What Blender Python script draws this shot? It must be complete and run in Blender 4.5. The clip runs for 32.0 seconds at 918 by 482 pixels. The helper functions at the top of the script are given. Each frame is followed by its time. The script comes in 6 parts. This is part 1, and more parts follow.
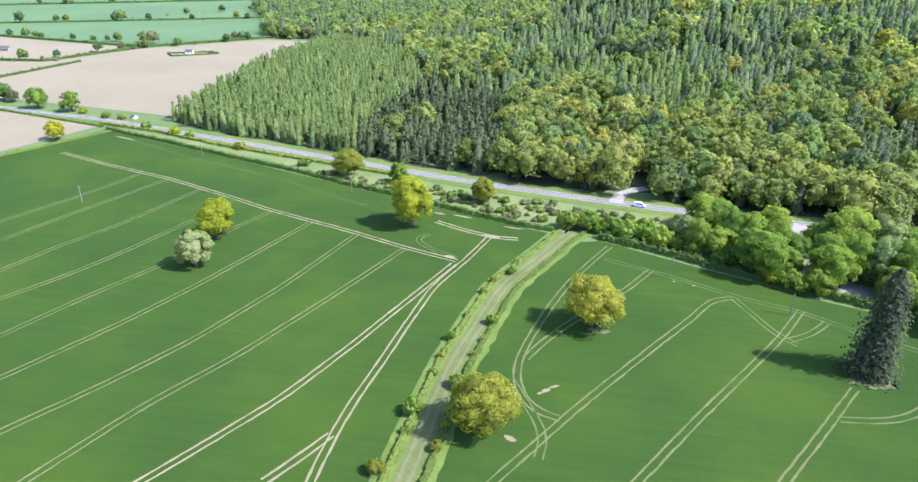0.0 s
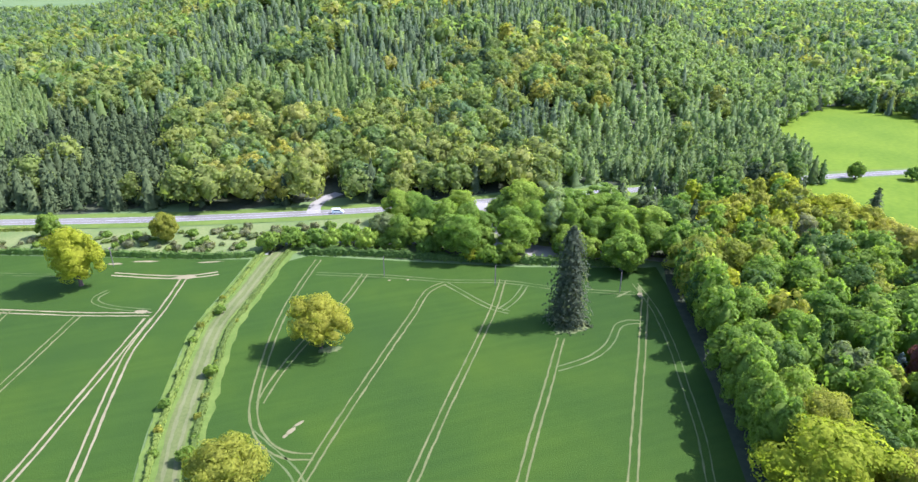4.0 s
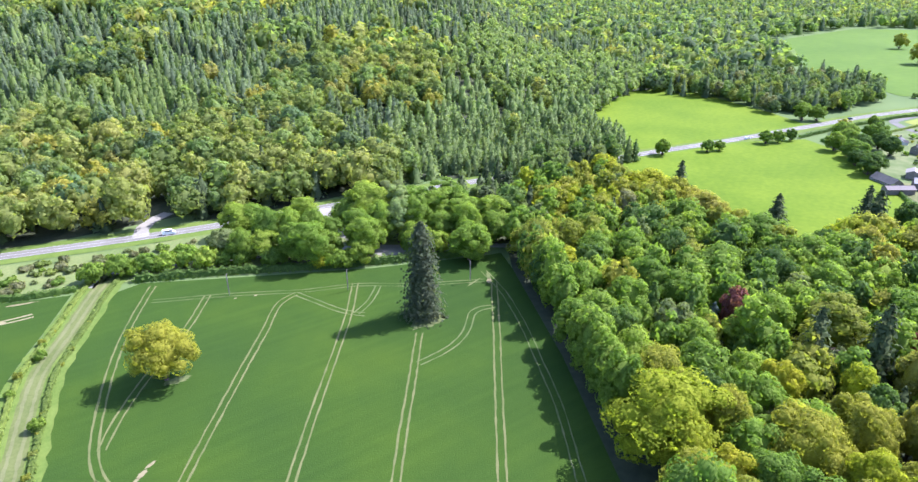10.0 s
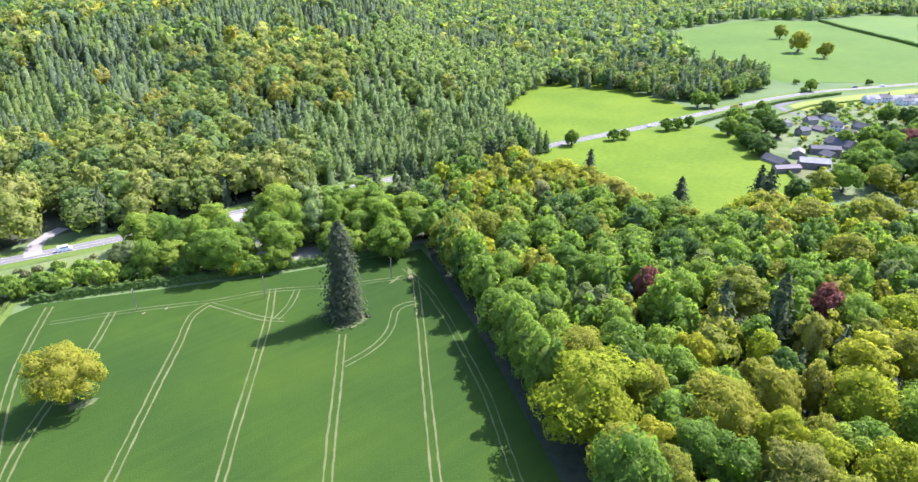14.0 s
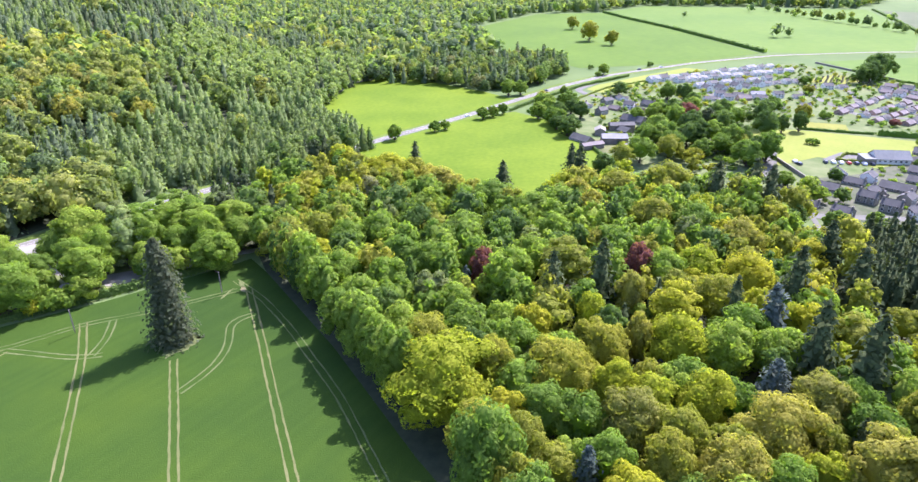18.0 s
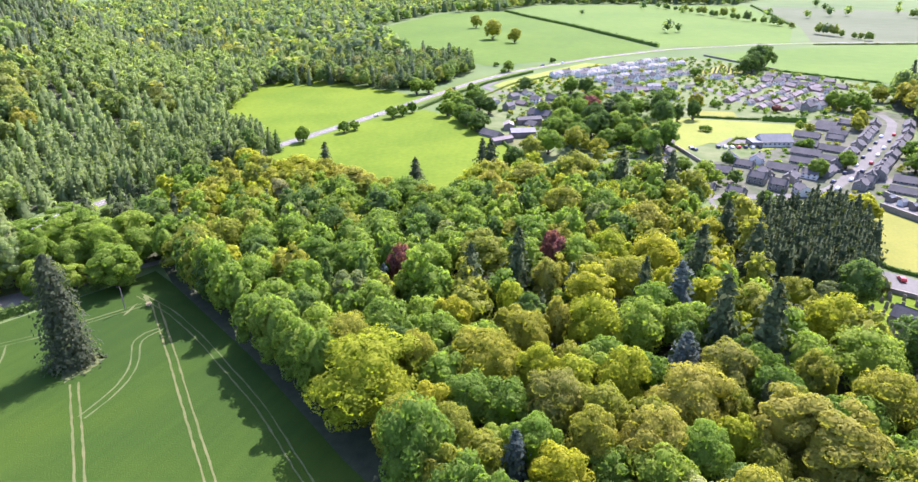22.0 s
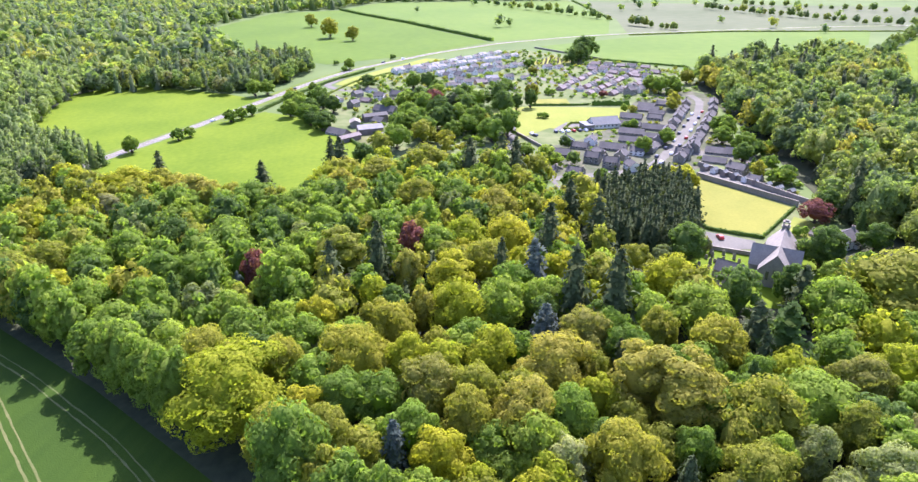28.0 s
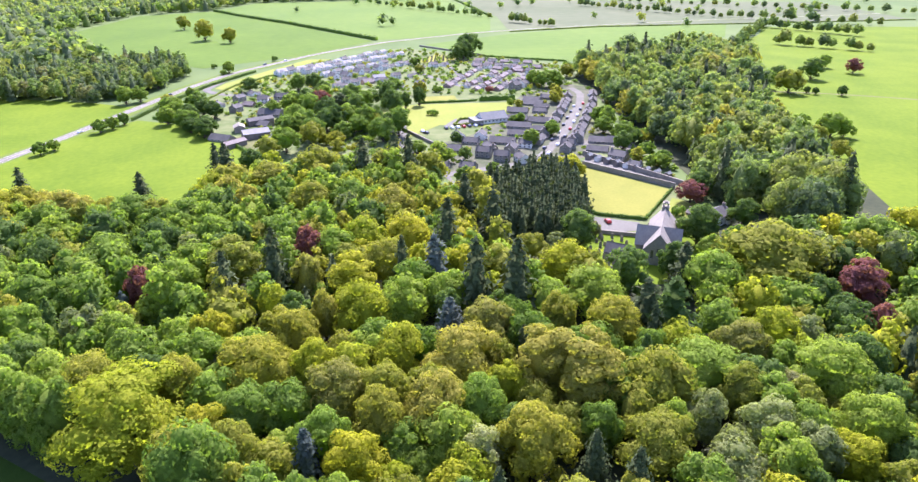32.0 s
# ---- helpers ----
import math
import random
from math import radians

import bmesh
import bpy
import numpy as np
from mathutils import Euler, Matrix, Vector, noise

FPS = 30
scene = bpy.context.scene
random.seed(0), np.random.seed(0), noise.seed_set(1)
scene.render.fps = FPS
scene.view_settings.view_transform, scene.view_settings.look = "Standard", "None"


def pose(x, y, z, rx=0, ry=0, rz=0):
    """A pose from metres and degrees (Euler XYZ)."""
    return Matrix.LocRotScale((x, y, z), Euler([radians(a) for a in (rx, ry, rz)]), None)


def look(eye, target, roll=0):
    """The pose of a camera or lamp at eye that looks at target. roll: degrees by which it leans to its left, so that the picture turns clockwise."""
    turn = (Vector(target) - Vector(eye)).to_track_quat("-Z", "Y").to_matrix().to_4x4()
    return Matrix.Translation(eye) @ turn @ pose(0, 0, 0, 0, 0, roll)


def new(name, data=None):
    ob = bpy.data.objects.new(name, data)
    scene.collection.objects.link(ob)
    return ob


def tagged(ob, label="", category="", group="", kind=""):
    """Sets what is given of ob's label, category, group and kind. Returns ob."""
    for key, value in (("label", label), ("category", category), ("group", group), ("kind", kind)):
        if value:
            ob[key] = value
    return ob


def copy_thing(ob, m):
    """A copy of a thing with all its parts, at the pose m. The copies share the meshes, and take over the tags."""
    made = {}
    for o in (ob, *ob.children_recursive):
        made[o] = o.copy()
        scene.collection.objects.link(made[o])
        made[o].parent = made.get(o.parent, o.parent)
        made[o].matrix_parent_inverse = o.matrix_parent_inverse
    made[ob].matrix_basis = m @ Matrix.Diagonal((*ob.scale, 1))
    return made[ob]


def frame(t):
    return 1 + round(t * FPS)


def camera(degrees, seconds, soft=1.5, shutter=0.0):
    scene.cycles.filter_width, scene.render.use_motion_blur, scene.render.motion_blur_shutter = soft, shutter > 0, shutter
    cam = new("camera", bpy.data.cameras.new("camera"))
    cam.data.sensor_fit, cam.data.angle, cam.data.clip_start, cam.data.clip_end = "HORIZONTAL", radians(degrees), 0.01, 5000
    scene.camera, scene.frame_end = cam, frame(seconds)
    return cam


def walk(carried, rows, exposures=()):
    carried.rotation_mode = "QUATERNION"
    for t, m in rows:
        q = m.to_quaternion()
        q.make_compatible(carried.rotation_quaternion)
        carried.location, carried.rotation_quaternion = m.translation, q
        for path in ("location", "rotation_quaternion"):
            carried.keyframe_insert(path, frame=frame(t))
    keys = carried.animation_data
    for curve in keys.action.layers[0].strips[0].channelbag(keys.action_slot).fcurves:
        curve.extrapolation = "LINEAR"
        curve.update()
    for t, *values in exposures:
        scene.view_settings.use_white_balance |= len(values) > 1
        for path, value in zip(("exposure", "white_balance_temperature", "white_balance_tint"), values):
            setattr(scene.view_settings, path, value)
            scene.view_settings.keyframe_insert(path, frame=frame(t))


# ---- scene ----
PATH = [
    (0.0, 2.70, -9.38, 108.82, 8.874, -24.804, -0.648),
    (0.5, 1.85, -6.85, 109.05, 7.504, -24.798, -0.691),
    (1.0, 1.50, -4.39, 109.05, 5.082, -24.780, -0.651),
    (1.5, 1.23, -2.28, 109.22, 1.289, -24.813, -0.562),
    (2.0, 1.21, -0.87, 109.03, -3.662, -24.678, -0.628),
    (2.5, 0.93, 0.08, 108.01, -8.938, -24.319, -0.729),
    (3.0, -0.24, 0.77, 107.21, -13.905, -24.057, -0.816),
    (3.5, -0.25, 0.77, 107.21, -17.891, -23.966, -0.612),
    (5.5, -0.34, 0.63, 107.24, -23.464, -23.660, -0.136),
    (6.0, -0.36, 0.58, 107.25, -24.693, -23.639, -0.109),
    (6.5, -0.39, 0.51, 107.25, -25.600, -23.655, -0.103),
    (7.0, -0.42, 0.43, 107.23, -26.134, -23.653, -0.115),
    (7.5, -0.43, 0.36, 107.20, -27.226, -23.681, -0.186),
    (8.0, -0.44, 0.29, 107.14, -28.929, -23.649, -0.075),
    (8.5, -0.44, 0.22, 107.08, -30.649, -23.664, -0.064),
    (9.0, -0.44, 0.15, 107.01, -32.086, -23.674, -0.016),
    (9.5, -0.44, 0.08, 106.96, -33.617, -23.713, -0.033),
    (10.0, -0.44, 0.02, 106.89, -35.226, -23.727, 0.004),
    (10.5, -0.43, -0.03, 106.80, -36.863, -23.758, 0.044),
    (11.0, -0.43, -0.09, 106.70, -38.478, -23.784, 0.091),
    (11.5, -0.42, -0.12, 106.55, -40.159, -23.781, 0.131),
    (12.0, -0.41, -0.14, 106.35, -41.125, -23.776, 0.166),
    (12.5, -0.39, -0.14, 106.17, -41.436, -23.772, 0.244),
    (13.0, -0.34, -0.13, 105.98, -41.871, -23.790, 0.228),
    (13.5, -0.30, -0.12, 105.76, -42.312, -23.806, 0.218),
    (15.5, -0.09, -0.01, 104.79, -47.145, -23.870, 0.312),
    (16.0, -0.05, 0.00, 104.55, -48.670, -23.888, 0.334),
    (16.5, -0.01, 0.01, 104.28, -50.882, -23.895, 0.412),
    (17.0, 0.00, -0.00, 104.00, -53.468, -23.931, 0.460),
    (17.5, 0.01, 0.01, 103.70, -56.239, -23.939, 0.488),
    (18.0, 0.01, 0.02, 103.37, -59.187, -23.954, 0.498),
    (18.5, 0.03, 0.01, 103.05, -61.611, -23.962, 0.522),
    (19.0, 0.06, -0.01, 102.77, -63.375, -23.972, 0.560),
    (19.5, 0.08, -0.05, 102.53, -64.574, -23.986, 0.559),
    (20.0, 0.09, -0.08, 102.32, -65.510, -23.959, 0.614),
    (20.5, 0.07, -0.10, 102.14, -65.906, -23.952, 0.615),
    (21.0, 0.04, -0.12, 101.98, -66.018, -23.957, 0.632),
    (21.5, -0.01, -0.13, 101.80, -66.552, -23.945, 0.557),
    (22.0, -0.05, -0.14, 101.58, -67.300, -23.945, 0.564),
    (22.5, -0.09, -0.16, 101.36, -68.162, -23.925, 0.580),
    (23.0, -0.14, -0.15, 101.13, -68.738, -23.916, 0.564),
    (23.5, -0.18, -0.15, 100.89, -69.246, -23.922, 0.542),
    (24.0, -0.21, -0.15, 100.69, -70.050, -23.930, 0.511),
    (24.5, -0.24, -0.15, 100.51, -71.273, -23.965, 0.531),
    (25.0, -0.29, -0.15, 100.35, -72.322, -23.983, 0.520),
    (25.5, -0.33, -0.14, 100.22, -73.214, -24.017, 0.528),
    (27.5, -0.50, -0.12, 99.71, -79.447, -24.134, 0.490),
    (28.0, -0.55, -0.09, 99.59, -81.089, -24.142, 0.467),
    (28.5, -0.62, -0.07, 99.49, -82.648, -24.170, 0.438),
    (29.0, -0.68, -0.03, 99.45, -83.929, -24.197, 0.414),
    (29.5, -0.74, 0.01, 99.40, -84.998, -24.217, 0.352),
    (30.0, -0.81, 0.04, 99.35, -86.170, -24.228, 0.370),
    (30.5, -0.87, 0.07, 99.30, -87.431, -24.247, 0.354),
    (31.0, -0.92, 0.09, 99.26, -88.732, -24.275, 0.394),
    (31.5, -0.97, 0.12, 99.24, -89.883, -24.270, 0.383),
    (32.0, -1.00, 0.15, 99.23, -90.998, -24.295, 0.431),
]
FOV = 71.12
cam = camera(FOV, 32.0, soft=1.4)
walk(cam, [(t, pose(x, y, z, 90 + p, r, w)) for t, x, y, z, w, p, r in PATH],
     [(0.0, 1.56, 5250, 29), (6.0, 1.66, 5300, 31), (13.0, 1.76, 5400, 32), (19.0, 1.79, 5600, 38), (25.0, 1.78, 5700, 40), (32.0, 1.80, 5700, 40)])

# ---- light ----
SUN = Vector((0.635, -0.1, 0.71)).normalized()
world = bpy.data.worlds.new("sky")
scene.world = world
world.use_nodes = True
sky = world.node_tree.nodes.new("ShaderNodeTexSky")
sky.sky_type = "NISHITA"
sky.sun_disc = False
sky.sun_elevation = math.asin(SUN.z)
sky.sun_rotation = math.atan2(SUN.x, SUN.y)
sky.air_density, sky.dust_density = 1.0, 1.5
back = world.node_tree.nodes["Background"]
back.inputs[1].default_value = 0.135
world.node_tree.links.new(sky.outputs[0], back.inputs[0])
sun_data = bpy.data.lights.new("sun", "SUN")
sun_data.energy, sun_data.angle, sun_data.color = 4.0, radians(0.6), (1.0, 0.95, 0.86)
sun = new("sun", sun_data)
sun.matrix_world = look(SUN * 400, (0, 0, 0))


# ---- materials ----
def nodes_of(name):
    m = bpy.data.materials.new(name)
    m.use_nodes = True
    n, l = m.node_tree.nodes, m.node_tree.links
    return m, n, l, n["Principled BSDF"]


def add_noise(n, l, scale, detail=3, coord="Object", rough=0.55):
    tc = n.new("ShaderNodeTexCoord")
    t = n.new("ShaderNodeTexNoise")
    t.inputs["Scale"].default_value, t.inputs["Detail"].default_value = scale, detail
    t.inputs["Roughness"].default_value = rough
    l.new(tc.outputs[coord], t.inputs["Vector"])
    return t.outputs["Fac"]


def ramp(n, l, fac, stops):
    r = n.new("ShaderNodeValToRGB")
    while len(r.color_ramp.elements) < len(stops):
        r.color_ramp.elements.new(0.5)
    for e, (p, c) in zip(r.color_ramp.elements, stops):
        e.position, e.color = p, (*c, 1)
    l.new(fac, r.inputs[0])
    return r.outputs[0]


def blend(n, l, fac, a, b, mode="MIX"):
    m = n.new("ShaderNodeMix")
    m.data_type, m.blend_type = "RGBA", mode
    if isinstance(fac, float):
        m.inputs[0].default_value = fac
    else:
        l.new(fac, m.inputs[0])
    for sock, v in ((m.inputs[6], a), (m.inputs[7], b)):
        if isinstance(v, tuple):
            sock.default_value = (*v, 1)
        else:
            l.new(v, sock)
    return m.outputs[2]


def bump(n, l, b, height, strength, dist):
    k = n.new("ShaderNodeBump")
    k.inputs["Strength"].default_value, k.inputs["Distance"].default_value = strength, dist
    l.new(height, k.inputs["Height"])
    l.new(k.outputs[0], b.inputs["Normal"])


def surface(name, dark, light, fine=1.0, broad=0.05, rough=0.9, bump_by=0.3, bump_m=0.05, metal=0.0, spec=None):
    """Two scales of noise between a dark and a light colour, with relief."""
    m, n, l, b = nodes_of(name)
    f1, f2 = add_noise(n, l, fine, 4), add_noise(n, l, broad, 3)
    c1 = ramp(n, l, f1, [(0.3, dark), (0.7, light)])
    c2 = ramp(n, l, f2, [(0.35, dark), (0.65, light)])
    l.new(blend(n, l, 0.5, c1, c2), b.inputs["Base Color"])
    b.inputs["Roughness"].default_value, b.inputs["Metallic"].default_value = rough, metal
    b.inputs["Specular IOR Level"].default_value = spec if spec is not None else (0.06 if rough > 0.75 else 0.3)
    if bump_by:
        bump(n, l, b, f1, bump_by, bump_m)
    return m


def leafy(name, dark, mid, light, through_leaf=0.35, per_tree="object"):
    """Foliage: tint by tree, finer tint by spray, light shining through."""
    m, n, l, b = nodes_of(name)
    if per_tree == "object":
        info = n.new("ShaderNodeObjectInfo")
        tint = info.outputs["Random"]
    else:
        at = n.new("ShaderNodeAttribute")
        at.attribute_name = "tint"
        tint = at.outputs["Fac"]
    base = ramp(n, l, tint, [(0.0, dark), (0.5, mid), (1.0, light)])
    geo = n.new("ShaderNodeNewGeometry")
    spray = ramp(n, l, geo.outputs["Random Per Island"], [(0.0, (0.8, 0.82, 0.84)), (0.5, (1, 1, 1)), (1.0, (1.1, 1.09, 1.02))])
    col = blend(n, l, 1.0, base, spray, "MULTIPLY")
    tuft = add_noise(n, l, 1.5, 5, rough=0.75)
    col = blend(n, l, 1.0, col, ramp(n, l, tuft, [(0.32, (0.72, 0.74, 0.76)), (0.5, (1, 1, 1)), (0.68, (1.28, 1.25, 1.12))]), "MULTIPLY")
    l.new(col, b.inputs["Base Color"])
    bump(n, l, b, tuft, 0.35, 0.5)
    b.inputs["Roughness"].default_value = 0.75
    b.inputs["Specular IOR Level"].default_value = 0.08
    tr = n.new("ShaderNodeBsdfTranslucent")
    warm = blend(n, l, 1.0, col, (1.24, 1.36, 0.55), "MULTIPLY")
    l.new(warm, tr.inputs[0])
    mx = n.new("ShaderNodeMixShader")
    mx.inputs[0].default_value = through_leaf
    l.new(b.outputs[0], mx.inputs[1])
    l.new(tr.outputs[0], mx.inputs[2])
    l.new(mx.outputs[0], n["Material Output"].inputs[0])
    return m


M = {}
LEAF = {
    "green": ((0.138, 0.225, 0.036), (0.174, 0.262, 0.04), (0.212, 0.296, 0.044)),
    "fresh": ((0.182, 0.28, 0.04), (0.224, 0.316, 0.043), (0.264, 0.342, 0.046)),
    "olive": ((0.216, 0.245, 0.036), (0.258, 0.273, 0.037), (0.3, 0.298, 0.039)),
    "lime": ((0.27, 0.322, 0.021), (0.322, 0.342, 0.022), (0.37, 0.358, 0.024)),
    "deep": ((0.086, 0.148, 0.037), (0.110, 0.177, 0.042), (0.132, 0.207, 0.047)),
    "copper": ((0.2, 0.085, 0.076), (0.23, 0.098, 0.086), (0.26, 0.112, 0.096)),
    "spruce": ((0.05, 0.072, 0.027), (0.064, 0.088, 0.033), (0.08, 0.106, 0.039)),
    "gold": ((0.27, 0.282, 0.034), (0.298, 0.3, 0.035), (0.324, 0.316, 0.037)),
    "ashen": ((0.088, 0.108, 0.06), (0.102, 0.124, 0.069), (0.118, 0.14, 0.079)),
    "fir": ((0.12, 0.166, 0.09), (0.143, 0.192, 0.098), (0.168, 0.218, 0.107)),
    "blue": ((0.078, 0.106, 0.084), (0.092, 0.12, 0.093), (0.107, 0.135, 0.102)),
    "larch": ((0.14, 0.2, 0.062), (0.165, 0.226, 0.068), (0.193, 0.252, 0.074)),
    "pine": ((0.175, 0.238, 0.088), (0.2, 0.266, 0.095), (0.23, 0.295, 0.103)),
    "birch": ((0.215, 0.285, 0.105), (0.25, 0.32, 0.115), (0.29, 0.35, 0.125)),
    "grey": ((0.172, 0.212, 0.08), (0.198, 0.24, 0.087), (0.226, 0.262, 0.094)),
    "blossom": ((0.27, 0.32, 0.11), (0.315, 0.355, 0.135), (0.355, 0.38, 0.16)),
    "tan": ((0.276, 0.27, 0.048), (0.316, 0.302, 0.052), (0.354, 0.328, 0.057)),
    "russet": ((0.222, 0.232, 0.052), (0.256, 0.258, 0.056), (0.29, 0.282, 0.06)),
    "scrub": ((0.17, 0.185, 0.085), (0.205, 0.215, 0.095), (0.24, 0.245, 0.11)),
}
# same leaves for distant trees, with blue distance haze mixed into the colour
HAZED_LEAF = {"olive": ((0.182, 0.238, 0.064), (0.224, 0.268, 0.067), (0.266, 0.292, 0.07)), "lime": ((0.273, 0.310, 0.081), (0.317, 0.329, 0.086), (0.360, 0.338, 0.090)), "deep": ((0.11, 0.160, 0.066), (0.132, 0.186, 0.081), (0.142, 0.216, 0.090)), "green": ((0.162, 0.238, 0.073), (0.198, 0.272, 0.078), (0.236, 0.305, 0.085))}
for k, c in LEAF.items():
    M[k] = leafy("leaf_" + k, *c, through_leaf=0.2 if k in ("spruce", "blue") else 0.56)
    M[k + "_wood"] = leafy("leaf_" + k + "_wood", *c, through_leaf=0.2 if k in ("spruce", "blue") else 0.56, per_tree="tint")
    M[k + "_hill"] = leafy("leaf_" + k + "_hill", *HAZED_LEAF.get(k, c), through_leaf=0.2 if k in ("spruce", "blue") else 0.56, per_tree="tint")
M["bark"] = surface("bark", (0.06, 0.045, 0.035), (0.14, 0.11, 0.085), 3, 0.4, 0.95, 0.6)
def wheat(name):
    """Young wheat: fine leaf grain, long drilling streaks, broad patches of stronger growth."""
    m, n, l, b = nodes_of(name)
    tc, mp = n.new("ShaderNodeTexCoord"), n.new("ShaderNodeMapping")
    mp.inputs["Rotation"].default_value = (0, 0, radians(54))
    mp.inputs["Scale"].default_value = (0.02, 0.45, 1)
    l.new(tc.outputs["Object"], mp.inputs[0])
    st = n.new("ShaderNodeTexNoise")
    st.inputs["Scale"].default_value, st.inputs["Detail"].default_value = 1.0, 5
    l.new(mp.outputs[0], st.inputs["Vector"])
    c0 = ramp(n, l, add_noise(n, l, 2.4, 5), [(0.3, (0.0205, 0.0455, 0.0070)), (0.7, (0.0430, 0.0830, 0.0104))])
    c1 = ramp(n, l, st.outputs["Fac"], [(0.35, (0.0258, 0.0535, 0.0075)), (0.65, (0.0390, 0.0740, 0.0095))])
    c2 = ramp(n, l, add_noise(n, l, 0.022, 4), [(0.3, (0.0202, 0.0455, 0.0098)), (0.5, (0.0312, 0.0630, 0.0088)), (0.7, (0.0520, 0.0880, 0.0080))])
    l.new(blend(n, l, 0.5, blend(n, l, 0.5, c0, c1), c2), b.inputs["Base Color"])
    b.inputs["Roughness"].default_value, b.inputs["Specular IOR Level"].default_value = 0.9, 0.05
    bump(n, l, b, add_noise(n, l, 3.0, 4), 0.6, 0.2)
    return m


M["crop"] = wheat("winter_wheat")
M["grass"] = surface("rough_grass", (0.085, 0.132, 0.035), (0.175, 0.195, 0.068), 0.9, 0.06, 0.95, 0.5, 0.1)
M["verge"] = surface("long_verge_grass", (0.072, 0.118, 0.02), (0.126, 0.17, 0.033), 0.8, 0.08, 0.95, 0.6, 0.2)
M["pasture"] = surface("bright_pasture", (0.07, 0.125, 0.006), (0.128, 0.182, 0.01), 0.35, 0.02, 0.9, 0.3, 0.1)
M["lawn"] = surface("dry_lawn", (0.148, 0.165, 0.030), (0.21, 0.212, 0.041), 0.8, 0.06, 0.9, 0.2, 0.05)
M["farcrop"] = surface("far_crop", (0.06, 0.114, 0.013), (0.09, 0.15, 0.017), 0.1, 0.008, 0.9, 0.2, 0.1)
M["farpale"] = surface("pale_crop", (0.074, 0.134, 0.021), (0.106, 0.167, 0.026), 0.08, 0.006, 0.9, 0.2, 0.1)
M["fallow"] = surface("fallow_land", (0.1, 0.125, 0.065), (0.14, 0.155, 0.09), 0.05, 0.006, 0.95, 0.2, 0.1, spec=0.015)
M["garden"] = surface("village_gardens", (0.07, 0.112, 0.03), (0.165, 0.185, 0.08), 0.14, 0.05, 0.95, 0.2, 0.05)
M["yards"] = surface("yards_and_paving", (0.05, 0.075, 0.028), (0.135, 0.13, 0.09), 0.22, 0.07, 0.95, 0.2, 0.05)
M["track_tan"] = surface("tan_track", (0.1, 0.112, 0.042), (0.155, 0.162, 0.066), 1.2, 0.1, 0.95, 0.4, 0.05)
M["roof_pale"] = surface("pale_roof", (0.2, 0.198, 0.185), (0.29, 0.285, 0.265), 2.0, 0.3, 0.8, 0.3, 0.02, spec=0.15)
M["stone"] = surface("grey_sandstone", (0.17, 0.157, 0.122), (0.27, 0.25, 0.2), 1.2, 0.15, 0.9, 0.4, 0.03)
M["slate"] = surface("grey_slate", (0.062, 0.062, 0.056), (0.115, 0.113, 0.1), 2.0, 0.2, 0.75, 0.3, 0.02, spec=0.16)
M["tile"] = surface("brown_roof_tile", (0.11, 0.092, 0.08), (0.165, 0.14, 0.122), 2.0, 0.2, 0.7, 0.2, 0.02, spec=0.2)
M["harl"] = surface("white_harling", (0.55, 0.55, 0.5), (0.7, 0.7, 0.64), 1.5, 0.2, 0.9, 0.2, 0.01)
M["brick"] = surface("brown_brick", (0.24, 0.16, 0.12), (0.34, 0.24, 0.19), 2.0, 0.3, 0.9, 0.2, 0.01)
M["sheet"] = surface("grey_metal_sheet", (0.09, 0.105, 0.1), (0.15, 0.165, 0.16), 0.8, 0.1, 0.75, 0.1, 0.01, metal=0.15)
M["pane"] = surface("dark_window_glass", (0.03, 0.035, 0.04), (0.06, 0.065, 0.07), 0.8, 0.2, 0.12, 0, spec=0.6)
M["wood"] = surface("weathered_timber", (0.14, 0.12, 0.10), (0.24, 0.21, 0.18), 3, 0.4, 0.9, 0.3)
M["paint_white"] = surface("white_car_paint", (0.72, 0.72, 0.72), (0.8, 0.8, 0.8), 0.4, 0.1, 0.3, 0)
M["paint_red"] = surface("red_car_paint", (0.35, 0.04, 0.03), (0.45, 0.05, 0.04), 0.4, 0.1, 0.3, 0)
M["paint_dark"] = surface("dark_car_paint", (0.03, 0.04, 0.06), (0.06, 0.07, 0.10), 0.4, 0.1, 0.3, 0)
M["rubber"] = surface("black_rubber", (0.02, 0.02, 0.02), (0.035, 0.035, 0.035), 2, 0.4, 0.9, 0)
M["plough"] = surface("ploughed_soil", (0.178, 0.156, 0.088), (0.228, 0.199, 0.116), 0.25, 0.01, 0.95, 0.4, 0.1)
M["farground"] = surface("valley_grass", (0.078, 0.122, 0.04), (0.128, 0.176, 0.058), 0.02, 0.003, 0.95, 0.2, 0.1)
M["floor"] = surface("forest_floor", (0.031, 0.042, 0.023), (0.072, 0.080, 0.039), 0.4, 0.03, 0.95, 0.4, 0.2)
M["soil"] = surface("pale_bare_soil", (0.16, 0.145, 0.07), (0.235, 0.208, 0.108), 1.5, 0.08, 0.95, 0.4, 0.05)
M["drive_grass"] = surface("drive_grass", (0.075, 0.1, 0.026), (0.125, 0.142, 0.045), 1.2, 0.1, 0.95, 0.4, 0.05)
M["soil_green"] = surface("worn_crop", (0.06, 0.095, 0.026), (0.125, 0.138, 0.052), 1.2, 0.1, 0.95, 0.3, 0.05)
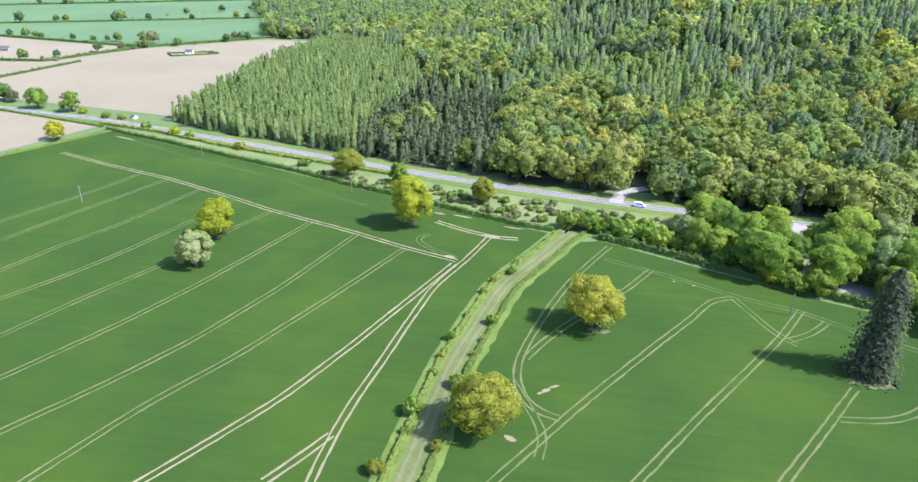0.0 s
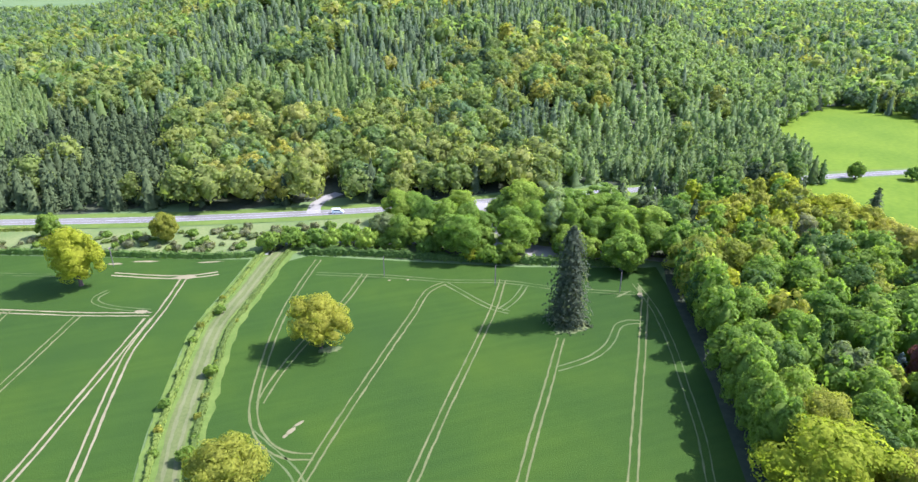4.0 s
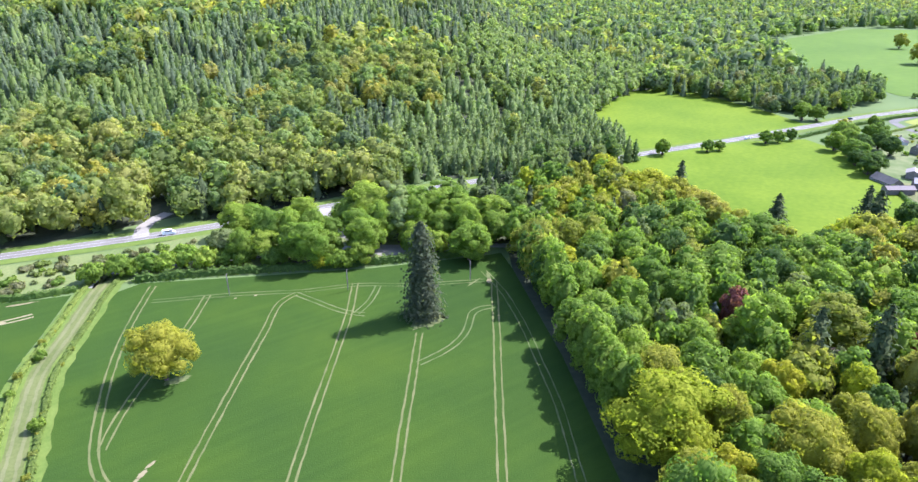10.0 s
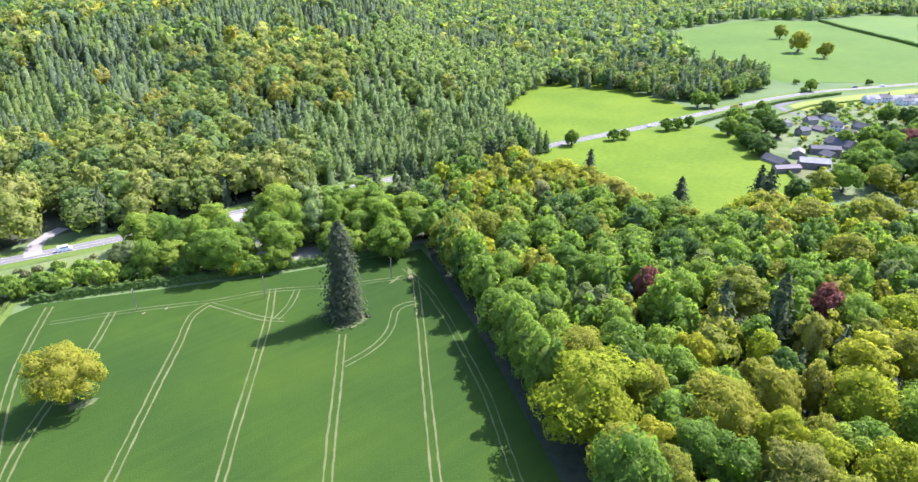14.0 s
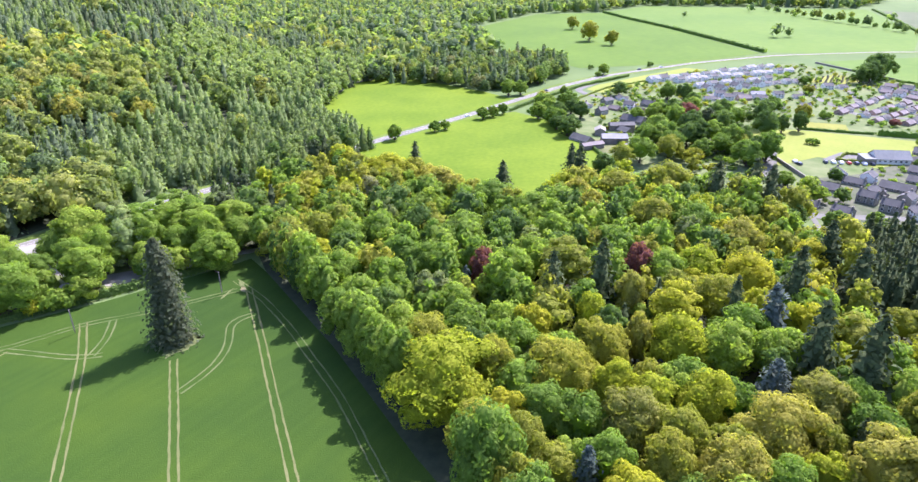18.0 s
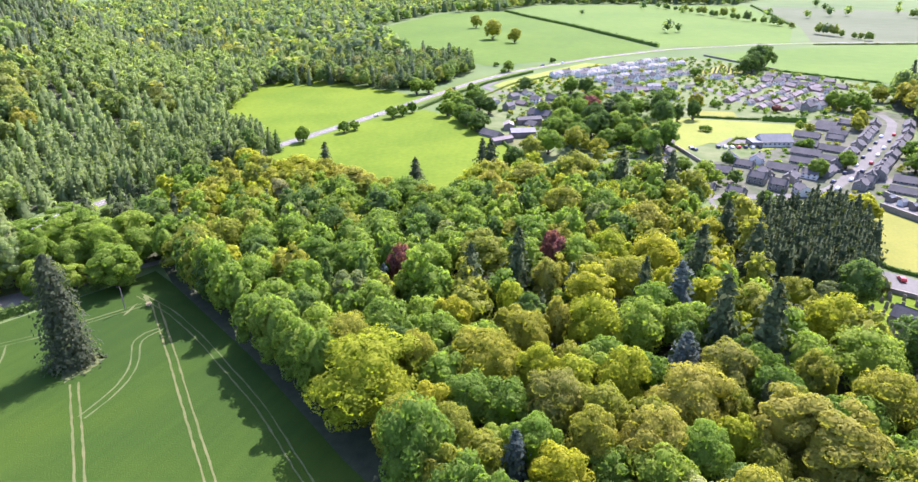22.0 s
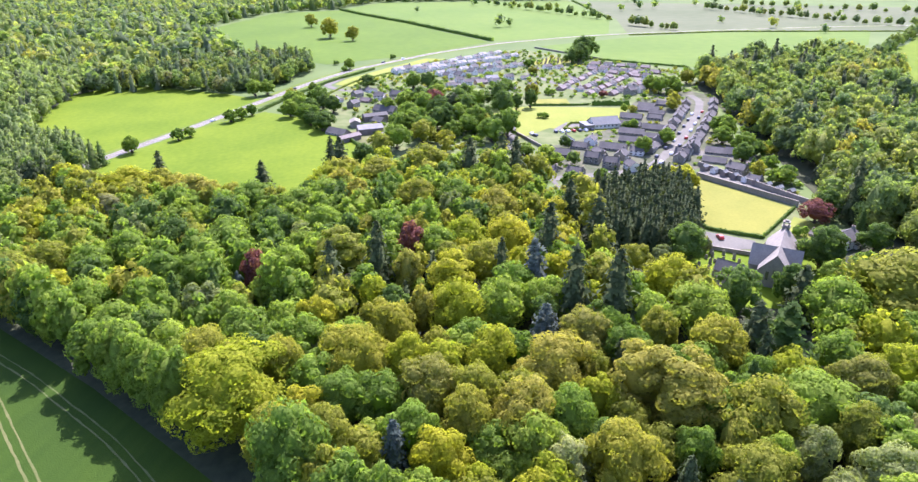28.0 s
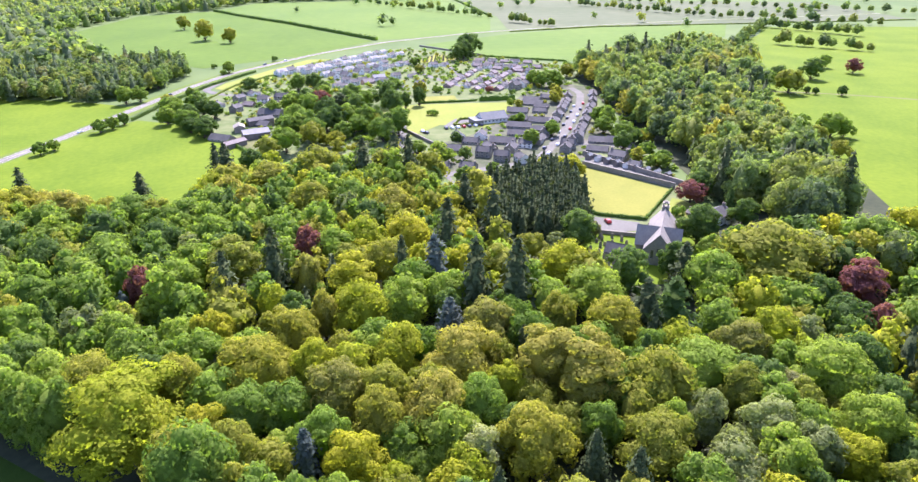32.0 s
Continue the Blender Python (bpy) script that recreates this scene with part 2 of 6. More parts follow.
M["verge_hedge"] = leafy("leaf_verge_hedge", (0.134, 0.188, 0.039), (0.175, 0.235, 0.046), (0.227, 0.263, 0.052), 0.45)
M["street"] = surface("pale_street", (0.11, 0.11, 0.09), (0.165, 0.163, 0.132), 1.0, 0.08, 0.85, 0.2, 0.02)
M["park_lawn"] = surface("park_lawn", (0.147, 0.189, 0.031), (0.213, 0.232, 0.044), 0.5, 0.04, 0.9, 0.2, 0.05)
M["slate_pale"] = surface("pale_stone_slate", (0.18, 0.168, 0.135), (0.27, 0.252, 0.205), 2.0, 0.3, 0.8, 0.3, 0.02, spec=0.15)
M["farcrop_dark"] = surface("far_dark_crop", (0.075, 0.132, 0.053), (0.105, 0.170, 0.064), 0.1, 0.008, 0.9, 0.2, 0.1)
M["soil_dim"] = surface("worn_wheel_soil", (0.075, 0.098, 0.028), (0.145, 0.145, 0.056), 1.2, 0.08, 0.95, 0.4, 0.05)
M["asphalt"] = surface("worn_asphalt", (0.135, 0.129, 0.104), (0.185, 0.177, 0.145), 2.0, 0.05, 0.8, 0.2, 0.02)
M["gravel"] = surface("pale_gravel", (0.2, 0.19, 0.15), (0.29, 0.275, 0.22), 2.5, 0.15, 0.95, 0.4, 0.03)
M["line"] = surface("white_road_paint", (0.38, 0.38, 0.35), (0.5, 0.5, 0.47), 1.5, 0.1, 0.7, 0)


# ---- mesh helpers ----
def mesh_np(name, V, F, mats, tint=None, smooth=False, idx=None, shade=None):
    """A mesh from arrays: V (n,3), F (m,3 or 4)."""
    me = bpy.data.meshes.new(name)
    V, F = np.asarray(V, np.float32), np.asarray(F, np.int32)
    m, k = F.shape
    me.vertices.add(len(V))
    me.vertices.foreach_set("co", V.ravel())
    me.loops.add(m * k)
    me.loops.foreach_set("vertex_index", F.ravel())
    me.polygons.add(m)
    me.polygons.foreach_set("loop_start", np.arange(0, m * k, k, dtype=np.int32))
    me.polygons.foreach_set("loop_total", np.full(m, k, np.int32))
    for mat in mats:
        me.materials.append(mat)
    if idx is not None:
        me.polygons.foreach_set("material_index", np.asarray(idx, np.int32))
    me.polygons.foreach_set("use_smooth", np.full(m, smooth))
    if tint is not None:
        a = me.attributes.new("tint", "FLOAT", "POINT")
        a.data.foreach_set("value", np.asarray(tint, np.float32))
    me.update(calc_edges=True)
    me.validate()
    if shade is not None:
        me.normals_split_custom_set_from_vertices((shade / (np.linalg.norm(shade, axis=1)[:, None] + 1e-9)).tolist())
    return me


def part(name, data, parent=None, label="", m=None):
    ob = new(name, data)
    if parent:
        ob.parent = parent
    if m is not None:
        ob.matrix_basis = m
    if label:
        ob["label"] = label
    return ob


def smooth01(a, b, x):
    u = min(1.0, max(0.0, (x - a) / (b - a)))
    return u * u * (3 - 2 * u)


ROAD = [(-939, 557), (-628, 452), (-395, 390), (-290, 371), (-190, 341), (-108.4, 316.2), (-35.4, 294.2), (30.0, 279.3), (61.0, 273.3), (116.0, 266.7), (194.2, 257.2), (307, 241),
        (376, 229), (452, 220), (527, 211), (598, 194), (710, 141), (804, 76), (885, -24), (937, -122), (1022, -355), (1110, -715)]


def along(poly, step=6.0):
    """A polyline rounded and resampled."""
    P = np.array(poly, float)
    d = np.r_[0, np.cumsum(np.hypot(*np.diff(P, axis=0).T))]
    n = max(2, int(d[-1] / step) + 1)
    s = np.linspace(0, d[-1], n)
    Q = np.stack([np.interp(s, d, P[:, 0]), np.interp(s, d, P[:, 1])], 1)
    for _ in range(4):
        Q[1:-1] = 0.25 * Q[:-2] + 0.5 * Q[1:-1] + 0.25 * Q[2:]
    return Q


ROAD_Q = along(ROAD, 8)


def road_y(x):
    return float(np.interp(x, ROAD_Q[:, 0], ROAD_Q[:, 1]))


def height(x, y):
    """The wooded hill north of the road; the valley is flat."""
    s = y - road_y(min(x, 560)) - 25
    if s <= 0:
        return 0.0
    across = smooth01(-228, 130, x) * (1 - smooth01(180, 320, x - 0.65 * s))
    return across * (62 * smooth01(0, 520, s) + 26 * smooth01(350, 1100, s)) + 0.6 * across * math.sin(x * 0.02) * math.cos(y * 0.017) * min(1, s / 60) * 4


def ribbon(name, poly, width, mat, z, step=3.0, jitter=0.0, rng=None):
    """A strip that lies along a line on the ground."""
    Q = along(poly, step)
    T = np.gradient(Q, axis=0)
    T /= np.linalg.norm(T, axis=1)[:, None]
    N = np.stack([-T[:, 1], T[:, 0]], 1)
    n = len(Q)
    w = np.full(n, width / 2)
    wl, wr = w.copy(), w.copy()
    if jitter:
        wl += rng.uniform(-jitter, jitter, n)
        wr += rng.uniform(-jitter, jitter, n)
    L, R = Q + N * wl[:, None], Q - N * wr[:, None]
    V = np.concatenate([np.c_[L, np.full(n, z)], np.c_[R, np.full(n, z)]])
    i = np.arange(n - 1)
    return mesh_np(name, V, np.stack([i + n, i + n + 1, i + 1, i], 1), [mat])


def sheet(name, poly, mat, z, thick=0.0):
    """A flat piece of ground inside a closed outline."""
    bm = bmesh.new()
    f = bm.faces.new([bm.verts.new((x, y, z)) for x, y in poly])
    if f.normal.z < 0:
        f.normal_flip()
    bm.normal_update()
    bmesh.ops.triangulate(bm, faces=bm.faces[:])
    me = bpy.data.meshes.new(name)
    bm.to_mesh(me)
    bm.free()
    if sum(p.normal.z for p in me.polygons) < 0:
        me.flip_normals()
    me.materials.append(mat)
    return me


# ---- ground ----
gx = np.unique(np.r_[np.linspace(-5000, -900, 12), np.linspace(-900, 1200, 106), np.linspace(1200, 5000, 12)])
gy = np.unique(np.r_[np.linspace(-5000, -300, 12), np.linspace(-300, 260, 15), np.linspace(260, 1500, 72), np.linspace(1500, 5000, 10)])
GV = np.array([(x, y, height(x, y) - 0.15) for y in gy for x in gx])
ii = np.arange(len(gy) * len(gx)).reshape(len(gy), len(gx))
GF = np.stack([ii[:-1, :-1], ii[:-1, 1:], ii[1:, 1:], ii[1:, :-1]], -1).reshape(-1, 4)
tagged(new("ground", mesh_np("ground", GV, GF, [M["farground"]], smooth=True)), "broad green valley floor rising to a wooded hill", "ground", kind="structure")


LAID = []


def land(name, poly, mat, z, label, category="field"):
    LAID.append(name)
    z += 0.0035 * (len(LAID) % 9)
    return tagged(new(name, sheet(name, poly, M[mat], z)), label, category, kind="structure")


DRIVE = [(-28.5, -124.0), (-29.4, 40.4), (-24.6, 98.7), (-21.1, 140.4), (-11.2, 189.7), (1.2, 215.3), (10.1, 236.2), (17.1, 248.1)]
DQ = along(DRIVE, 4)


def beside(Q, d):
    T = np.gradient(Q, axis=0)
    T /= np.linalg.norm(T, axis=1)[:, None]
    return Q + np.stack([-T[:, 1], T[:, 0]], 1) * d


WOOD_EDGE = [(38.4, -56.2), (60.1, 1.0), (91.3, 66.9), (116.3, 112.7), (141.6, 166.3), (146.8, 179.7)]
west = [tuple(p) for p in beside(DQ, 7.5)][::3]
east = [tuple(p) for p in beside(DQ, -6.5)][::3]
crop_w = land("crop_field_west", west[:-1] + [(3.0, 238.1), (-7.4, 241.2), (-34.9, 252.3), (-97.6, 277.9), (-176.9, 310.1), (-277, 348), (-299, 284), (-431, -71), (-426, -131)], "crop", 0.0,
              "dark green winter wheat field with pale wheel tracks", "field")
crop_e = land("crop_field_east", east[:-1] + [(24.6, 233.6), (61.2, 215.1), (98.9, 196.6), (141.6, 180.8)] + WOOD_EDGE[::-1] + [(20.0, -113.3)], "crop", 0.0,
              "dark green winter wheat field beside a wood", "field")
land("plough_field", [(-249, 388), (-300, 593), (-269, 761), (-358, 762), (-449, 671), (-733, 561), (-649, 470), (-480, 426), (-340, 404)], "plough", 0.0, "pale brown ploughed field behind the road")
land("plough_field_near", [(-287, 356), (-341, 372), (-441, 400), (-545, 421), (-666, 295), (-483, -52), (-306, 292)], "plough", 0.0, "pale brown bare field behind a hedge")
land("wood_floor", [(38.4, -56.2), (60.1, 1.0), (91.3, 66.9), (116.3, 112.7), (141.6, 166.3), (153.0, 183.8), (168.3, 245.8), (256.7, 244.6), (257.0, 232.6), (235.9, 205.5), (219.0, 132.5), (258.6, 91.8), (306.2, 92.3), (302.8, 31.4), (237.3, -18.4), (185.1, -41.5), (183.9, -68.6), (217.9, -96.1), (242.2, -115.8), (432, -111), (561, -107), (715, -289), (495, -239), (213.9, -177.0), (192, -288), (38.2, -287.3)], "floor", 0.003, "dim leaf-strewn wood floor", "ground")
land("pasture_north", [(299, 251), (331, 323), (446, 378), (502, 371), (487, 315), (473, 261), (457, 225), (376, 235)], "pasture", 0.0, "bright green grazing field")
land("pasture_south", [(294, 238), (380, 222), (417, 203), (405, 172), (339.4, 108.3), (258.6, 91.8), (219.0, 132.5), (235.9, 205.5), (257.0, 232.6)], "pasture", 0.0, "bright green grazing field beside the wood")
land("far_field", [(623, 232), (692, 341), (873, 516), (1188, 536), (1271, 433), (1033, 248), (814, 91), (700, 153)], "farcrop", 0.0, "pale green crop field beyond the main road")
land("far_field", [(1281, 436), (1475, 409), (1550, -2), (1110, -70), (889, -56), (826, 83), (1041, 246)], "farpale", 0.0, "pale green field behind a hedge")
land("far_field", [(683, -35), (642, -118), (825, -344), (967, -402), (941, -197), (874, -80), (778, 28)], "farpale", 0.02, "pale green field behind the village")
land("far_field", [(1121, -81), (1530, -27), (1366, -745), (1002, -702), (971, -412), (950, -218), (899, -83)], "fallow", 0.0, "pale brownish fallow field far off")
land("park_grass", [(480, -226), (600, -266), (706, -286), (839, -393), (928, -438), (891, -901), (192, -484), (213.9, -176.1), (280, -172), (320, -176), (405, -200)], "pasture", 0.0, "bright parkland grass with scattered trees")
land("village_ground", [(302.8, 31.4), (357, 150), (464, 179), (533, 176), (650, 130), (754, 52), (683, -35), (624, -115), (532, -115), (401, -100), (336, -108), (263.1, -108.7), (218.2, -91.4), (183.9, -68.6), (185.1, -41.5), (237.3, -18.4), (290.6, 1.3)], "garden", -0.06, "patchwork of village gardens, yards and paving")
road_m = ribbon("road", ROAD, 6.8, M["asphalt"], 0.06, 8)
tagged(new("road", road_m), "pale grey main road with worn asphalt", "road", kind="structure")
tagged(new("road_verge", ribbon("road_verge", ROAD, 17.0, M["verge"], 0.02, 8)), "green grass road verge", "verge", kind="structure")


# ---- trees ----
def quads_at(C, Nn, size, rng):
    """Small leaf sprays as ragged triangles at C, facing Nn."""
    n = len(C)
    Nn = Nn / np.linalg.norm(Nn, axis=1)[:, None]
    A = np.cross(Nn, rng.normal(size=(n, 3)))
    A /= np.linalg.norm(A, axis=1)[:, None] + 1e-9
    B = np.cross(Nn, A)
    s = (size * rng.uniform(0.6, 1.4, n))[:, None] * 0.72
    k = rng.uniform(0.6, 1.1, (3, n, 1))
    V = np.stack([C + A * s * k[0], C + (-0.5 * A + 0.87 * B) * s * k[1], C + (-0.5 * A - 0.87 * B) * s * k[2]], 1).reshape(-1, 3)
    return V, np.arange(3 * n).reshape(n, 3)


def tri(F):
    """Quads split into triangles."""
    F = np.asarray(F)
    return F if F.shape[1] == 3 else np.concatenate([F[:, [0, 1, 2]], F[:, [0, 2, 3]]])


def ball(c, r, nu=8, nv=5):
    """A coarse closed ball of quads and caps."""
    V, F = [], []
    for j in range(nv + 1):
        a = math.pi * (j + 0.02) / (nv + 0.04)
        for i in range(nu):
            b = 2 * math.pi * i / nu
            V.append((c[0] + r[0] * math.sin(a) * math.cos(b), c[1] + r[1] * math.sin(a) * math.sin(b), c[2] + r[2] * math.cos(a)))
    for j in range(nv):
        for i in range(nu):
            k = (i + 1) % nu
            F.append((j * nu + i, (j + 1) * nu + i, (j + 1) * nu + k, j * nu + k))
    return np.array(V), np.array(F)


def join(parts):
    V, F, n = [], [], 0
    for v, f in parts:
        V.append(v)
        F.append(tri(f) + n)
        n += len(v)
    return np.concatenate(V), np.concatenate(F)


def broad_crown(seed, R, zb, zt, lobes, per, leaf):
    """A lopsided broadleaf crown of domed boughs, each knotted with smaller clumps of leaves."""
    rng = np.random.default_rng(seed)
    zc, hz = (zb + zt) / 2, (zt - zb) / 2
    sx, sy = rng.uniform(0.88, 1.12), rng.uniform(0.88, 1.12)
    lean = rng.uniform(-0.15, 0.15, 2) * R
    out, shade = [], []
    for i in range(lobes):
        u = max(-0.72, min(1, 1 - 1.66 * (i + 0.5) / lobes + rng.uniform(-0.12, 0.12)))
        a = i * 2.39996 + rng.uniform(-0.6, 0.6)
        q = math.sqrt(max(0, 1 - u * u))
        d = np.array([q * math.cos(a), q * math.sin(a), u])
        rl = R * rng.uniform(0.2, 0.42) * (1 if lobes > 20 else 1.2)
        reach = rng.uniform(0.84, 1.1)
        c = np.array([d[0] * (R - rl * 0.8) * reach * sx + lean[0] * u, d[1] * (R - rl * 0.8) * reach * sy + lean[1] * u, zc + d[2] * (hz - rl * 0.7) * reach])
        k = int(per * (rl / R / 0.36) ** 2)
        D = rng.normal(size=(k * 3, 3))
        D /= np.linalg.norm(D, axis=1)[:, None]
        D = D[D @ (d * 0.75 + np.array([0, 0, 0.5])) > -0.1][:k]
        K = rng.normal(size=(12, 3))
        K /= np.linalg.norm(K, axis=1)[:, None]
        near = K[np.argmax(D @ K.T, axis=1)]
        knot = np.clip((D * near).sum(1), 0, 1) ** 10
        C = c + D * (rl * (0.84 + 0.26 * knot + rng.uniform(-0.05, 0.05, len(D))))[:, None] * np.array([1, 1, 0.85])
        N = D * 0.7 + (D - near) * 0.9 + d * 0.25
        out.append(quads_at(C, N + rng.normal(size=D.shape) * 0.3 + np.array([0, 0, 0.15]), leaf, rng))
        shade.append(np.repeat(N + rng.normal(size=D.shape) * 0.14, 3, axis=0))
        if lobes > 10:
            bough = ball(c, (rl * 0.66, rl * 0.66, rl * 0.56), 5, 3)
            out.append(bough)
            shade.append((bough[0] - c) / rl + d * 0.25)
    core = ball((0, 0, zc), (R * 0.58, R * 0.58, hz * 0.7), 8 if lobes > 15 else 5, 5 if lobes > 15 else 3)
    shade.append(core[0] - np.array([0, 0, zc]))
    return (*join(out + [core]), np.concatenate(shade))


def fir_crown(seed, R, zb, zt, levels, per, along_branch, spray, fat=0.7):
    """A conifer crown: whorls of drooping branches hung with small sprays over a dense core."""
    rng = np.random.default_rng(seed)
    C, D, S, N = [], [], [], []
    for j in range(levels):
        u = (j + rng.uniform(0, 0.7)) / levels
        z = zb + (zt - zb) * u
        r = R * (1 - u) ** fat * rng.uniform(0.86, 1.1) + 0.15
        k = max(4, int(per * (0.4 + 0.6 * (1 - u) ** fat)))
        for i in range(k):
            a = 2 * math.pi * (i + rng.uniform(0, 1)) / k
            rr = r * rng.uniform(0.58, 1.22)
            d = np.array([math.cos(a), math.sin(a), 0])
            for q in range(along_branch):
                v = (q + rng.uniform(0.3, 1.0)) / along_branch
                C.append(np.array([0, 0, z + 0.1 * rr]) + d * rr * v + np.array([0, 0, -0.38 * rr * v * v]) + rng.normal(size=3) * 0.1 * spray)
                D.append(d * (0.45 + 0.5 * v) + np.array([0, 0, 0.85 - 0.35 * v]) + rng.normal(size=3) * 0.3)
                N.append(d * (0.5 + 0.4 * v) + np.array([0, 0, 0.5]) + rng.normal(size=3) * 0.22)
                S.append(spray * (1.15 - 0.4 * v) * (0.6 + 0.4 * (1 - u) ** fat))
    V, F = quads_at(np.array(C), np.array(D), np.array(S), rng)
    m, rings, K, G = 7, 5, [], []
    for j in range(rings):
        u = 0.97 * j / (rings - 1)
        r = R * 0.46 * (1 - u) ** fat
        K += [(r * rng.uniform(0.85, 1.15) * math.cos(2 * math.pi * i / m), r * rng.uniform(0.85, 1.15) * math.sin(2 * math.pi * i / m), zb + (zt - zb) * u) for i in range(m)]
    G = [(j * m + i, j * m + (i + 1) % m, (j + 1) * m + (i + 1) % m, (j + 1) * m + i) for j in range(rings - 1) for i in range(m)]
    K = np.array(K)
    return (*join([(V, F), (K, np.array(G))]), np.concatenate([np.repeat(np.array(N), 3, axis=0), K * np.array([1, 1, 0]) + np.array([0, 0, 0.3 * R])]))


def trunk_mesh(name, h, r, limbs, spread, seed, zb, loose=False):
    """A tapered trunk with rising limbs."""
    rng = np.random.default_rng(seed)
    out = []

    def tube(p, q, r0, r1, k=6):
        p, q = np.array(p, float), np.array(q, float)
        d = (q - p) / np.linalg.norm(q - p)
        a = np.cross(d, [0.3, 0.9, 0.2])
        a /= np.linalg.norm(a)
        b = np.cross(d, a)
        V = [c + (a * math.cos(2 * math.pi * i / k) + b * math.sin(2 * math.pi * i / k)) * rr for c, rr in ((p, r0), (q, r1)) for i in range(k)]
        return np.array(V), np.array([(i, (i + 1) % k, k + (i + 1) % k, k + i) for i in range(k)])

    out.append(tube((0, 0, -0.4), (0, 0, 0.6), r * 1.5, r))
    out.append(tube((0, 0, 0.6), (0.1, 0, h), r, r * 0.3))
    for i in range(limbs):
        a = 2 * math.pi * i / max(1, limbs) + rng.uniform(-0.4, 0.4)
        z = zb * rng.uniform(0.8, 1.4)
        out.append(tube((0, 0, z), (math.cos(a) * spread, math.sin(a) * spread, z + spread * rng.uniform(0.5, 1.1)), r * 0.45, r * 0.12, 5))
    if loose:
        return mesh_np(name, *join(out[:2]), [M["bark"]]), [mesh_np("limb", *join([o]), [M["bark"]]) for o in out[2:]]
    return mesh_np(name, *join(out), [M["bark"]])


# shapes: name -> crown arrays at falling detail, trunk
SHAPES, BOUGHS = {}, {}
LONE = ("field_oak", "field_tree", "hedge_oak", "hedge_tree")
BROAD = ((7.0, 0.7, 17.0), (8.6, 0.7, 18.0), (5.6, 1.0, 18.5), (5.2, 0.3, 12.5))
for i, (R, zb, zt) in enumerate(BROAD):
    SHAPES["broad%d" % i] = (broad_crown(10 + i, R, zb, zt, 30, 270, 0.42), broad_crown(15 + i, R, zb, zt, 26, 125, 0.6), broad_crown(20 + i, R, zb, zt, 15, 30, 1.15), broad_crown(30 + i, R, zb, zt, 8, 6, 3.0),
                             trunk_mesh("trunk", zt * 0.7, 0.5, 6, R * 0.5, 40 + i, zb))
SHAPES["bush"] = (broad_crown(91, 2.3, 0.05, 3.2, 16, 40, 0.4), broad_crown(92, 2.3, 0.05, 3.2, 10, 22, 0.65), broad_crown(92, 2.3, 0.05, 3.2, 7, 8, 1.0), broad_crown(93, 2.3, 0.05, 3.2, 6, 4, 1.8),
                  trunk_mesh("trunk", 1.6, 0.14, 3, 0.7, 94, 0.5))
for i, (R, zb, zt) in enumerate(((5.4, 0.8, 22.0), (4.8, 1.0, 19.0))):
    SHAPES["fir%d" % i] = (fir_crown(50 + i, R, zb, zt, 26, 17, 6, 1.25, 0.62), fir_crown(55 + i, R, zb, zt, 20, 13, 4, 1.7, 0.64), fir_crown(60 + i, R * 1.35, zb, zt * 0.92, 11, 9, 2, 2.4, 0.66),
                           fir_crown(70 + i, R * 1.4, zb, zt * 0.9, 7, 6, 1, 3.4, 0.66), trunk_mesh("trunk", zt * 0.95, 0.34, 0, 1, 80 + i, 2))
SHAPES["column"] = (fir_crown(52, 6.6, 0.4, 32.0, 64, 26, 5, 1.1, 0.36),) * 4 + (trunk_mesh("trunk", 29.0, 0.5, 0, 1, 83, 2),)
CROWN_CACHE = {}
GROW = np.random.default_rng(7)


def tree(x, y, shape, leaf, s=1.0, sz=1.0, label="", category="tree", group="", name="tree", lod=0):
    """One tree: an empty at its foot with trunk and crown."""
    key = (shape, leaf, lod)
    if key not in CROWN_CACHE:
        V, F, N = SHAPES[shape][lod]
        CROWN_CACHE[key] = mesh_np("crown_" + leaf, V, F, [M[leaf]], smooth=True, shade=N)
    e = new(name)
    e.matrix_basis = Matrix.LocRotScale((x, y, height(x, y) - 0.1), Euler((0, 0, GROW.uniform(0, 6.28))), (s, s, s * sz))
    if name in LONE:
        if shape not in BOUGHS:
            R, zb, zt = BROAD[int(shape[-1])]
            BOUGHS[shape] = trunk_mesh("trunk", zt * 0.7, 0.5, 6, R * 0.5, 40 + int(shape[-1]), zb + 1.5, True)
        part("trunk", BOUGHS[shape][0], e)
        for limb in BOUGHS[shape][1]:
            part("limb", limb, e)
    else:
        part("trunk", SHAPES[shape][4], e)
    part("crown", CROWN_CACHE[key], e)
    return tagged(e, label, category, group)


def inside(p, poly):
    x, y = p
    r = False
    for (x0, y0), (x1, y1) in zip(poly, poly[1:] + poly[:1]):
        if (y0 > y) != (y1 > y) and x < (x1 - x0) * (y - y0) / (y1 - y0) + x0:
            r = not r
    return r


def scatter(poly, gap, seed, jit=0.42):
    """Uneven grid of points inside an outline."""
    rng = np.random.default_rng(seed)
    xs, ys = [p[0] for p in poly], [p[1] for p in poly]
    out, row = [], 0
    y = min(ys)
    while y < max(ys):
        x = min(xs) + (gap / 2 if row % 2 else 0)
        while x < max(xs):
            p = (x + rng.uniform(-jit, jit) * gap, y + rng.uniform(-jit, jit) * gap)
            if inside(p, poly):
                out.append(p)
            x += gap
        y += gap * 0.87
        row += 1
    return out


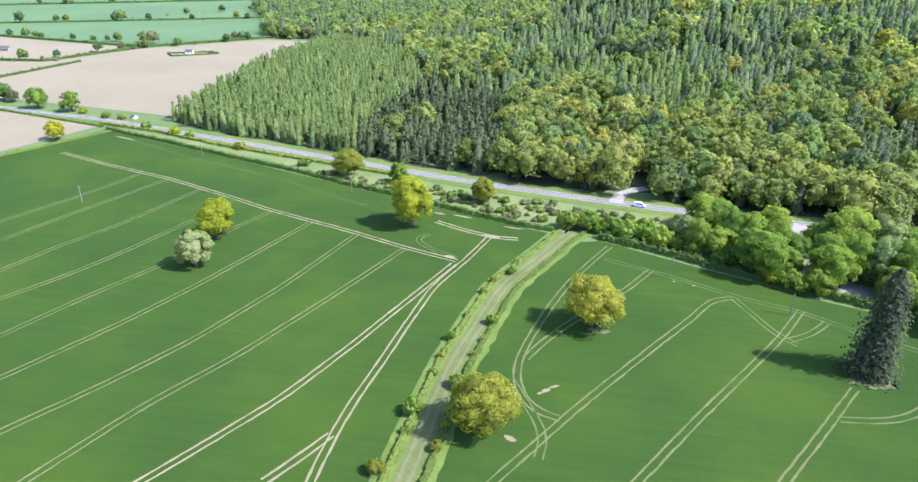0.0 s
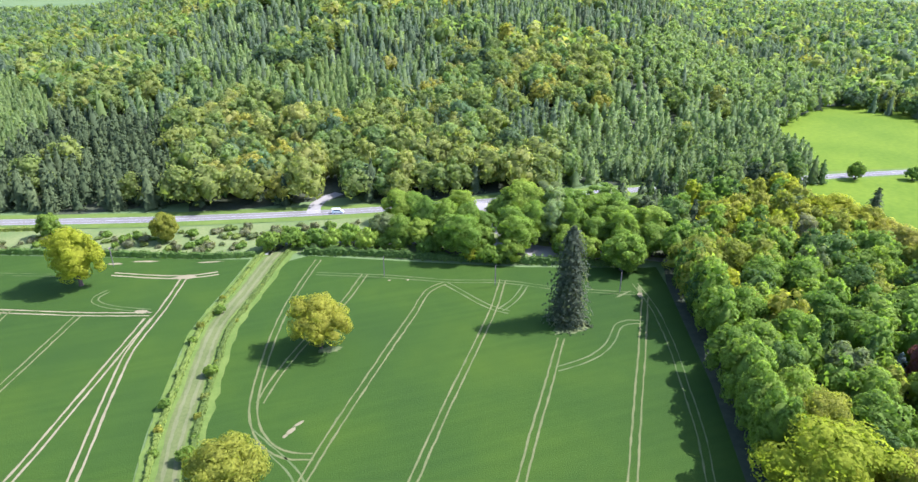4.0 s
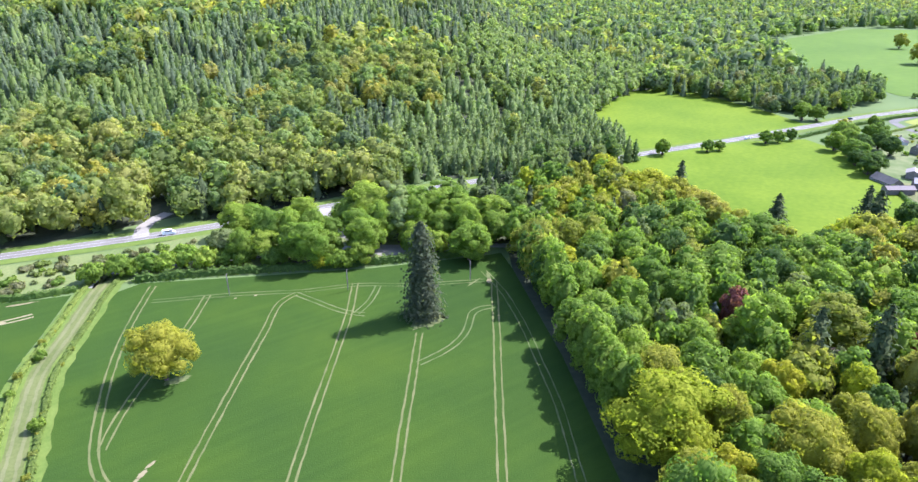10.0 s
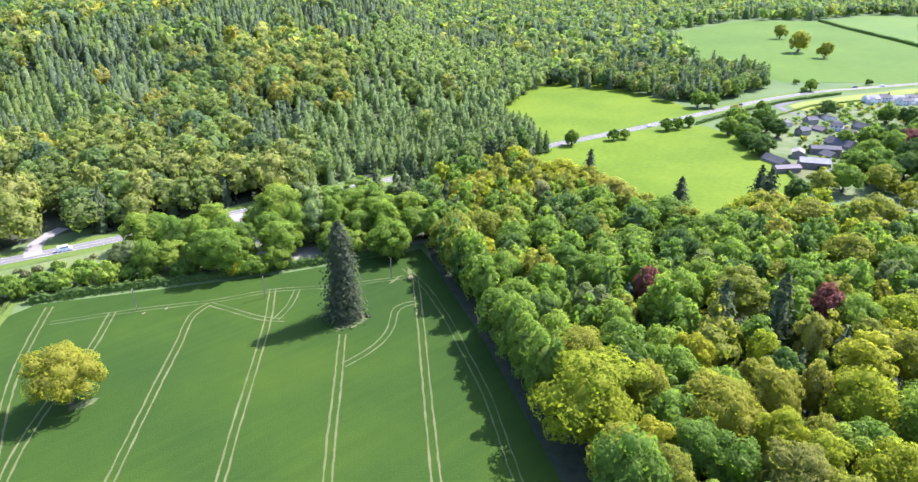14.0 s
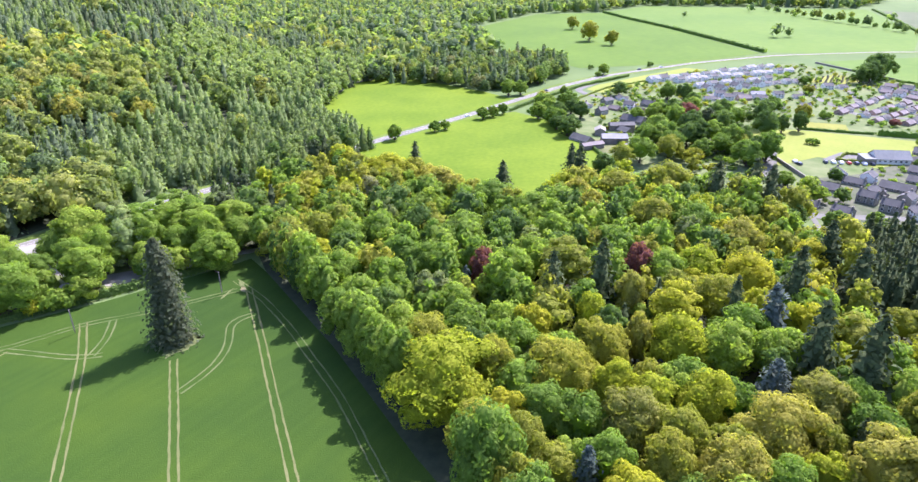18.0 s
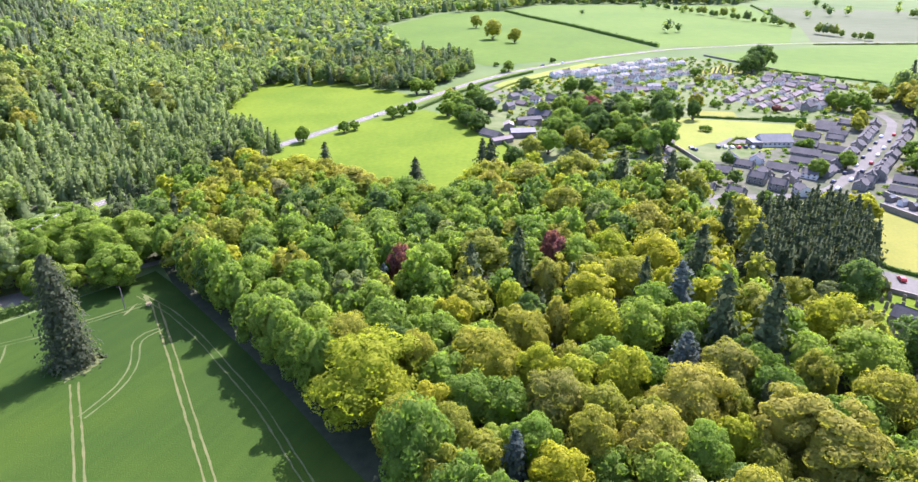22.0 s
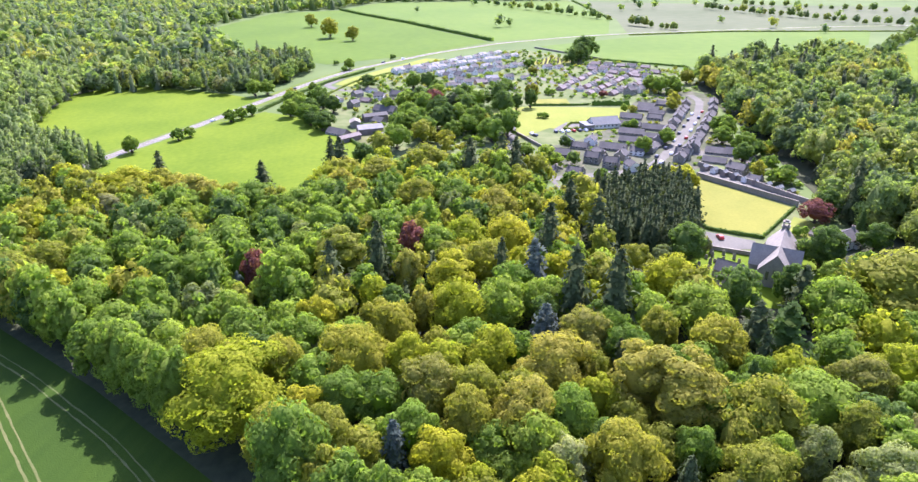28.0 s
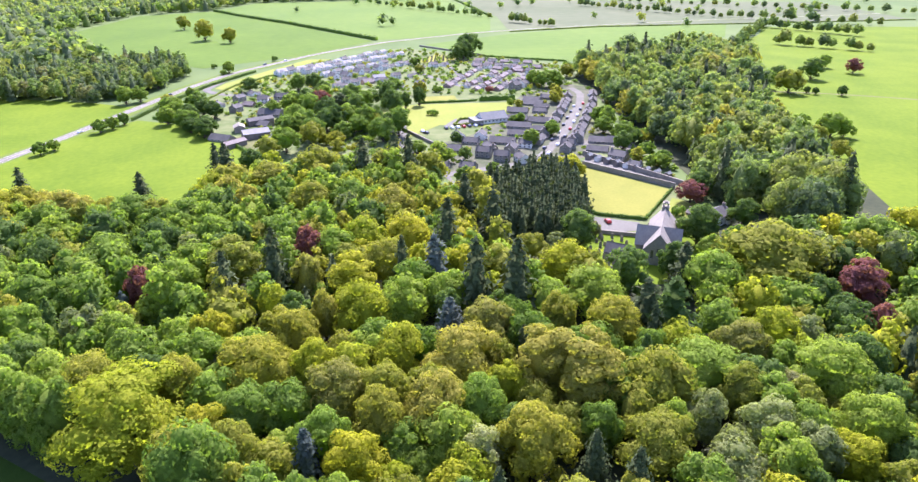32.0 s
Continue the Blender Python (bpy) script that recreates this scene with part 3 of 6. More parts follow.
def woods(name, items, label, category="woodland", suffix="_wood"):
    """Many far trees joined by foliage: items of (x, y, shape, leaf, s, sz, lod)."""
    by = {}
    for it in items:
        by.setdefault(it[3], []).append(it)
    rng = np.random.default_rng(len(items))
    for leaf, its in by.items():
        Vs, Fs, Ts, Ns, n = [], [], [], [], 0
        for x, y, shape, _, s, sz, lod in its:
            V, F, N = SHAPES[shape][lod]
            a = rng.uniform(0, 6.28)
            c, q = math.cos(a) * s, math.sin(a) * s
            W = np.stack([V[:, 0] * c - V[:, 1] * q + x, V[:, 0] * q + V[:, 1] * c + y, V[:, 2] * s * sz + height(x, y) - 0.3], 1)
            Vs.append(W)
            Fs.append(F + n)
            Ns.append(np.stack([(N[:, 0] * c - N[:, 1] * q) / s, (N[:, 0] * q + N[:, 1] * c) / s, N[:, 2]], 1))
            Ts.append(np.full(len(W), rng.uniform(0, 1)))
            n += len(W)
        tagged(new(name, mesh_np(name, np.concatenate(Vs), np.concatenate(Fs), [M[leaf + suffix]], tint=np.concatenate(Ts), smooth=True, shade=np.concatenate(Ns))), label, category, kind="stuff")


def pick(rng, table):
    u = rng.uniform(0, sum(w for _, w in table))
    for v, w in table:
        u -= w
        if u <= 0:
            return v
    return table[-1][0]


# trees that stand alone in the crops
tree(18.5, 167.4, "broad1", "gold", 1.12, 0.9, "broad oak with yellow-olive spring leaves in the wheat", name="field_oak")
tree(-9.6, 115.1, "broad1", "gold", 1.1, 0.82, "large oak with yellow-green leaves beside the farm track", name="field_oak")
tree(-54.6, 235.6, "broad0", "lime", 1.35, 0.98, "bright yellow-green oak in the wheat", name="field_oak")
tree(-128.9, 208.8, "broad0", "lime", 1.15, 0.85, "bright yellow-green oak in the wheat", name="field_oak")
tree(-124.4, 184.4, "broad3", "blossom", 1.2, 0.95, "pale green whitebeam in the wheat", name="field_tree")
tree(-100.8, 292.0, "broad1", "olive", 1.0, 0.85, "yellow-olive oak in the roadside hedge", name="hedge_oak")
tree(-72.9, 287.0, "broad3", "green", 0.85, 1.0, "rounded green tree in the roadside hedge", name="hedge_tree")
tree(-28.0, 267.2, "broad3", "olive", 1.0, 1.0, "yellow-olive tree in the hedge", name="hedge_tree")
tree(95.2, 156.0, "column", "ashen", 1.1, 0.94, "tall grey-green columnar spruce standing alone in the wheat", name="field_spruce")

# ---- the hill forest ----
FOREST = [(-249, 373), (-190, 353), (-96.1, 324.2), (-25.4, 303.0), (57.7, 285.3), (131.2, 274.7), (194.1, 267.6), (278, 255), (308, 254), (344, 325), (451, 369), (462, 369), (496, 363), (598, 447), (685, 642), (575, 927), (282, 1123), (-13, 1077), (-198, 955), (-268, 763), (-279, 596)]
STANDS = {
    "spruce": [(-112, 400), (-106, 491), (-70, 477), (-26, 428), (-25, 317), (-31, 283), (-95, 288), (-112, 333)],
    "broad": [(-30, 442), (21, 464), (65, 385), (82, 360), (125, 424), (187, 409), (177, 375), (144, 332), (168, 309), (134, 246), (31, 263), (-28, 275), (-25, 326)],
    "larch": [(-32, 513), (24, 508), (97, 514), (120, 452), (74, 394), (34, 432), (-15, 437)],
    "broad_high": [(244, 559), (310, 541), (340, 501), (274, 411), (222, 383), (196, 430)],
    "pine": [(134, 246), (168, 309), (184, 340), (300, 437), (376, 356), (330, 300), (302, 240)],
    "birch": [(340, 501), (501, 630), (562, 488), (462, 366), (344, 322), (329, 303), (376, 356), (300, 437), (274, 411)],
    "spruce_high": [(340, 501), (310, 541), (347, 587), (700, 900), (720, 700), (560, 500), (501, 630)],
    "larch_west": [(-400, 900), (-179, 690), (-100, 496), (-112, 353), (-103, 290), (-300, 340)],
}


def stand(x, y):
    """The stand that a place in the forest belongs to, with ragged borders."""
    u = x + 14 * noise.noise(Vector((x * 0.03, y * 0.03, 2.0)))
    v = y + 14 * noise.noise(Vector((x * 0.03, y * 0.03, 6.0)))
    return next((k for k, poly in STANDS.items() if inside((u, v), poly)), "mixed")


CONIFERS = {"spruce": [("spruce", 1)], "larch": [("larch", 5), ("fir", 1)], "pine": [("pine", 6), ("larch", 1)], "spruce_high": [("fir", 5), ("spruce", 1), ("larch", 1)],
            "larch_west": [("larch", 8), ("pine", 1)], "mixed": [("fir", 4), ("larch", 2), ("spruce", 0.7), ("pine", 1.5)]}
rng = np.random.default_rng(3)
items = []
for x, y in scatter(FOREST, 7.6, 5):
    kind, far = stand(x, y), math.hypot(x, y) > 430
    nz = noise.noise(Vector((x * 0.013, y * 0.013, 1.5))) + 0.5 * noise.noise(Vector((x * 0.04, y * 0.04, 4.5)))
    if kind == "larch_west" or kind in ("broad", "broad_high", "birch") and rng.uniform() > 0.09 or kind == "mixed" and nz > 0.06 or abs(x - 46) < 6 and y < 312 or far and rng.uniform() < 0.3:
        continue
    leaf = pick(rng, CONIFERS.get(kind, [("spruce", 2), ("fir", 3)]))
    s = rng.uniform(0.74, 1.06) * {"spruce": 0.92, "larch_west": 0.68, "larch": 0.95, "pine": 1.0}.get(kind, 0.95)
    items.append((x, y, pick(rng, [("fir0", 2), ("fir1", 2)]), leaf, s, rng.uniform(0.9, 1.15) * (0.76 if kind == "pine" else 1), 3 if far else 2))
for x, y in scatter(STANDS["larch_west"], 5.8, 27):
    if inside((x, y), FOREST) and stand(x, y) == "larch_west":
        items.append((x, y, pick(rng, [("fir0", 1), ("fir1", 1)]), pick(rng, [("larch", 9), ("pine", 1.5)]), rng.uniform(0.55, 0.72), rng.uniform(1.05, 1.3), 3))
for x, y in scatter(FOREST, 10.2, 25):
    kind, far = stand(x, y), math.hypot(x, y) > 560
    nz = noise.noise(Vector((x * 0.013, y * 0.013, 1.5))) + 0.5 * noise.noise(Vector((x * 0.04, y * 0.04, 4.5)))
    if not (kind in ("broad", "broad_high", "birch") or kind == "mixed" and nz > 0.0 or kind != "larch_west" and rng.uniform() < 0.03) or abs(x - 46) < 7 and y < 312:
        continue
    if kind == "birch":
        items.append((x, y, "broad2", pick(rng, [("birch", 6), ("larch", 1)]), rng.uniform(0.62, 0.85), rng.uniform(0.95, 1.2), 3 if far else 2))
        continue
    table = [("olive", 6), ("green", 2.5), ("lime", 2.0), ("deep", 0.6), ("tan", 0.8)] if kind != "mixed" else [("olive", 5), ("green", 3), ("deep", 2.5), ("lime", 0.8), ("tan", 0.3), ("russet", 0.15)]
    items.append((x, y, pick(rng, [("broad0", 4), ("broad1", 3), ("broad2", 1.5), ("broad3", 2)]), pick(rng, table), rng.uniform(0.75, 1.35), rng.uniform(0.85, 1.05), 3 if far else 2))
for x, y in scatter([(188, 262), (278, 247), (302, 252), (336, 318), (318, 330), (280, 272), (190, 280)], 7.0, 8):
    items.append((x, y, "fir1", "pine", rng.uniform(0.62, 0.85), 1.0, 2))
ground_mesh = bpy.data.objects["ground"].data
ground_mesh.materials.append(M["floor"])
for face in ground_mesh.polygons:
    if inside(tuple(face.center[:2]), FOREST):
        face.material_index = 1
woods("hill_forest", items, "mixed spruce, larch and broadleaf forest on the hillside", "forest", "_hill")

# woods beyond the pastures and behind the far field
items = []
FAR_WOOD = [(462, 369), (553, 373), (610, 353), (691, 356), (873, 530), (1194, 552), (1284, 450), (1484, 420), (1556, 185), (1563, 22), (1853, -55), (2149, 408), (1775, 1045), (1054, 1319), (605, 1479), (214, 1492), (230, 1107), (575, 927), (685, 642), (598, 447), (496, 363)]
for x, y in scatter(FAR_WOOD, 19.5, 15):
    k = pick(rng, [("fir0", 3), ("broad0", 3), ("broad1", 2)])
    leaf = pick(rng, [("fir", 3), ("larch", 3), ("deep", 1)]) if k == "fir0" else pick(rng, [("olive", 3), ("green", 3), ("deep", 3)])
    items.append((x, y, k, leaf, rng.uniform(1.25, 1.8), rng.uniform(0.7, 0.9), 3))
for x, y in scatter([(-280, 769), (-367, 781), (-445, 964), (-576, 1193), (-548, 1467), (214, 1492), (230, 1116), (-13, 1077), (-198, 955)], 15.0, 17):
    k = pick(rng, [("fir0", 3), ("broad0", 2), ("broad1", 1)])
    leaf = pick(rng, [("fir", 3), ("larch", 3)]) if k == "fir0" else pick(rng, [("olive", 2), ("green", 3), ("deep", 3)])
    items.append((x, y, k, leaf, rng.uniform(1.0, 1.4), rng.uniform(0.8, 1.0), 3))
BELT = [(462, 365), (553, 371), (607, 351), (652, 283), (617, 239), (569, 228), (508, 233), (470, 257), (480, 306)]
for x, y in scatter(BELT, 9.0, 16):
    k = pick(rng, [("fir0", 2), ("broad0", 3), ("broad2", 2), ("broad3", 1)])
    leaf = pick(rng, [("fir", 3), ("deep", 2)]) if k == "fir0" else pick(rng, [("olive", 3), ("green", 3), ("deep", 3), ("scrub", 0.5)])
    items.append((x, y, k, leaf, rng.uniform(0.7, 1.0), rng.uniform(0.85, 1.1), 2))
woods("far_wood", items, "far mixed woods beyond the pastures", "forest", "_hill")

# ---- the near wood ----
WOOD = [(67.9, 1.2), (99.4, 66.9), (124.5, 112.9), (148.6, 166.1), (153.0, 181.8), (168.4, 204.5), (194.3, 227.2), (251.6, 230.4), (245.9, 195.0), (233.2, 168.8), (226.4, 140.8), (225.3, 107.5), (266.9, 106.1), (289.2, 71.8), (303.8, 46.5), (293.2, 13.3), (282.2, 3.3), (260.5, -10.6), (218.8, -16.3), (187.9, -22.0), (175.0, -42.4), (159.7, -49.0), (152.1, -66.2), (173.2, -87.6), (192.8, -95.6), (203.9, -114.9), (196.1, -133.6), (215.4, -191.6), (114.8, -210.0), (38.7, -171.1), (38.4, -56.2)]
edge_row = [tuple(p) for p in beside(along(WOOD_EDGE[1:], 4.4), -5.6)]
WOOD_TREES = {
    ("broad", "olive"): [(151.3, 164.4, 9.9, 18), (163.2, 159.9, 6.9, 17), (115.5, 79.0, 8.3, 21), (116.9, 60.5, 5.5, 19), (139.1, 39.4, 6.2, 18), (115.3, 14.4, 6.0, 18), (142.7, -42.0, 7.9, 19), (241.0, 55.8, 9.6, 17), (264.5, 77.1, 11.2, 18), (286.9, 61.1, 9.8, 18), (182.0, 21.0, 7.4, 18), (95.1, 42.5, 5.7, 18), (105.1, 15.4, 5.7, 18), (176.6, -100.2, 16.5, 23), (97.7, -40.4, 7.6, 17), (114.2, -64.3, 5.1, 16)],
    ("broad", "fresh"): [(140.7, 130.2, 7.7, 17), (120.1, 91.0, 8.0, 18), (139.6, 70.3, 5.0, 16), (173.0, 83.6, 7.7, 16), (146.8, 115.1, 6.6, 16), (161.6, -41.1, 9.5, 17), (155.8, 13.6, 7.8, 18), (169.1, 12.2, 7.0, 17), (157.2, -26.8, 6.3, 16), (208.0, 84.0, 7.7, 16), (193.7, 40.2, 7.9, 17), (163.5, -1.8, 6.0, 16), (161.5, 3.4, 5.9, 16), (101.0, 27.3, 5.7, 17), (109.9, -5.9, 5.9, 17), (146.5, -17.0, 4.8, 16), (169.5, -79.1, 9.4, 18), (120.1, -87.4, 9.4, 19), (124.4, -58.0, 10.5, 16), (102.0, -85.8, 6.6, 18), (105.2, -45.1, 4.0, 15)],
    ("broad", "green"): [(130.5, 113.9, 8.0, 17), (122.1, 112.4, 6.9, 17), (109.4, 43.5, 6.6, 17), (132.7, 77.7, 7.3, 17), (142.0, 87.1, 6.1, 16), (162.6, 109.9, 7.9, 16), (162.9, 121.7, 8.1, 16), (241.6, 39.9, 9.5, 17), (227.0, 121.1, 10.5, 17), (224.9, 101.2, 9.6, 16), (193.5, 113.8, 8.8, 16), (163.3, 146.5, 7.6, 16), (176.6, 141.2, 7.8, 16), (145.8, -72.0, 5.9, 15), (132.6, -49.1, 4.6, 15), (197.8, -147.1, 9.6, 16), (105.1, -30.5, 4.5, 15)],
    ("broad", "deep"): [(128.7, 103.9, 5.2, 17), (200.5, 100.0, 8.8, 17), (211.7, -46.1, 6.4, 15), (189.3, 131.7, 7.9, 16), (173.4, -53.3, 6.9, 18), (213.1, -90.4, 6.8, 16), (124.6, -96.8, 6.6, 17), (146.8, -106.9, 6.5, 15), (159.0, -105.6, 5.8, 15)],
    ("tall", "grey"): [(144.6, 96.6, 5.4, 17), (94.6, -70.5, 5.1, 17)],
    ("broad", "lime"): [(105.5, 68.1, 13.2, 23), (124.7, 33.5, 5.4, 18), (129.9, 13.5, 6.5, 18), (155.6, 49.7, 4.4, 17), (150.6, 24.4, 8.1, 19), (177.7, -35.0, 8.7, 18), (241.0, 186.4, 11.6, 16), (202.6, 30.2, 8.2, 17), (200.3, 14.5, 9.0, 18), (101.8, 61.2, 6.1, 18), (140.1, -83.1, 6.4, 16), (93.7, 19.1, 6.0, 18), (94.9, -78.9, 5.6, 14)],
    ("broad", "gold"): [(93.8, 51.3, 6.7, 19), (123.6, 45.4, 9.4, 20), (98.3, -16.4, 7.3, 18)],
    ("round", "lime"): [(140.5, 61.7, 5.5, 17), (118.6, -11.9, 4.8, 15)],
    ("broad", "russet"): [(115.5, 24.9, 7.8, 19), (143.1, -9.8, 7.3, 18), (173.7, 43.8, 4.8, 17), (132.0, -70.4, 6.8, 17)],
    ("broad", "tan"): [(126.3, -2.2, 9.1, 20), (229.5, 22.3, 9.6, 18), (248.6, 90.8, 7.6, 17), (235.5, 152.2, 10.1, 16), (108.3, 4.2, 7.1, 19)],
    ("tall", "tan"): [(124.0, -22.0, 7.7, 21), (119.3, -29.8, 9.0, 22)],
    ("tall", "lime"): [(166.5, 29.5, 7.8, 20)],
    ("round", "tan"): [(149.4, 34.6, 3.9, 18), (233.7, 78.4, 6.0, 18)],
    ("tall", "olive"): [(179.2, 67.9, 8.7, 20), (175.6, -15.9, 6.8, 18)],
    ("broad", "scrub"): [(213.9, 176.2, 6.7, 14), (115.7, -76.0, 4.5, 14)],
    ("round", "copper"): [(165.9, 90.6, 4.3, 17.5), (192.0, 47.0, 4.9, 18.5)],
    ("fir", "spruce"): [(161.0, -6.9, 4.5, 27), (158.3, -18.2, 4.9, 28), (175.4, 54.0, 4.0, 25), (161.6, 64.4, 4.0, 24), (198.5, 1.2, 4.4, 25), (286.6, 25.7, 4.4, 25), (280.4, 18.7, 4.3, 25), (286.5, 40.4, 4.5, 22), (272.2, 98.7, 5.0, 24), (265.2, 134.5, 3.3, 14), (260.2, 182.1, 3.5, 18), (175.1, 15.0, 2.9, 22), (239.7, -5.6, 4.2, 20), (213.6, -15.3, 4.7, 22), (148.9, -52.5, 4.5, 20), (176.2, -72.1, 3.6, 18), (93.1, -26.8, 2.7, 18)],
    ("fir", "blue"): [(175.4, 5.1, 4.4, 22), (145.9, 0.6, 3.9, 17), (94.9, 28.5, 2.9, 18), (159.1, 93.1, 2.0, 13)],
    ("fir", "deep"): [(151.3, 96.4, 2.5, 18), (147.3, 106.6, 2.8, 18), (145.8, -58.4, 5.9, 22), (127.1, -46.0, 2.7, 17)],
    ("broad", "grey"): [(138.5, -91.4, 5.4, 14), (97.5, -55.4, 4.0, 14), (107.1, -53.0, 4.8, 15)],
    ("broad", "blossom"): [(103.8, -65.0, 6.0, 16), (98.6, -5.7, 4.6, 15)],
    ("tall", "copper"): [(162.1, -119.1, 6.8, 18), (144.5, -114.7, 3.8, 14)],
}
COLOUR = {"green": "fresh green", "fresh": "bright light green", "olive": "yellow-olive", "lime": "yellow-green", "deep": "dark green", "grey": "grey-green", "spruce": "blackish green", "gold": "golden-green",
          "tan": "golden-brown", "russet": "russet-olive", "scrub": "thin brownish", "copper": "dark purple", "blossom": "cream-flowered", "blue": "blue-grey"}
HABIT = {"broad": "broad spreading crown", "tall": "tall domed crown", "round": "dense rounded crown", "fir": "pointed conifer crown"}
PINS = []
for (habit, leaf), places in WOOD_TREES.items():
    for x, y, R, tall in places:
        k = {"broad": "broad1" if R > 7.5 else "broad0", "tall": "broad2", "round": "broad3", "fir": "fir0"}[habit]
        wide, high = {"broad0": (7.0, 17.0), "broad1": (8.6, 18.0), "broad2": (5.6, 18.5), "broad3": (5.2, 12.5), "fir0": (5.4, 22.0)}[k]
        s = R * (1.75 if habit == "fir" else 1.06) / wide
        PINS.append((x, y, R, 5.0 if leaf == "copper" else 1.9))
        tree(x, y, k, leaf, s, tall / high / s, "wood tree with a %s %s" % (COLOUR[leaf], HABIT[habit]), name="wood_tree", group="trees of the wood", lod=0 if math.hypot(x, y) < 150 else 1)
pts = sorted(scatter(WOOD, 7.6, 9, 0.38) + edge_row, key=lambda p: math.hypot(*p))
items, made = [], 0
for x, y in pts:
    if min(math.hypot(x - p[0], y - p[1]) / (0.8 * p[2] + p[3]) for p in PINS) < 1 or abs(y + 9 - 0.1 * (x - 215)) < 5 and x > 190:
        continue
    nz = noise.noise(Vector((x * 0.02, y * 0.02, 8.0)))
    north = y > 0.2 * x + 12
    table = [("green", 4), ("fresh", 4), ("olive", 1), ("deep", 1.2), ("grey", 0.5), ("lime", 0.4)] if north and math.hypot(x, y) < 260 else [("green", 2), ("fresh", 1.6), ("olive", 4.5), ("lime", 1.8), ("deep", 1.0), ("grey", 0.4), ("spruce", 0.4)]
    leaf = pick(rng, table)
    k = pick(rng, [("broad0", 3), ("broad1", 1.5), ("broad2", 2), ("broad3", 2.5)])
    if leaf == "spruce":
        k = "fir0"
    s = rng.uniform(0.62, 1.02)
    sz = rng.uniform(0.9, 1.12) * (1.2 if k == "broad3" else 1)
    if (x, y) in edge_row:
        s, sz = rng.uniform(0.82, 1.0), rng.uniform(1.2, 1.4) * (1.3 if k == "broad3" else 1)
    if made < 170:
        tree(x, y, k, leaf, s, sz, "tall wood tree with %s spring leaves" % COLOUR[leaf], group="trees of the wood", name="wood_tree", lod=0 if made < 25 else 1)
        made += 1
    else:
        items.append((x, y, k, leaf, s, sz, 1 if math.hypot(x, y) < 160 else 2))
# golden trees along the edge of the pasture
for x, y, leaf in [(248, 174, 'olive'), (241, 162, 'tan'), (236, 150, 'olive'), (236, 143, 'tan'), (233, 133, 'olive'), (233, 123, 'green'), (229, 112, 'olive'), (225, 102, 'olive'), (235, 99, 'green'), (246, 97, 'olive'), (246, 89, 'green')]:
    items.append((x, y, "broad0", leaf, rng.uniform(0.8, 1.0), 0.95, 1))
    items.append((x - 9, y - 4, "broad3", pick(rng, [("olive", 2), ("green", 2)]), rng.uniform(0.8, 1.0), 1.2, 1))
# conifers between the wood and the road
for x, y in scatter([(155.0, 204.6), (150.9, 221.1), (168.3, 245.8), (246.0, 246.3), (299, 235), (251.6, 230.4), (194.3, 227.2)], 7.5, 21):
    items.append((x, y, pick(rng, [("fir1", 3), ("broad2", 1)]), pick(rng, [("larch", 3), ("spruce", 1.5), ("deep", 2)]), rng.uniform(0.7, 0.95), 1.0, 2))
woods("wood", items, "dense mixed wood in fresh spring leaf", "woodland")

# the dark stand beside the lawn
items = [(x, y, "fir1", "spruce", rng.uniform(0.7, 1.0), rng.uniform(0.75, 0.95), 2) for x, y in scatter([(218.6, -20.3), (217.2, -49.7), (257.8, -58.1), (289.2, -54.6), (294.4, -38.8), (260.3, -14.6)], 4.3, 22)]
items += [(x, y, "broad3", "lime", rng.uniform(0.6, 0.8), 1.0, 2) for x, y in scatter([(290.4, -36.7), (302.7, -40.9), (303.4, -62.7), (290.8, -62.5)], 6, 23)]
woods("dark_spruce_stand", items, "dense dark spruce stand beside the church lawn", "woodland")

# the wood along the river and park
RIVER = [(242.0, -120.6), (262.8, -112.5), (293.6, -115.2), (346, -116), (421, -112), (509, -118), (561, -109), (645, -172), (715, -289), (601, -281), (496, -235), (431, -212), (327, -180), (285.9, -170.2), (229.8, -158.0), (216.0, -134.1)]
items = []
for x, y in scatter(RIVER, 9.5, 24):
    k = pick(rng, [("broad0", 3), ("broad1", 3), ("broad2", 2), ("fir0", 1)])
    leaf = "spruce" if k == "fir0" else pick(rng, [("deep", 2), ("green", 4), ("olive", 5), ("tan", 0.7)])
    items.append((x, y, k, leaf, rng.uniform(0.65, 1.3), rng.uniform(0.9, 1.15), 1 if math.hypot(x, y) < 290 else 2))
# _hill leaves carry the painted haze here too
woods("river_wood", items, "dense broadleaf wood behind the village", "woodland", "_hill")


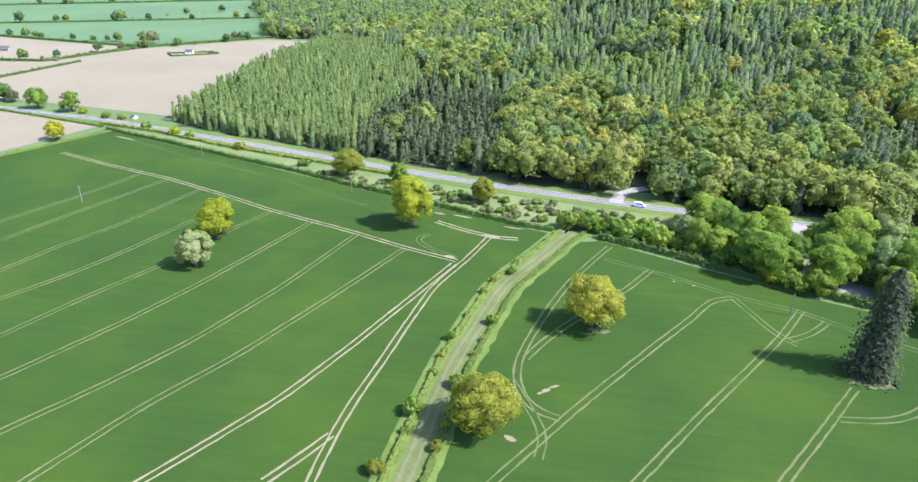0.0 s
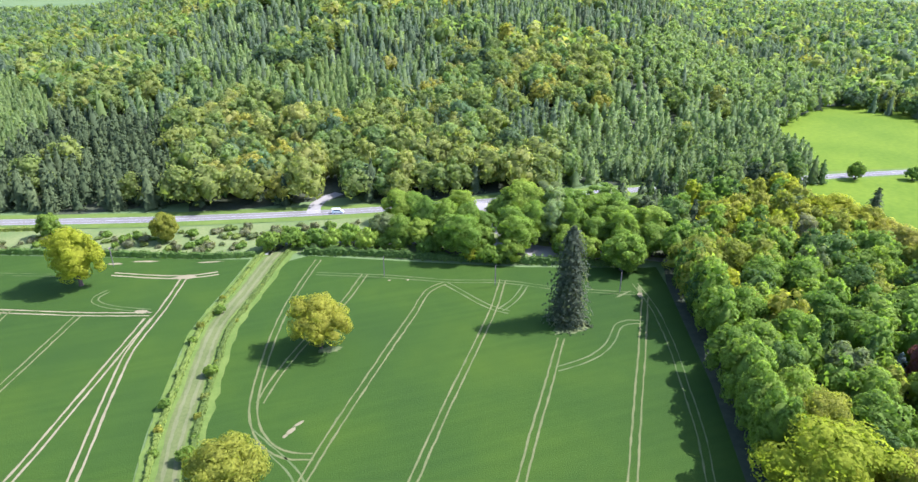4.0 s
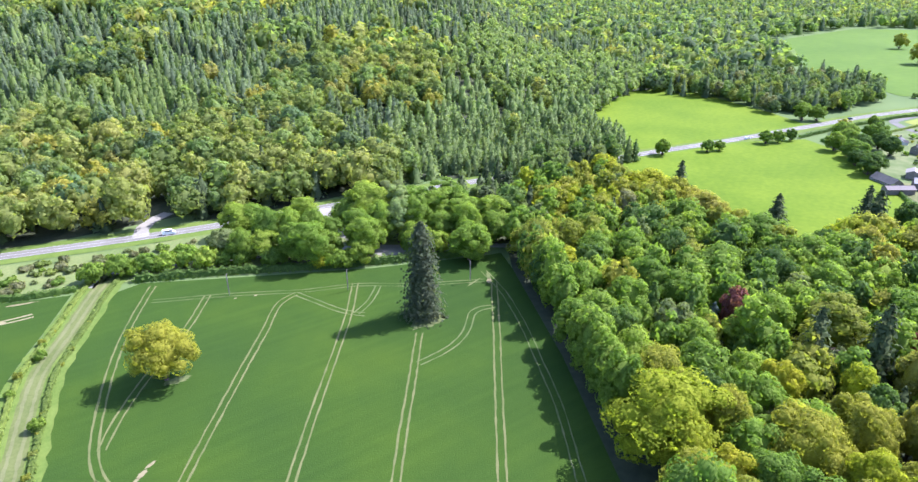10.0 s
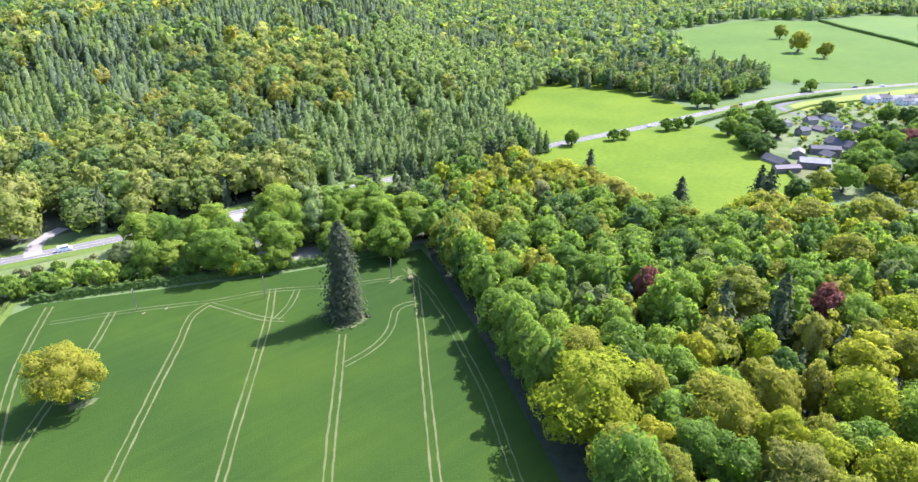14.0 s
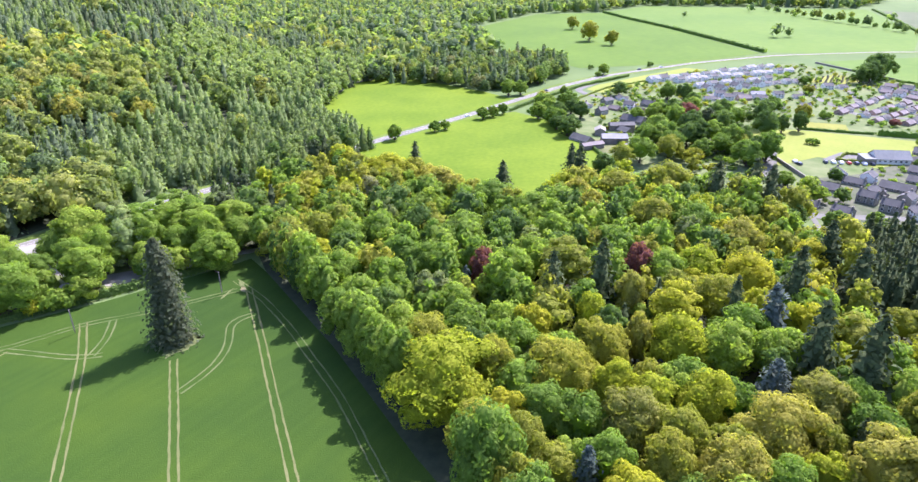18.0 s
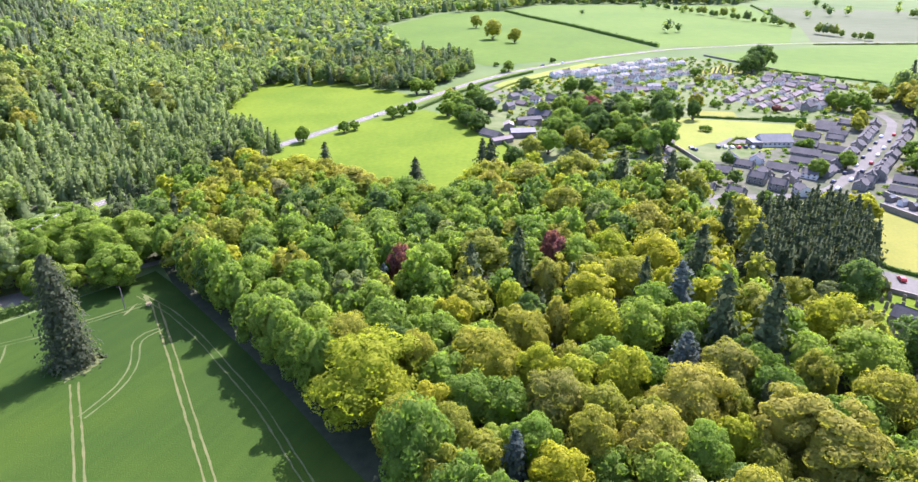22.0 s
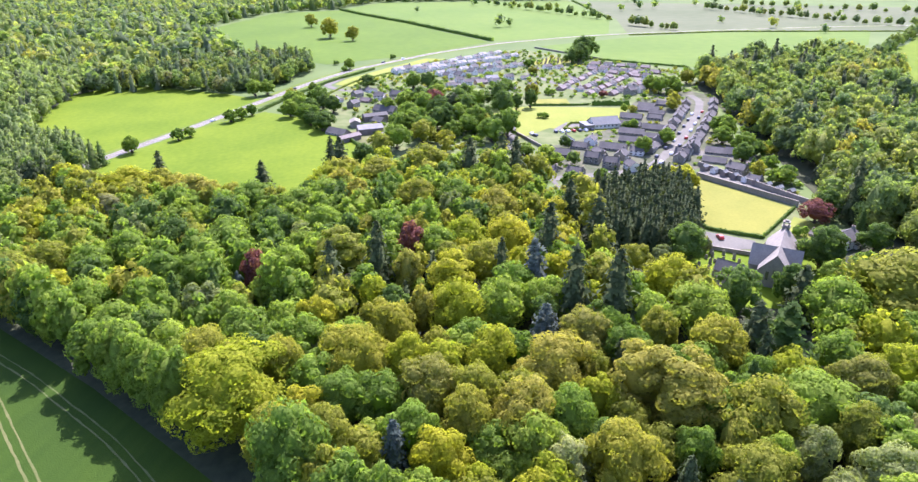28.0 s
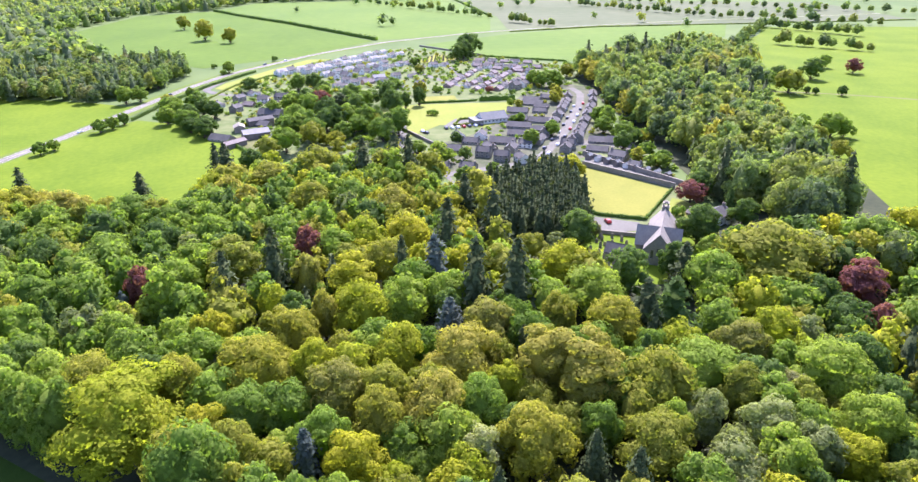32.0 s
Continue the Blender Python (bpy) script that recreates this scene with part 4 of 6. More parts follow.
# ---- hedges, drive, wheel tracks ----
def hedge(poly, width, tall, leaf, label, name="hedge", seed=1, size=0.7, dense=9.0):
    """A hedge along a line: leaf sprays over a dim core, with an uneven top."""
    rng = np.random.default_rng(seed)
    Q = along(poly, 1.5)
    T = np.gradient(Q, axis=0)
    T /= np.linalg.norm(T, axis=1)[:, None]
    N = np.stack([-T[:, 1], T[:, 0]], 1)
    n = len(Q)
    hh = tall * (0.75 + 0.5 * rng.random(n))
    ww = width * (0.8 + 0.4 * rng.random(n)) / 2
    m = int(n * dense)
    i = rng.integers(0, n, m)
    a = rng.uniform(-0.25, math.pi + 0.25, m)
    C = np.c_[Q[i] + N[i] * (np.cos(a) * ww[i])[:, None] + T[i] * rng.uniform(-0.8, 0.8, m)[:, None], np.clip(np.sin(a), 0.05, 1) * hh[i]]
    D = np.c_[N[i] * np.cos(a)[:, None], np.sin(a) + 0.2]
    V, F = quads_at(C, D + rng.normal(size=D.shape) * 0.35, size, rng)
    core = []
    for s, z in ((-0.7, 0.0), (-0.5, 0.72), (0.5, 0.72), (0.7, 0.0)):
        core.append(np.c_[Q + N * (s * ww)[:, None], z * hh])
    k = np.arange(n - 1)
    CF = np.concatenate([np.stack([j * n + k, j * n + k + 1, (j + 1) * n + k + 1, (j + 1) * n + k], 1) for j in range(3)])
    V, F = join([(V, F), (np.concatenate(core), CF)])
    return tagged(new(name, mesh_np(name, V, F, [M[leaf]])), label, "hedge")


rng = np.random.default_rng(11)
W1 = [tuple(p) for p in beside(DQ, 4.6)]
E1 = [tuple(p) for p in beside(DQ, -4.4)]
tagged(new("drive_verge", ribbon("drive_verge", DRIVE, 14.5, M["verge"], 0.03, 3, 0.5, rng)), "bright unmown grass strip beside the farm drive", "verge", kind="structure")
tagged(new("drive", ribbon("drive", DRIVE, 5.2, M["drive_grass"], 0.05, 3, 0.25, rng)), "straight farm drive with grass between pale wheel ruts", "drive", kind="structure")
for d in (-1.25, 1.25):
    tagged(new("drive_rut", ribbon("drive_rut", [tuple(p) for p in beside(DQ, d)], 0.9, M["track_tan"], 0.065, 2, 0.22, rng)), "pale gravel wheel rut of the drive", "track", kind="structure")
hedge(W1, 1.9, 1.2, "verge_hedge", "low overgrown hedge along the farm drive", seed=31, size=0.6, dense=10)
hedge(E1, 1.9, 1.3, "verge_hedge", "low overgrown hedge along the farm drive", seed=32, size=0.6, dense=10)
for x, y, s, leaf in ((-9.1, 198.6, 0.75, "green"), (-12.5, 163.7, 0.85, "green"), (-23.9, 152.7, 0.7, "green"), (-28.0, 118.0, 1.1, "green"), (-18.4, 130.2, 1.0, "green"), (-31.8, 96.6, 0.9, "olive"), (-19.5, 105.9, 0.7, "olive"), (-17.6, 182.9, 0.55, "green"), (-8.1, 207.5, 0.5, "olive")):
    tree(x, y, "bush", leaf, s, 1.3, "young hawthorn beside the farm drive", "bush", "young trees along the drive", "hawthorn")


for i, (x, y) in enumerate(W1[8::2] + E1[9::2]):
    if rng.uniform() < 0.62 and y < 236:
        tree(x + rng.uniform(-0.5, 0.5), y, "bush", pick(rng, [("green", 3), ("olive", 3), ("verge_hedge", 3), ("deep", 1)]), rng.uniform(0.3, 0.62), rng.uniform(0.7, 1.3), "scrubby hedge bush beside the farm drive", "bush", "young trees along the drive", "hawthorn", lod=1)


def wheel_pair(field, poly, gauge=2.0, width=0.48, mat="soil", seed=0):
    """A tramline: two pale wheel marks side by side."""
    r = np.random.default_rng(seed)
    Q = along(poly, 2.5)
    for d in (-gauge / 2, gauge / 2):
        part("wheel_track", ribbon("wheel_track", [tuple(p) for p in beside(Q, d)], width, M[mat], 0.012 + 0.002 * (seed % 4), 2.5, 0.13, r), field)


TRAMS_E = [[(27.5, 228.8), (20.5, 215.3), (11.9, 196.5), (5.1, 176.9), (0.4, 160.1), (-3.0, 145.6), (-3.3, 136.3), (-0.3, 127.4), (4.2, 121.9), (9.2, 122.1)],
           [(41.5, 210.7), (31.5, 194.0), (12.5, 169.5), (4.8, 158.1), (-0.9, 146.6)],
           [(67.1, 194.0), (61.1, 194.3), (51.2, 178.6), (38.5, 161.7), (25.2, 143.2), (14.4, 128.2), (7.8, 118.1), (-16.8, 80.4)],
           [(87.7, 189.6), (76.4, 171.3), (59.6, 148.7), (44.8, 128.9), (29.9, 108.0), (3.8, 71.4)],
           [(88.7, 147.7), (73.2, 126.9), (61.3, 111.4), (51.6, 98.1), (25.1, 61.7)],
           [(128.8, 161.1), (106.2, 130.8), (86.4, 104.8), (73.7, 87.9), (46.7, 51.9)],
           [(131.4, 170.8), (127.0, 152.7), (118.3, 132.4), (108.6, 113.7), (99.7, 96.2), (89.6, 80.7), (65.0, 43.0)],
           [(24.9, 217.2), (51.0, 205.4), (69.5, 194.4), (87.7, 188.6), (102.9, 176.7), (126.9, 164.3)]]
TURNS_E = [[(-4.4, 136.4), (-3.2, 133.5), (0.8, 126.1), (4.2, 119.8), (6.2, 114.0), (6.5, 110.4), (4.5, 107.2)],
            [(67.1, 194.0), (72.1, 181.3), (75.2, 171.0), (80.1, 167.5)],
           [(77.9, 169.8), (85.7, 173.7), (93.5, 183.0)],
           [(79.6, 133.7), (91.0, 134.3), (100.5, 138.7), (107.3, 145.0), (107.9, 149.9), (113.0, 151.3), (118.2, 147.2)]]
for i, p in enumerate(TRAMS_E):
    wheel_pair(crop_e, p, seed=i, width=0.5 if i not in (6, 7) else 0.36, mat="soil_dim" if i < 6 else "soil_green")
for i, p in enumerate(TURNS_E):
    wheel_pair(crop_e, p, seed=20 + i, width=0.46, mat="soil_green")
TRAMS_W = [[(-20.9, 229.3), (-26.5, 209.1), (-35.4, 184.0), (-39.3, 156.5), (-41.6, 137.4), (-44.4, 118.6), (-45.3, 103.2), (-45.3, 91.5), (-45.3, 46.5)],
           [(-31.2, 203.2), (-41.6, 174.6), (-52.5, 144.5), (-63.3, 117.8), (-71.9, 102.8), (-82.2, 85.3), (-105.0, 46.5)],
           [(-45.8, 106.8), (-51.3, 96.4), (-55.5, 89.8)],
           [(-52.5, 212.3), (-68.7, 169.9), (-83.9, 133.0), (-96.5, 109.8), (-107.5, 81.1), (-123.6, 39.1)],
           [(-74.6, 223.7), (-87.4, 174.8), (-100.2, 139.3), (-112.3, 115.7), (-125.2, 94.4), (-148.5, 55.9)],
           [(-98.0, 230.7), (-107.5, 199.7), (-117.2, 169.5), (-127.6, 142.9), (-142.0, 113.2), (-161.6, 72.7)],
           [(-119.3, 240.3), (-131.1, 207.6), (-137.9, 181.7), (-148.6, 157.8), (-158.3, 131.5), (-173.9, 89.3)],
           [(-142.5, 250.7), (-148.3, 224.7), (-158.7, 187.9), (-167.0, 167.2), (-175.8, 151.0), (-197.3, 111.5)],
           [(-164.3, 261.0), (-176.1, 213.2), (-185.8, 191.0), (-191.6, 168.8), (-203.0, 125.3)],
           [(-187.4, 271.4), (-201.1, 228.7), (-212.1, 191.7), (-224.9, 148.6)],
           [(-205.5, 277.3), (-216.1, 237.0), (-227.0, 208.3), (-243.0, 166.2)]]
for i, p in enumerate(TRAMS_W):
    wheel_pair(crop_w, p, seed=40 + i, width=0.6 if i < 3 else 0.5, mat="soil" if i < 3 else "soil_dim")
HEADS_W = [[(-271.0, 301.1), (-233.7, 286.7), (-187.4, 271.4), (-143.2, 252.1), (-121.2, 241.3), (-78.0, 224.9), (-50.3, 212.7), (-30.6, 205.8)],
           [(-45.2, 241.7), (-30.0, 233.7), (-17.3, 228.8), (-9.0, 229.7)],
           [(-262.0, 337.6), (-184.7, 301.3), (-132.8, 281.8), (-88.1, 257.0), (-63.4, 247.1)],
           [(-45.1, 227.9), (-52.8, 223.5), (-42.4, 214.1), (-30.9, 208.3)]]
for i, p in enumerate(HEADS_W):
    wheel_pair(crop_w, p, (2.0, 2.2, 1.8, 1.8)[i], (0.6, 0.8, 0.22, 0.4)[i], "soil" if i < 2 else "soil_green", seed=60 + i)


def bare_patch(field, x, y, rx, ry, ang, seed, mat="soil"):
    r = np.random.default_rng(seed)
    bm = bmesh.new()
    vs = []
    for i in range(28):
        a = 2 * math.pi * i / 28
        q = r.uniform(0.72, 1.15)
        u, v = rx * q * math.cos(a), ry * q * math.sin(a)
        vs.append(bm.verts.new((x + u * math.cos(ang) - v * math.sin(ang), y + u * math.sin(ang) + v * math.cos(ang), 0.022)))
    bm.faces.new(vs)
    bmesh.ops.triangulate(bm, faces=bm.faces[:])
    me = bpy.data.meshes.new("bare_patch")
    bm.to_mesh(me)
    bm.free()
    me.materials.append(M[mat])
    part("bare_patch", me, field, "bare pale soil patch")


for x, y, rx, ry, a in ((5.5, 132.9, 1.6, 0.7, 0.6), (7.6, 134.9, 1.5, 0.5, 0.5), (3.9, 131.4, 0.9, 0.5, 0.6), (94.8, 152.6, 6.8, 4.4, 0.2), (20.7, 165.4, 3.6, 1.8, -0.1), (-2.6, 112.7, 1.8, 0.9, -0.4), (123.1, 165.5, 4, 0.5, 0.3), (128.2, 163.3, 2.0, 0.9, 0.9), (130.3, 166.4, 3.0, 0.8, 1.1), (48.8, 203.0, 0.6, 0.4, 0), (55.2, 201.0, 0.6, 0.4, 0)):
    bare_patch(crop_e, x, y, rx, ry, a, int(x * 7 + y), "soil_green" if rx > 2.5 else "soil")
for x, y, rx, ry, a in ((-20.3, 230.2, 4.5, 1.8, -0.2), (-34.8, 249.3, 5, 0.7, -0.3), (-11.7, 240.6, 5, 0.6, -0.2), (-33.5, 208.4, 2.4, 1.2, -0.4), (-254, 334, 9, 1.0, -0.35), (-45.5, 250.8, 3, 0.8, -0.3)):
    bare_patch(crop_w, x, y, rx, ry, a, int(abs(x) * 5 + y))


def pole(x, y, h=8.5):
    e = new("power_pole")
    e.location = (x, y, 0)
    V, F = ball((0, 0, h / 2), (0.16, 0.16, h / 2 + 0.2), 6, 4)
    V[:, :2] = np.where(np.abs(V[:, :2]) > 0, np.sign(V[:, :2]) * np.minimum(np.abs(V[:, :2]) * 1.6, 0.15), 0)
    part("pole", mesh_np("pole", V, F, [M["wood"]]), e)
    V, F = ball((0, 0, 0), (1.1, 0.09, 0.1), 6, 3)
    part("crossarm", mesh_np("crossarm", V, F, [M["wood"]]), e, m=pose(0, 0, h - 0.5, 0, 0, 60))
    return tagged(e, "weathered wooden power pole standing in the wheat", "pole", "power poles across the fields")


for x, y in ((-45.5, 247.7), (47.7, 206.0), (82.8, 185.5), (122.1, 166.6), (-207.0, 233.2), (-189, 307), (-91.2, 267.8)):
    pole(x, y)

# ---- strip between the crops and the road ----
tagged(new("bank", sheet("bank", [(-277, 351), (-177, 313), (-97.6, 280.9), (-34.9, 255.2), (-7.4, 243.2), (13.1, 240.1), (24.6, 236.5), (61.2, 217.1), (99.0, 198.8), (141.6, 182.9), (153.0, 183.8), (168.3, 245.8), (116.1, 256.6), (61.2, 265.3), (30.2, 269.5), (-35.2, 284.2), (-108.3, 306.1), (-190, 331), (-278, 356)], M["grass"], 0.015)),
       "rough grass bank between the field and the road", "verge", kind="structure")
tagged(new("lane", ribbon("lane", [(9.1, 240.1), (17.1, 249.1), (28.5, 248.6), (58.5, 235.2), (90.5, 223.9), (111.1, 211.9), (132.4, 198.4), (154.1, 182.8), (173.0, 176.5)], 3.6, M["gravel"], 0.05, 3, 0.3, rng)), "pale gravel lane beside the trees", "lane", kind="structure")
tagged(new("parking_bay", sheet("parking_bay", [(98.9, 218.0), (107.1, 203.8), (121.9, 196.3), (134.4, 190.3), (136.4, 195.4), (119.6, 208.3)], M["gravel"], 0.045)), "pale gravel parking bay beside the lane", "lane", kind="structure")
tagged(new("side_road", ribbon("side_road", [(110.7, 266.5), (106.7, 256.4), (103.8, 244.3), (105.0, 226.1), (107.0, 211.9)], 5.5, M["gravel"], 0.07, 3, 0.2, rng)), "pale gravel turning off the main road", "lane", kind="structure")
tagged(new("forest_track", ribbon("forest_track", [(33.1, 278.5), (34.0, 286.4), (39.0, 294.6), (49.2, 302.0)], 6.0, M["gravel"], 0.07, 3, 0.4, rng)), "pale forest track leaving the road", "lane", kind="structure")
tagged(new("road_line", ribbon("road_line", ROAD, 0.18, M["line"], 0.075, 8)), "worn white centre line on the road", "road line", kind="structure")
for d in (3.05, -3.05):
    tagged(new("road_line", ribbon("road_line", [tuple(p) for p in beside(ROAD_Q, d)], 0.16, M["line"], 0.075, 8)), "worn white edge line on the road", "road line", kind="structure")

hedge([(-277, 350), (-223, 330), (-177.0, 312.1), (-128.9, 294.0), (-97.6, 279.9), (-56.0, 263.9), (-34.9, 254.2), (-7.4, 243.2), (5.0, 241.1)], 3.2, 2.2, "deep", "tall dark hedge between wheat and road", seed=33, size=0.8, dense=12)
hedge([(-290, 362), (-244, 351), (-190, 330), (-129.1, 312.2), (-66.8, 294.1)], 3.0, 1.8, "verge_hedge", "uneven green hedge beside the main road", seed=34, size=0.8)
hedge([(23.5, 236.5), (44.4, 228.1), (61.1, 219.2), (80.3, 209.5), (99.0, 200.9), (122.0, 191.2), (140.6, 184.0)], 4.0, 3.0, "deep", "dark green hedge at the head of the wheat", seed=35, size=0.8, dense=13)
for x, y in scatter([(-128.9, 294.0), (-66.4, 269.9), (-7.4, 245.2), (10.9, 254.0), (48.0, 253.2), (53.0, 261.3), (-3.6, 271.8), (-66.7, 288.0)], 5.5, 41):
    leaf = pick(rng, [("scrub", 5), ("grey", 1.5), ("green", 1.5), ("verge_hedge", 3)])
    tree(x, y, "bush", leaf, rng.uniform(0.5, 1.25), rng.uniform(0.5, 1.0), "rough scrub bush on the grass bank", "bush", "bushes on the bank", "bush", lod=1)
for x, y, s, leaf in ((48, 233, 2.3, "fresh"), (42, 240, 2.3, "fresh"), (35, 239, 2.1, "fresh"), (29, 242, 2.1, "green"), (20, 245, 2.3, "green"), (54, 231, 1.8, "green"), (60, 228, 2.0, "green"), (69, 220, 2.0, "green"), (88, 206, 2.0, "fresh"), (91, 204, 1.8, "fresh"), (83, 208, 1.5, "lime"), (24, 243, 1.6, "fresh"), (11, 245, 2.1, "green")):
    tree(x, y, "bush", leaf, s, 1.1, "rounded fresh green bush by the lane", "bush", "bushes along the lane", "bush")
for x, y, k, leaf, s, sz in ((56, 238, "broad3", "grey", 1.20, 0.80), (68, 255, "broad0", "fresh", 1.10, 0.80), (68, 227, "broad3", "fresh", 1.22, 0.80), (74, 253, "broad0", "fresh", 1.01, 0.80), (80, 213, "broad0", "fresh", 1.31, 0.82), (95, 253, "broad0", "fresh", 0.97, 0.79), (97, 230, "broad0", "green", 0.79, 0.78), (102, 209, "broad0", "fresh", 1.18, 0.81),
                             (97, 203, "broad3", "fresh", 0.99, 0.79), (118, 236, "broad0", "fresh", 1.46, 0.77), (133, 242, "broad2", "grey", 1.42, 0.59), (134, 228, "broad2", "fresh", 1.60, 0.60), (142, 218, "broad2", "fresh", 1.58, 0.60), (156, 231, "broad2", "green", 1.44, 0.59), (148, 205, "broad2", "fresh", 1.54, 0.60), (157, 199, "broad2", "fresh", 1.54, 0.60),
                             (133, 182, "broad3", "fresh", 1.55, 0.81), (120, 201, "broad3", "fresh", 1.25, 0.80), (151, 188, "broad0", "green", 1.01, 0.80), (168, 221, "broad2", "larch", 1.20, 0.58), (123, 220, "broad0", "green", 1.05, 0.80), (108, 239, "broad0", "green", 0.91, 0.79), (134, 202, "broad0", "green", 1.02, 0.80), (172, 203, "broad2", "larch", 1.38, 0.59),
                             (104, 217, "broad0", "green", 1.05, 0.95), (112, 215, "broad0", "fresh", 1.0, 1.05), (119, 212, "broad2", "birch", 1.1, 0.95), (126, 209, "broad2", "green", 1.1, 0.98), (142, 196, "broad0", "fresh", 1.0, 1.05), (148, 213, "broad0", "green", 0.95, 1.1), (128, 226, "broad2", "birch", 1.15, 0.95),
                             (60, 229, "broad0", "green", 0.75, 1.1), (73, 235, "broad0", "green", 0.95, 1.05), (80, 232, "broad0", "fresh", 0.9, 1.1), (88, 229, "broad0", "green", 0.9, 1.05), (77, 218, "broad3", "green", 1.2, 1.1), (88, 213, "broad3", "green", 1.1, 0.9), (118, 198, "broad3", "green", 0.9, 0.8), (125, 193, "broad3", "fresh", 0.9, 0.9)):
    tree(x, y, k, leaf, s, sz, {"lime": "yellow-green", "grey": "silvery grey-green", "green": "fresh green", "fresh": "bright green", "larch": "pale green", "birch": "pale fresh green"}[leaf] + " roadside tree with a dense round crown", "tree", "trees beside the lane", "roadside_tree", lod=0)
for x, y, k, leaf, s in ((-401, 408, "broad0", "deep", 0.9), (-392, 406, "broad3", "scrub", 0.8), (-360, 392, "broad0", "green", 1.0), (-331, 388, "broad0", "green", 0.95), (-320, 385, "bush", "lime", 1.3), (-291, 323, "broad0", "lime", 0.8), (-255, 357, "bush", "green", 1.5), (-230, 348, "bush", "lime", 1.7), (-217, 343, "bush", "green", 1.4), (-176, 326, "bush", "olive", 1.6), (-297, 377, "bush", "green", 1.5), (-284, 375, "bush", "olive", 1.3), (-129.0, 304.1, "bush", "green", 1.5)):
    tree(x, y, k, leaf, s, 0.9, "rounded roadside tree beside the ploughed field", "tree", "trees along the far road", "roadside_tree", lod=1)
hedge([(-273, 346), (-299, 286), (-353, 136), (-431, -71)], 2.2, 1.3, "verge_hedge", "low hedge between wheat and bare soil", seed=36, size=0.8)
hedge([(-284, 355), (-338, 370), (-441, 398), (-545, 429)], 2.6, 1.4, "verge_hedge", "low hedge beside the main road", seed=37, size=0.8)


# ---- buildings ----
def boxes(name, items, mats):
    """Boxes (x0, y0, z0, x1, y1, z1, material) as one mesh."""
    V, F, I = [], [], []
    for x0, y0, z0, x1, y1, z1, k in items:
        n = len(V)
        V += [(x0, y0, z0), (x1, y0, z0), (x1, y1, z0), (x0, y1, z0), (x0, y0, z1), (x1, y0, z1), (x1, y1, z1), (x0, y1, z1)]
        F += [(n, n + 3, n + 2, n + 1), (n + 4, n + 5, n + 6, n + 7), (n, n + 1, n + 5, n + 4), (n + 1, n + 2, n + 6, n + 5), (n + 2, n + 3, n + 7, n + 6), (n + 3, n, n + 4, n + 7)]
        I += [k] * 6
    return mesh_np(name, V, F, mats, idx=I)


def gable_walls(L, W, eaves, ridge, mat):
    """Walls with gables; the ridge runs along x."""
    a, b = L / 2, W / 2
    V = [(-a, -b, -0.3), (a, -b, -0.3), (a, b, -0.3), (-a, b, -0.3), (-a, -b, eaves), (a, -b, eaves), (a, b, eaves), (-a, b, eaves), (-a, 0, ridge), (a, 0, ridge), (-a, 0, eaves), (a, 0, eaves)]
    F = [(0, 1, 5, 4), (2, 3, 7, 6), (1, 2, 6, 5), (3, 0, 4, 7), (5, 11, 9, 9), (11, 6, 9, 9)]
    bm = bmesh.new()
    vs = [bm.verts.new(v) for v in V[:10]]
    for f in ((0, 1, 5, 4), (2, 3, 7, 6), (1, 2, 6, 9, 5), (3, 0, 4, 8, 7), (4, 5, 9, 8), (6, 7, 8, 9)):
        bm.faces.new([vs[i] for i in f])
    me = bpy.data.meshes.new("wall")
    bm.to_mesh(me)
    bm.free()
    me.materials.append(M[mat])
    return me


def roof_mesh(L, W, eaves, ridge, mat, over=0.35, t=0.16):
    """Two roof slopes with a thickness and an overhang."""
    a, b = L / 2 + over * 0.6, W / 2 + over
    d = (ridge - eaves) / (W / 2)
    z0, z1 = eaves - over * d + 0.05, ridge + 0.05
    V, F = [], []
    for s in (-1, 1):
        n = len(V)
        V += [(-a, s * b, z0), (a, s * b, z0), (a, 0, z1), (-a, 0, z1), (-a, s * b, z0 + t), (a, s * b, z0 + t), (a, 0, z1 + t), (-a, 0, z1 + t)]
        F += [(n, n + 1, n + 2, n + 3), (n + 4, n + 5, n + 6, n + 7), (n, n + 1, n + 5, n + 4), (n + 1, n + 2, n + 6, n + 5), (n + 3, n, n + 4, n + 7)]
    n = len(V)
    V += [(-a, -0.16, z1 + t - 0.12), (a, -0.16, z1 + t - 0.12), (a, 0.16, z1 + t - 0.12), (-a, 0.16, z1 + t - 0.12), (-a, 0, z1 + t + 0.1), (a, 0, z1 + t + 0.1)]
    F += [(n, n + 1, n + 5, n + 4), (n + 2, n + 3, n + 4, n + 5)]
    return mesh_np("roof", V, F, [M[mat]])




def framed(name, w, h, f=0.1, deep=0.07, mats=("pane", "harl")):
    """A frame round a set-back pane, in one piece."""
    V, F, I = [], [], []
    for e, y in ((f, 0.0), (f, -0.09), (0, -0.09), (0, -0.09 + deep)):
        a, b = w / 2 + e, h / 2 + e
        V += [(-a, y, -b), (a, y, -b), (a, y, b), (-a, y, b)]
    for k in range(3):
        for i in range(4):
            j = (i + 1) % 4
            F.append((4 * k + i, 4 * k + j, 4 * k + 4 + j, 4 * k + 4 + i))
            I.append(1)
    F.append((12, 13, 14, 15))
    I.append(0)
    return mesh_np(name, V, F, [M[m] for m in mats], idx=I)


